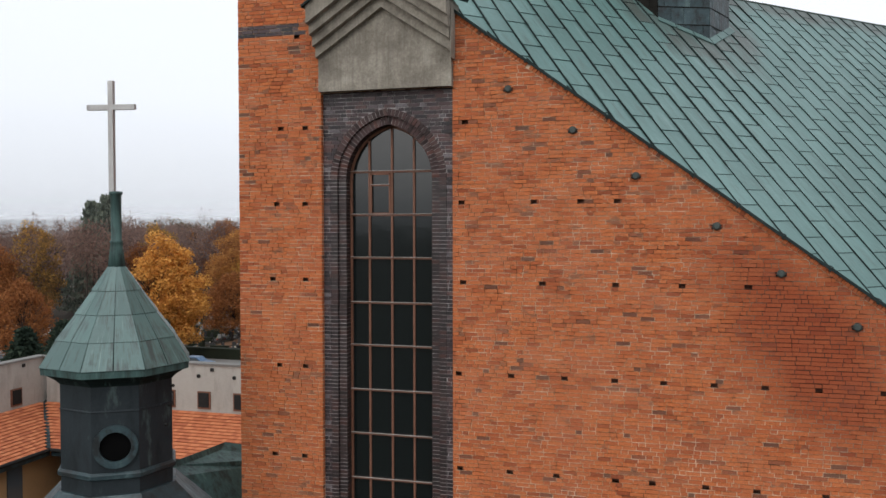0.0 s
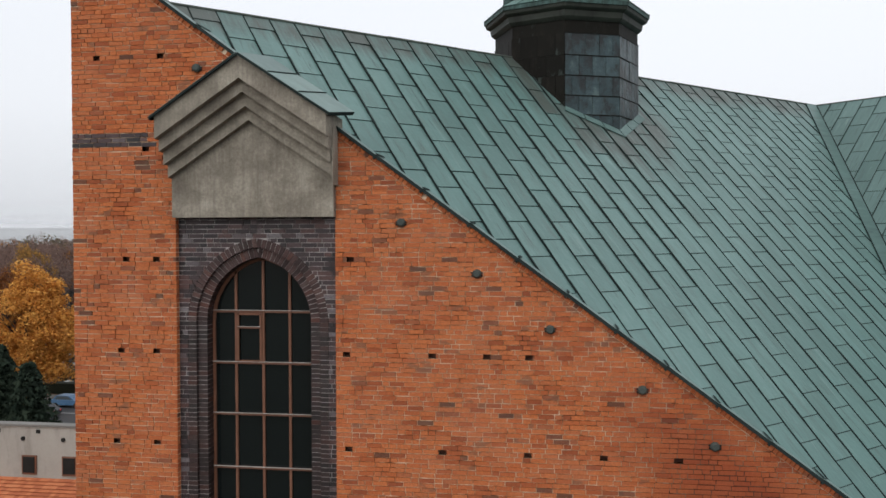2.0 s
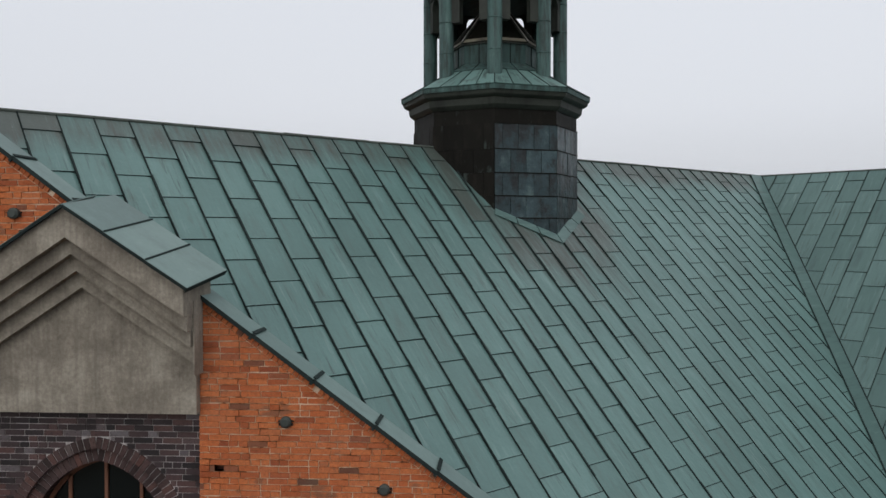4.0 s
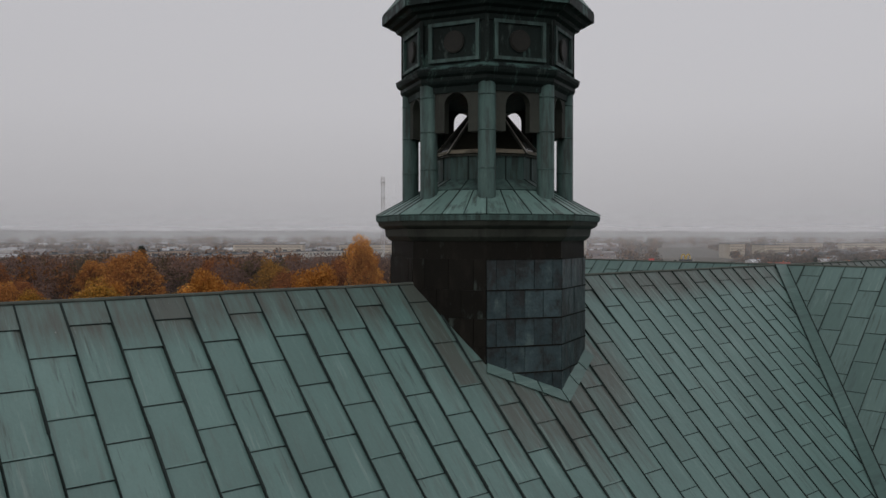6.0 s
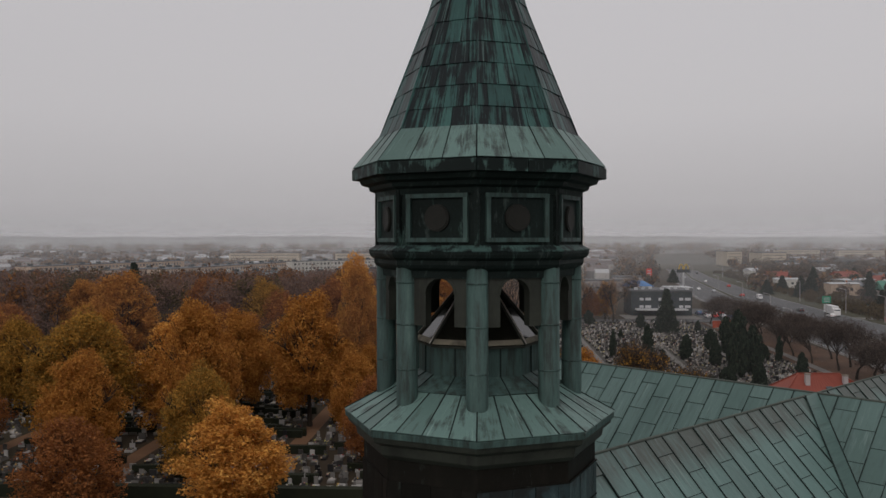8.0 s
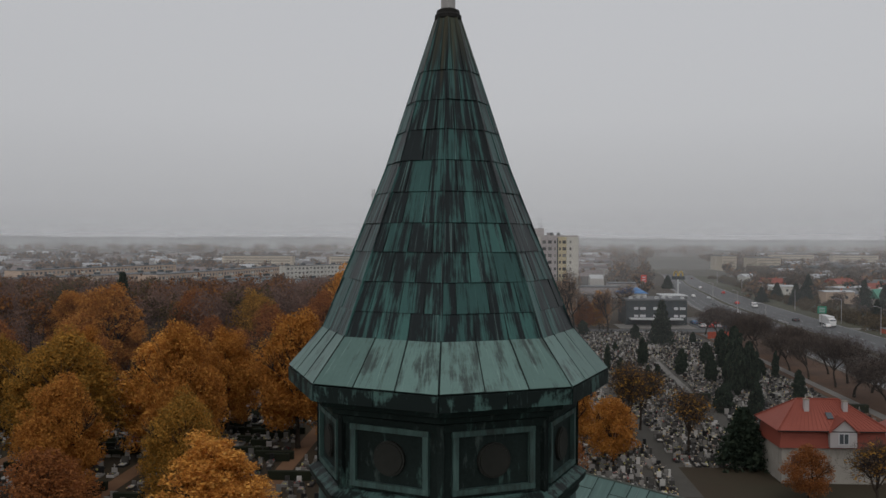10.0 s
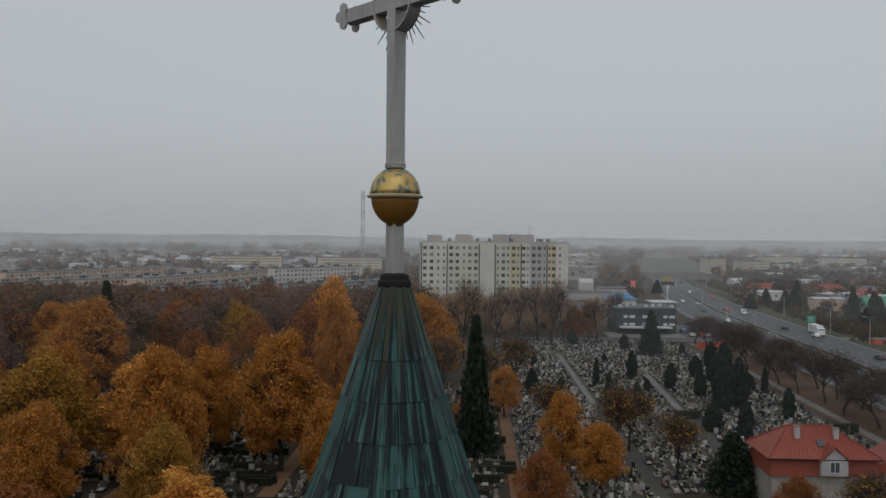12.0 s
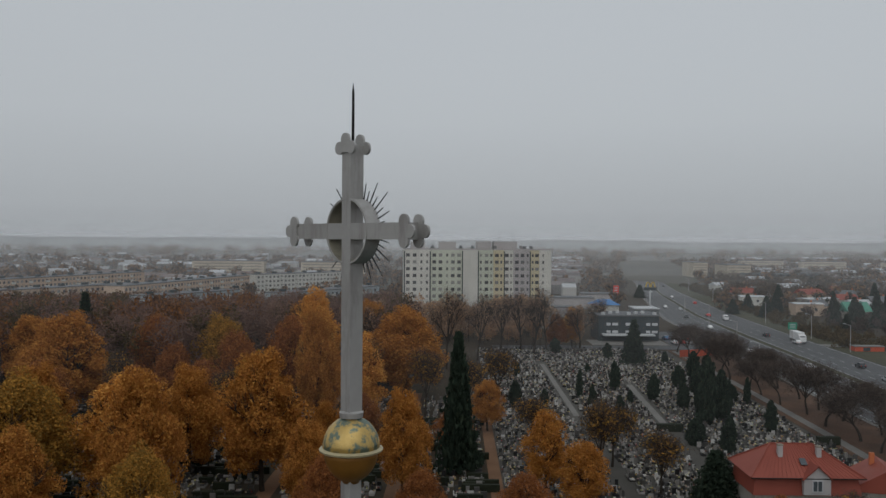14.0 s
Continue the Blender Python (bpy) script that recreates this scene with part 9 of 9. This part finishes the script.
def car(paint, label):
    ob = thing("car", label, "car", "cars on the road")
    body = [(-2.1, 0.35), (2.1, 0.35), (2.15, 0.75), (1.1, 0.95), (-1.9, 0.98), (-2.15, 0.8)]
    part("body", Shape().prism(body, -0.88, 0.88), paint, ob)
    cabin = part("cabin", Shape().prism([(-1.8, 0.96), (1.0, 0.96), (0.35, 1.44), (-1.25, 1.46)], -0.76, 0.76), paint, ob)
    part("side_glass", Shape().prism([(-1.55, 1.0), (0.75, 1.0), (0.25, 1.38), (-1.15, 1.4)], -0.78, 0.78), DARK_GLASS, cabin)
    for x in (-1.3, 1.3):
        for y in (-0.85, 0.85):
            part("wheel", Shape().tube((x, y - 0.1, 0.32), (x, y + 0.1, 0.32), 0.32, 0.32, 12), TYRE, ob)
    for y in (-0.6, 0.6):
        part("headlight", Shape().box((2.12, y, 0.68), (0.1, 0.35, 0.16)), WHITE_ROOF, ob)
        part("tail_light", Shape().box((-2.12, y, 0.75), (0.1, 0.3, 0.16)), RED, ob)
    return ob


made_cars = [car(p, l) for p, l in zip(CAR_PAINTS, ("white car driving on the road", "silver car driving on the road", "dark car driving on the road", "red car driving on the road", "dark blue parked car"))]
used = set()


def park(i, x, y, turn):
    m = pose(x, y, 0.05 if y > 100 else 0.0, 0, 0, turn)
    if i in used:
        return copy_thing(made_cars[i], m)
    used.add(i)
    made_cars[i].matrix_basis = m
    return made_cars[i]


for i, f, k, t, flip in ((0, 0.80, 2, 0.45, 0), (2, 0.70, 2, 0.9, 0), (0, 0.15, 2, 0.4, 1), (1, 0.70, 1, 0.2, 0), (2, 0.78, 1, 0.55, 0), (0, 0.3, 3, 0.4, 1), (3, 0.62, 3, 0.9, 0), (1, 0.38, 4, 0.2, 1), (0, 0.2, 4, 0.35, 1), (2, 0.3, 3, 0.95, 1),
                         (3, 0.8, 4, 0.35, 0), (0, 0.6, 4, 0.7, 0), (1, 0.3, 5, 0.1, 1), (2, 0.8, 5, 0.4, 0), (0, 0.36, 1, 0.75, 1), (2, 0.12, 1, 0.35, 1)):
    p = on_road(f, k, t)
    d = on_road(f, k + 1, 0) - on_road(f, k, 0)
    park(i, p.x, p.y, math.degrees(math.atan2(d.y, d.x)) + (180 if flip else 0))
for i in range(16):
    park((i * 3) % 5, 86.5 + 2.7 * (i % 8), 309 + 13 * (i // 8), 90 + (i % 3))
park(4, -53.3, 80.2, 0)
park(2, -53.4, 74.6, 180)
park(1, -66.0, 79.8, 0)
for i in range(5):
    park(i, -86 + 5.2 * i, 63.5 + 0.4 * i, 20)
truck = thing("lorry", "white box lorry on the road", "lorry")
part("cab", Shape().prism([(3.2, 0.6), (5.2, 0.6), (5.2, 2.2), (4.7, 3.0), (3.2, 3.1)], -1.2, 1.2), CAR_PAINTS[0], truck)
part("box", Shape().box((-1.6, 0, 2.4), (9.2, 2.5, 2.8)), CAR_PAINTS[0], truck)
part("chassis", Shape().box((-0.6, 0, 0.75), (10.5, 2.2, 0.5)), TYRE, truck)
for x in (4.2, -3.8, -5.0):
    for y in (-1.05, 1.05):
        part("wheel", Shape().tube((x, y - 0.16, 0.5), (x, y + 0.16, 0.5), 0.5, 0.5, 12), TYRE, truck)
part("windscreen", Shape().box((5.0, 0, 2.3), (0.3, 2.0, 0.8)), DARK_GLASS, truck)
p = on_road(0.86, 2, 0.5)
truck.matrix_basis = pose(p.x, p.y, 0.05, 0, 0, 266)
van = thing("van", "white delivery van on the road", "van")
part("body", Shape().prism([(-2.6, 0.4), (2.6, 0.4), (2.6, 1.1), (1.8, 2.2), (-2.6, 2.3)], -0.98, 0.98), CAR_PAINTS[0], van)
part("windscreen", Shape().box((2.1, 0, 1.65), (0.5, 1.7, 0.6), Matrix.Rotation(0.6, 3, "Y")), DARK_GLASS, van)
for x in (-1.7, 1.7):
    for y in (-0.95, 0.95):
        part("wheel", Shape().tube((x, y - 0.1, 0.36), (x, y + 0.1, 0.36), 0.36, 0.36, 12), TYRE, van)
p = on_road(0.72, 3, 0.65)
van.matrix_basis = pose(p.x, p.y, 0.05, 0, 0, 262)
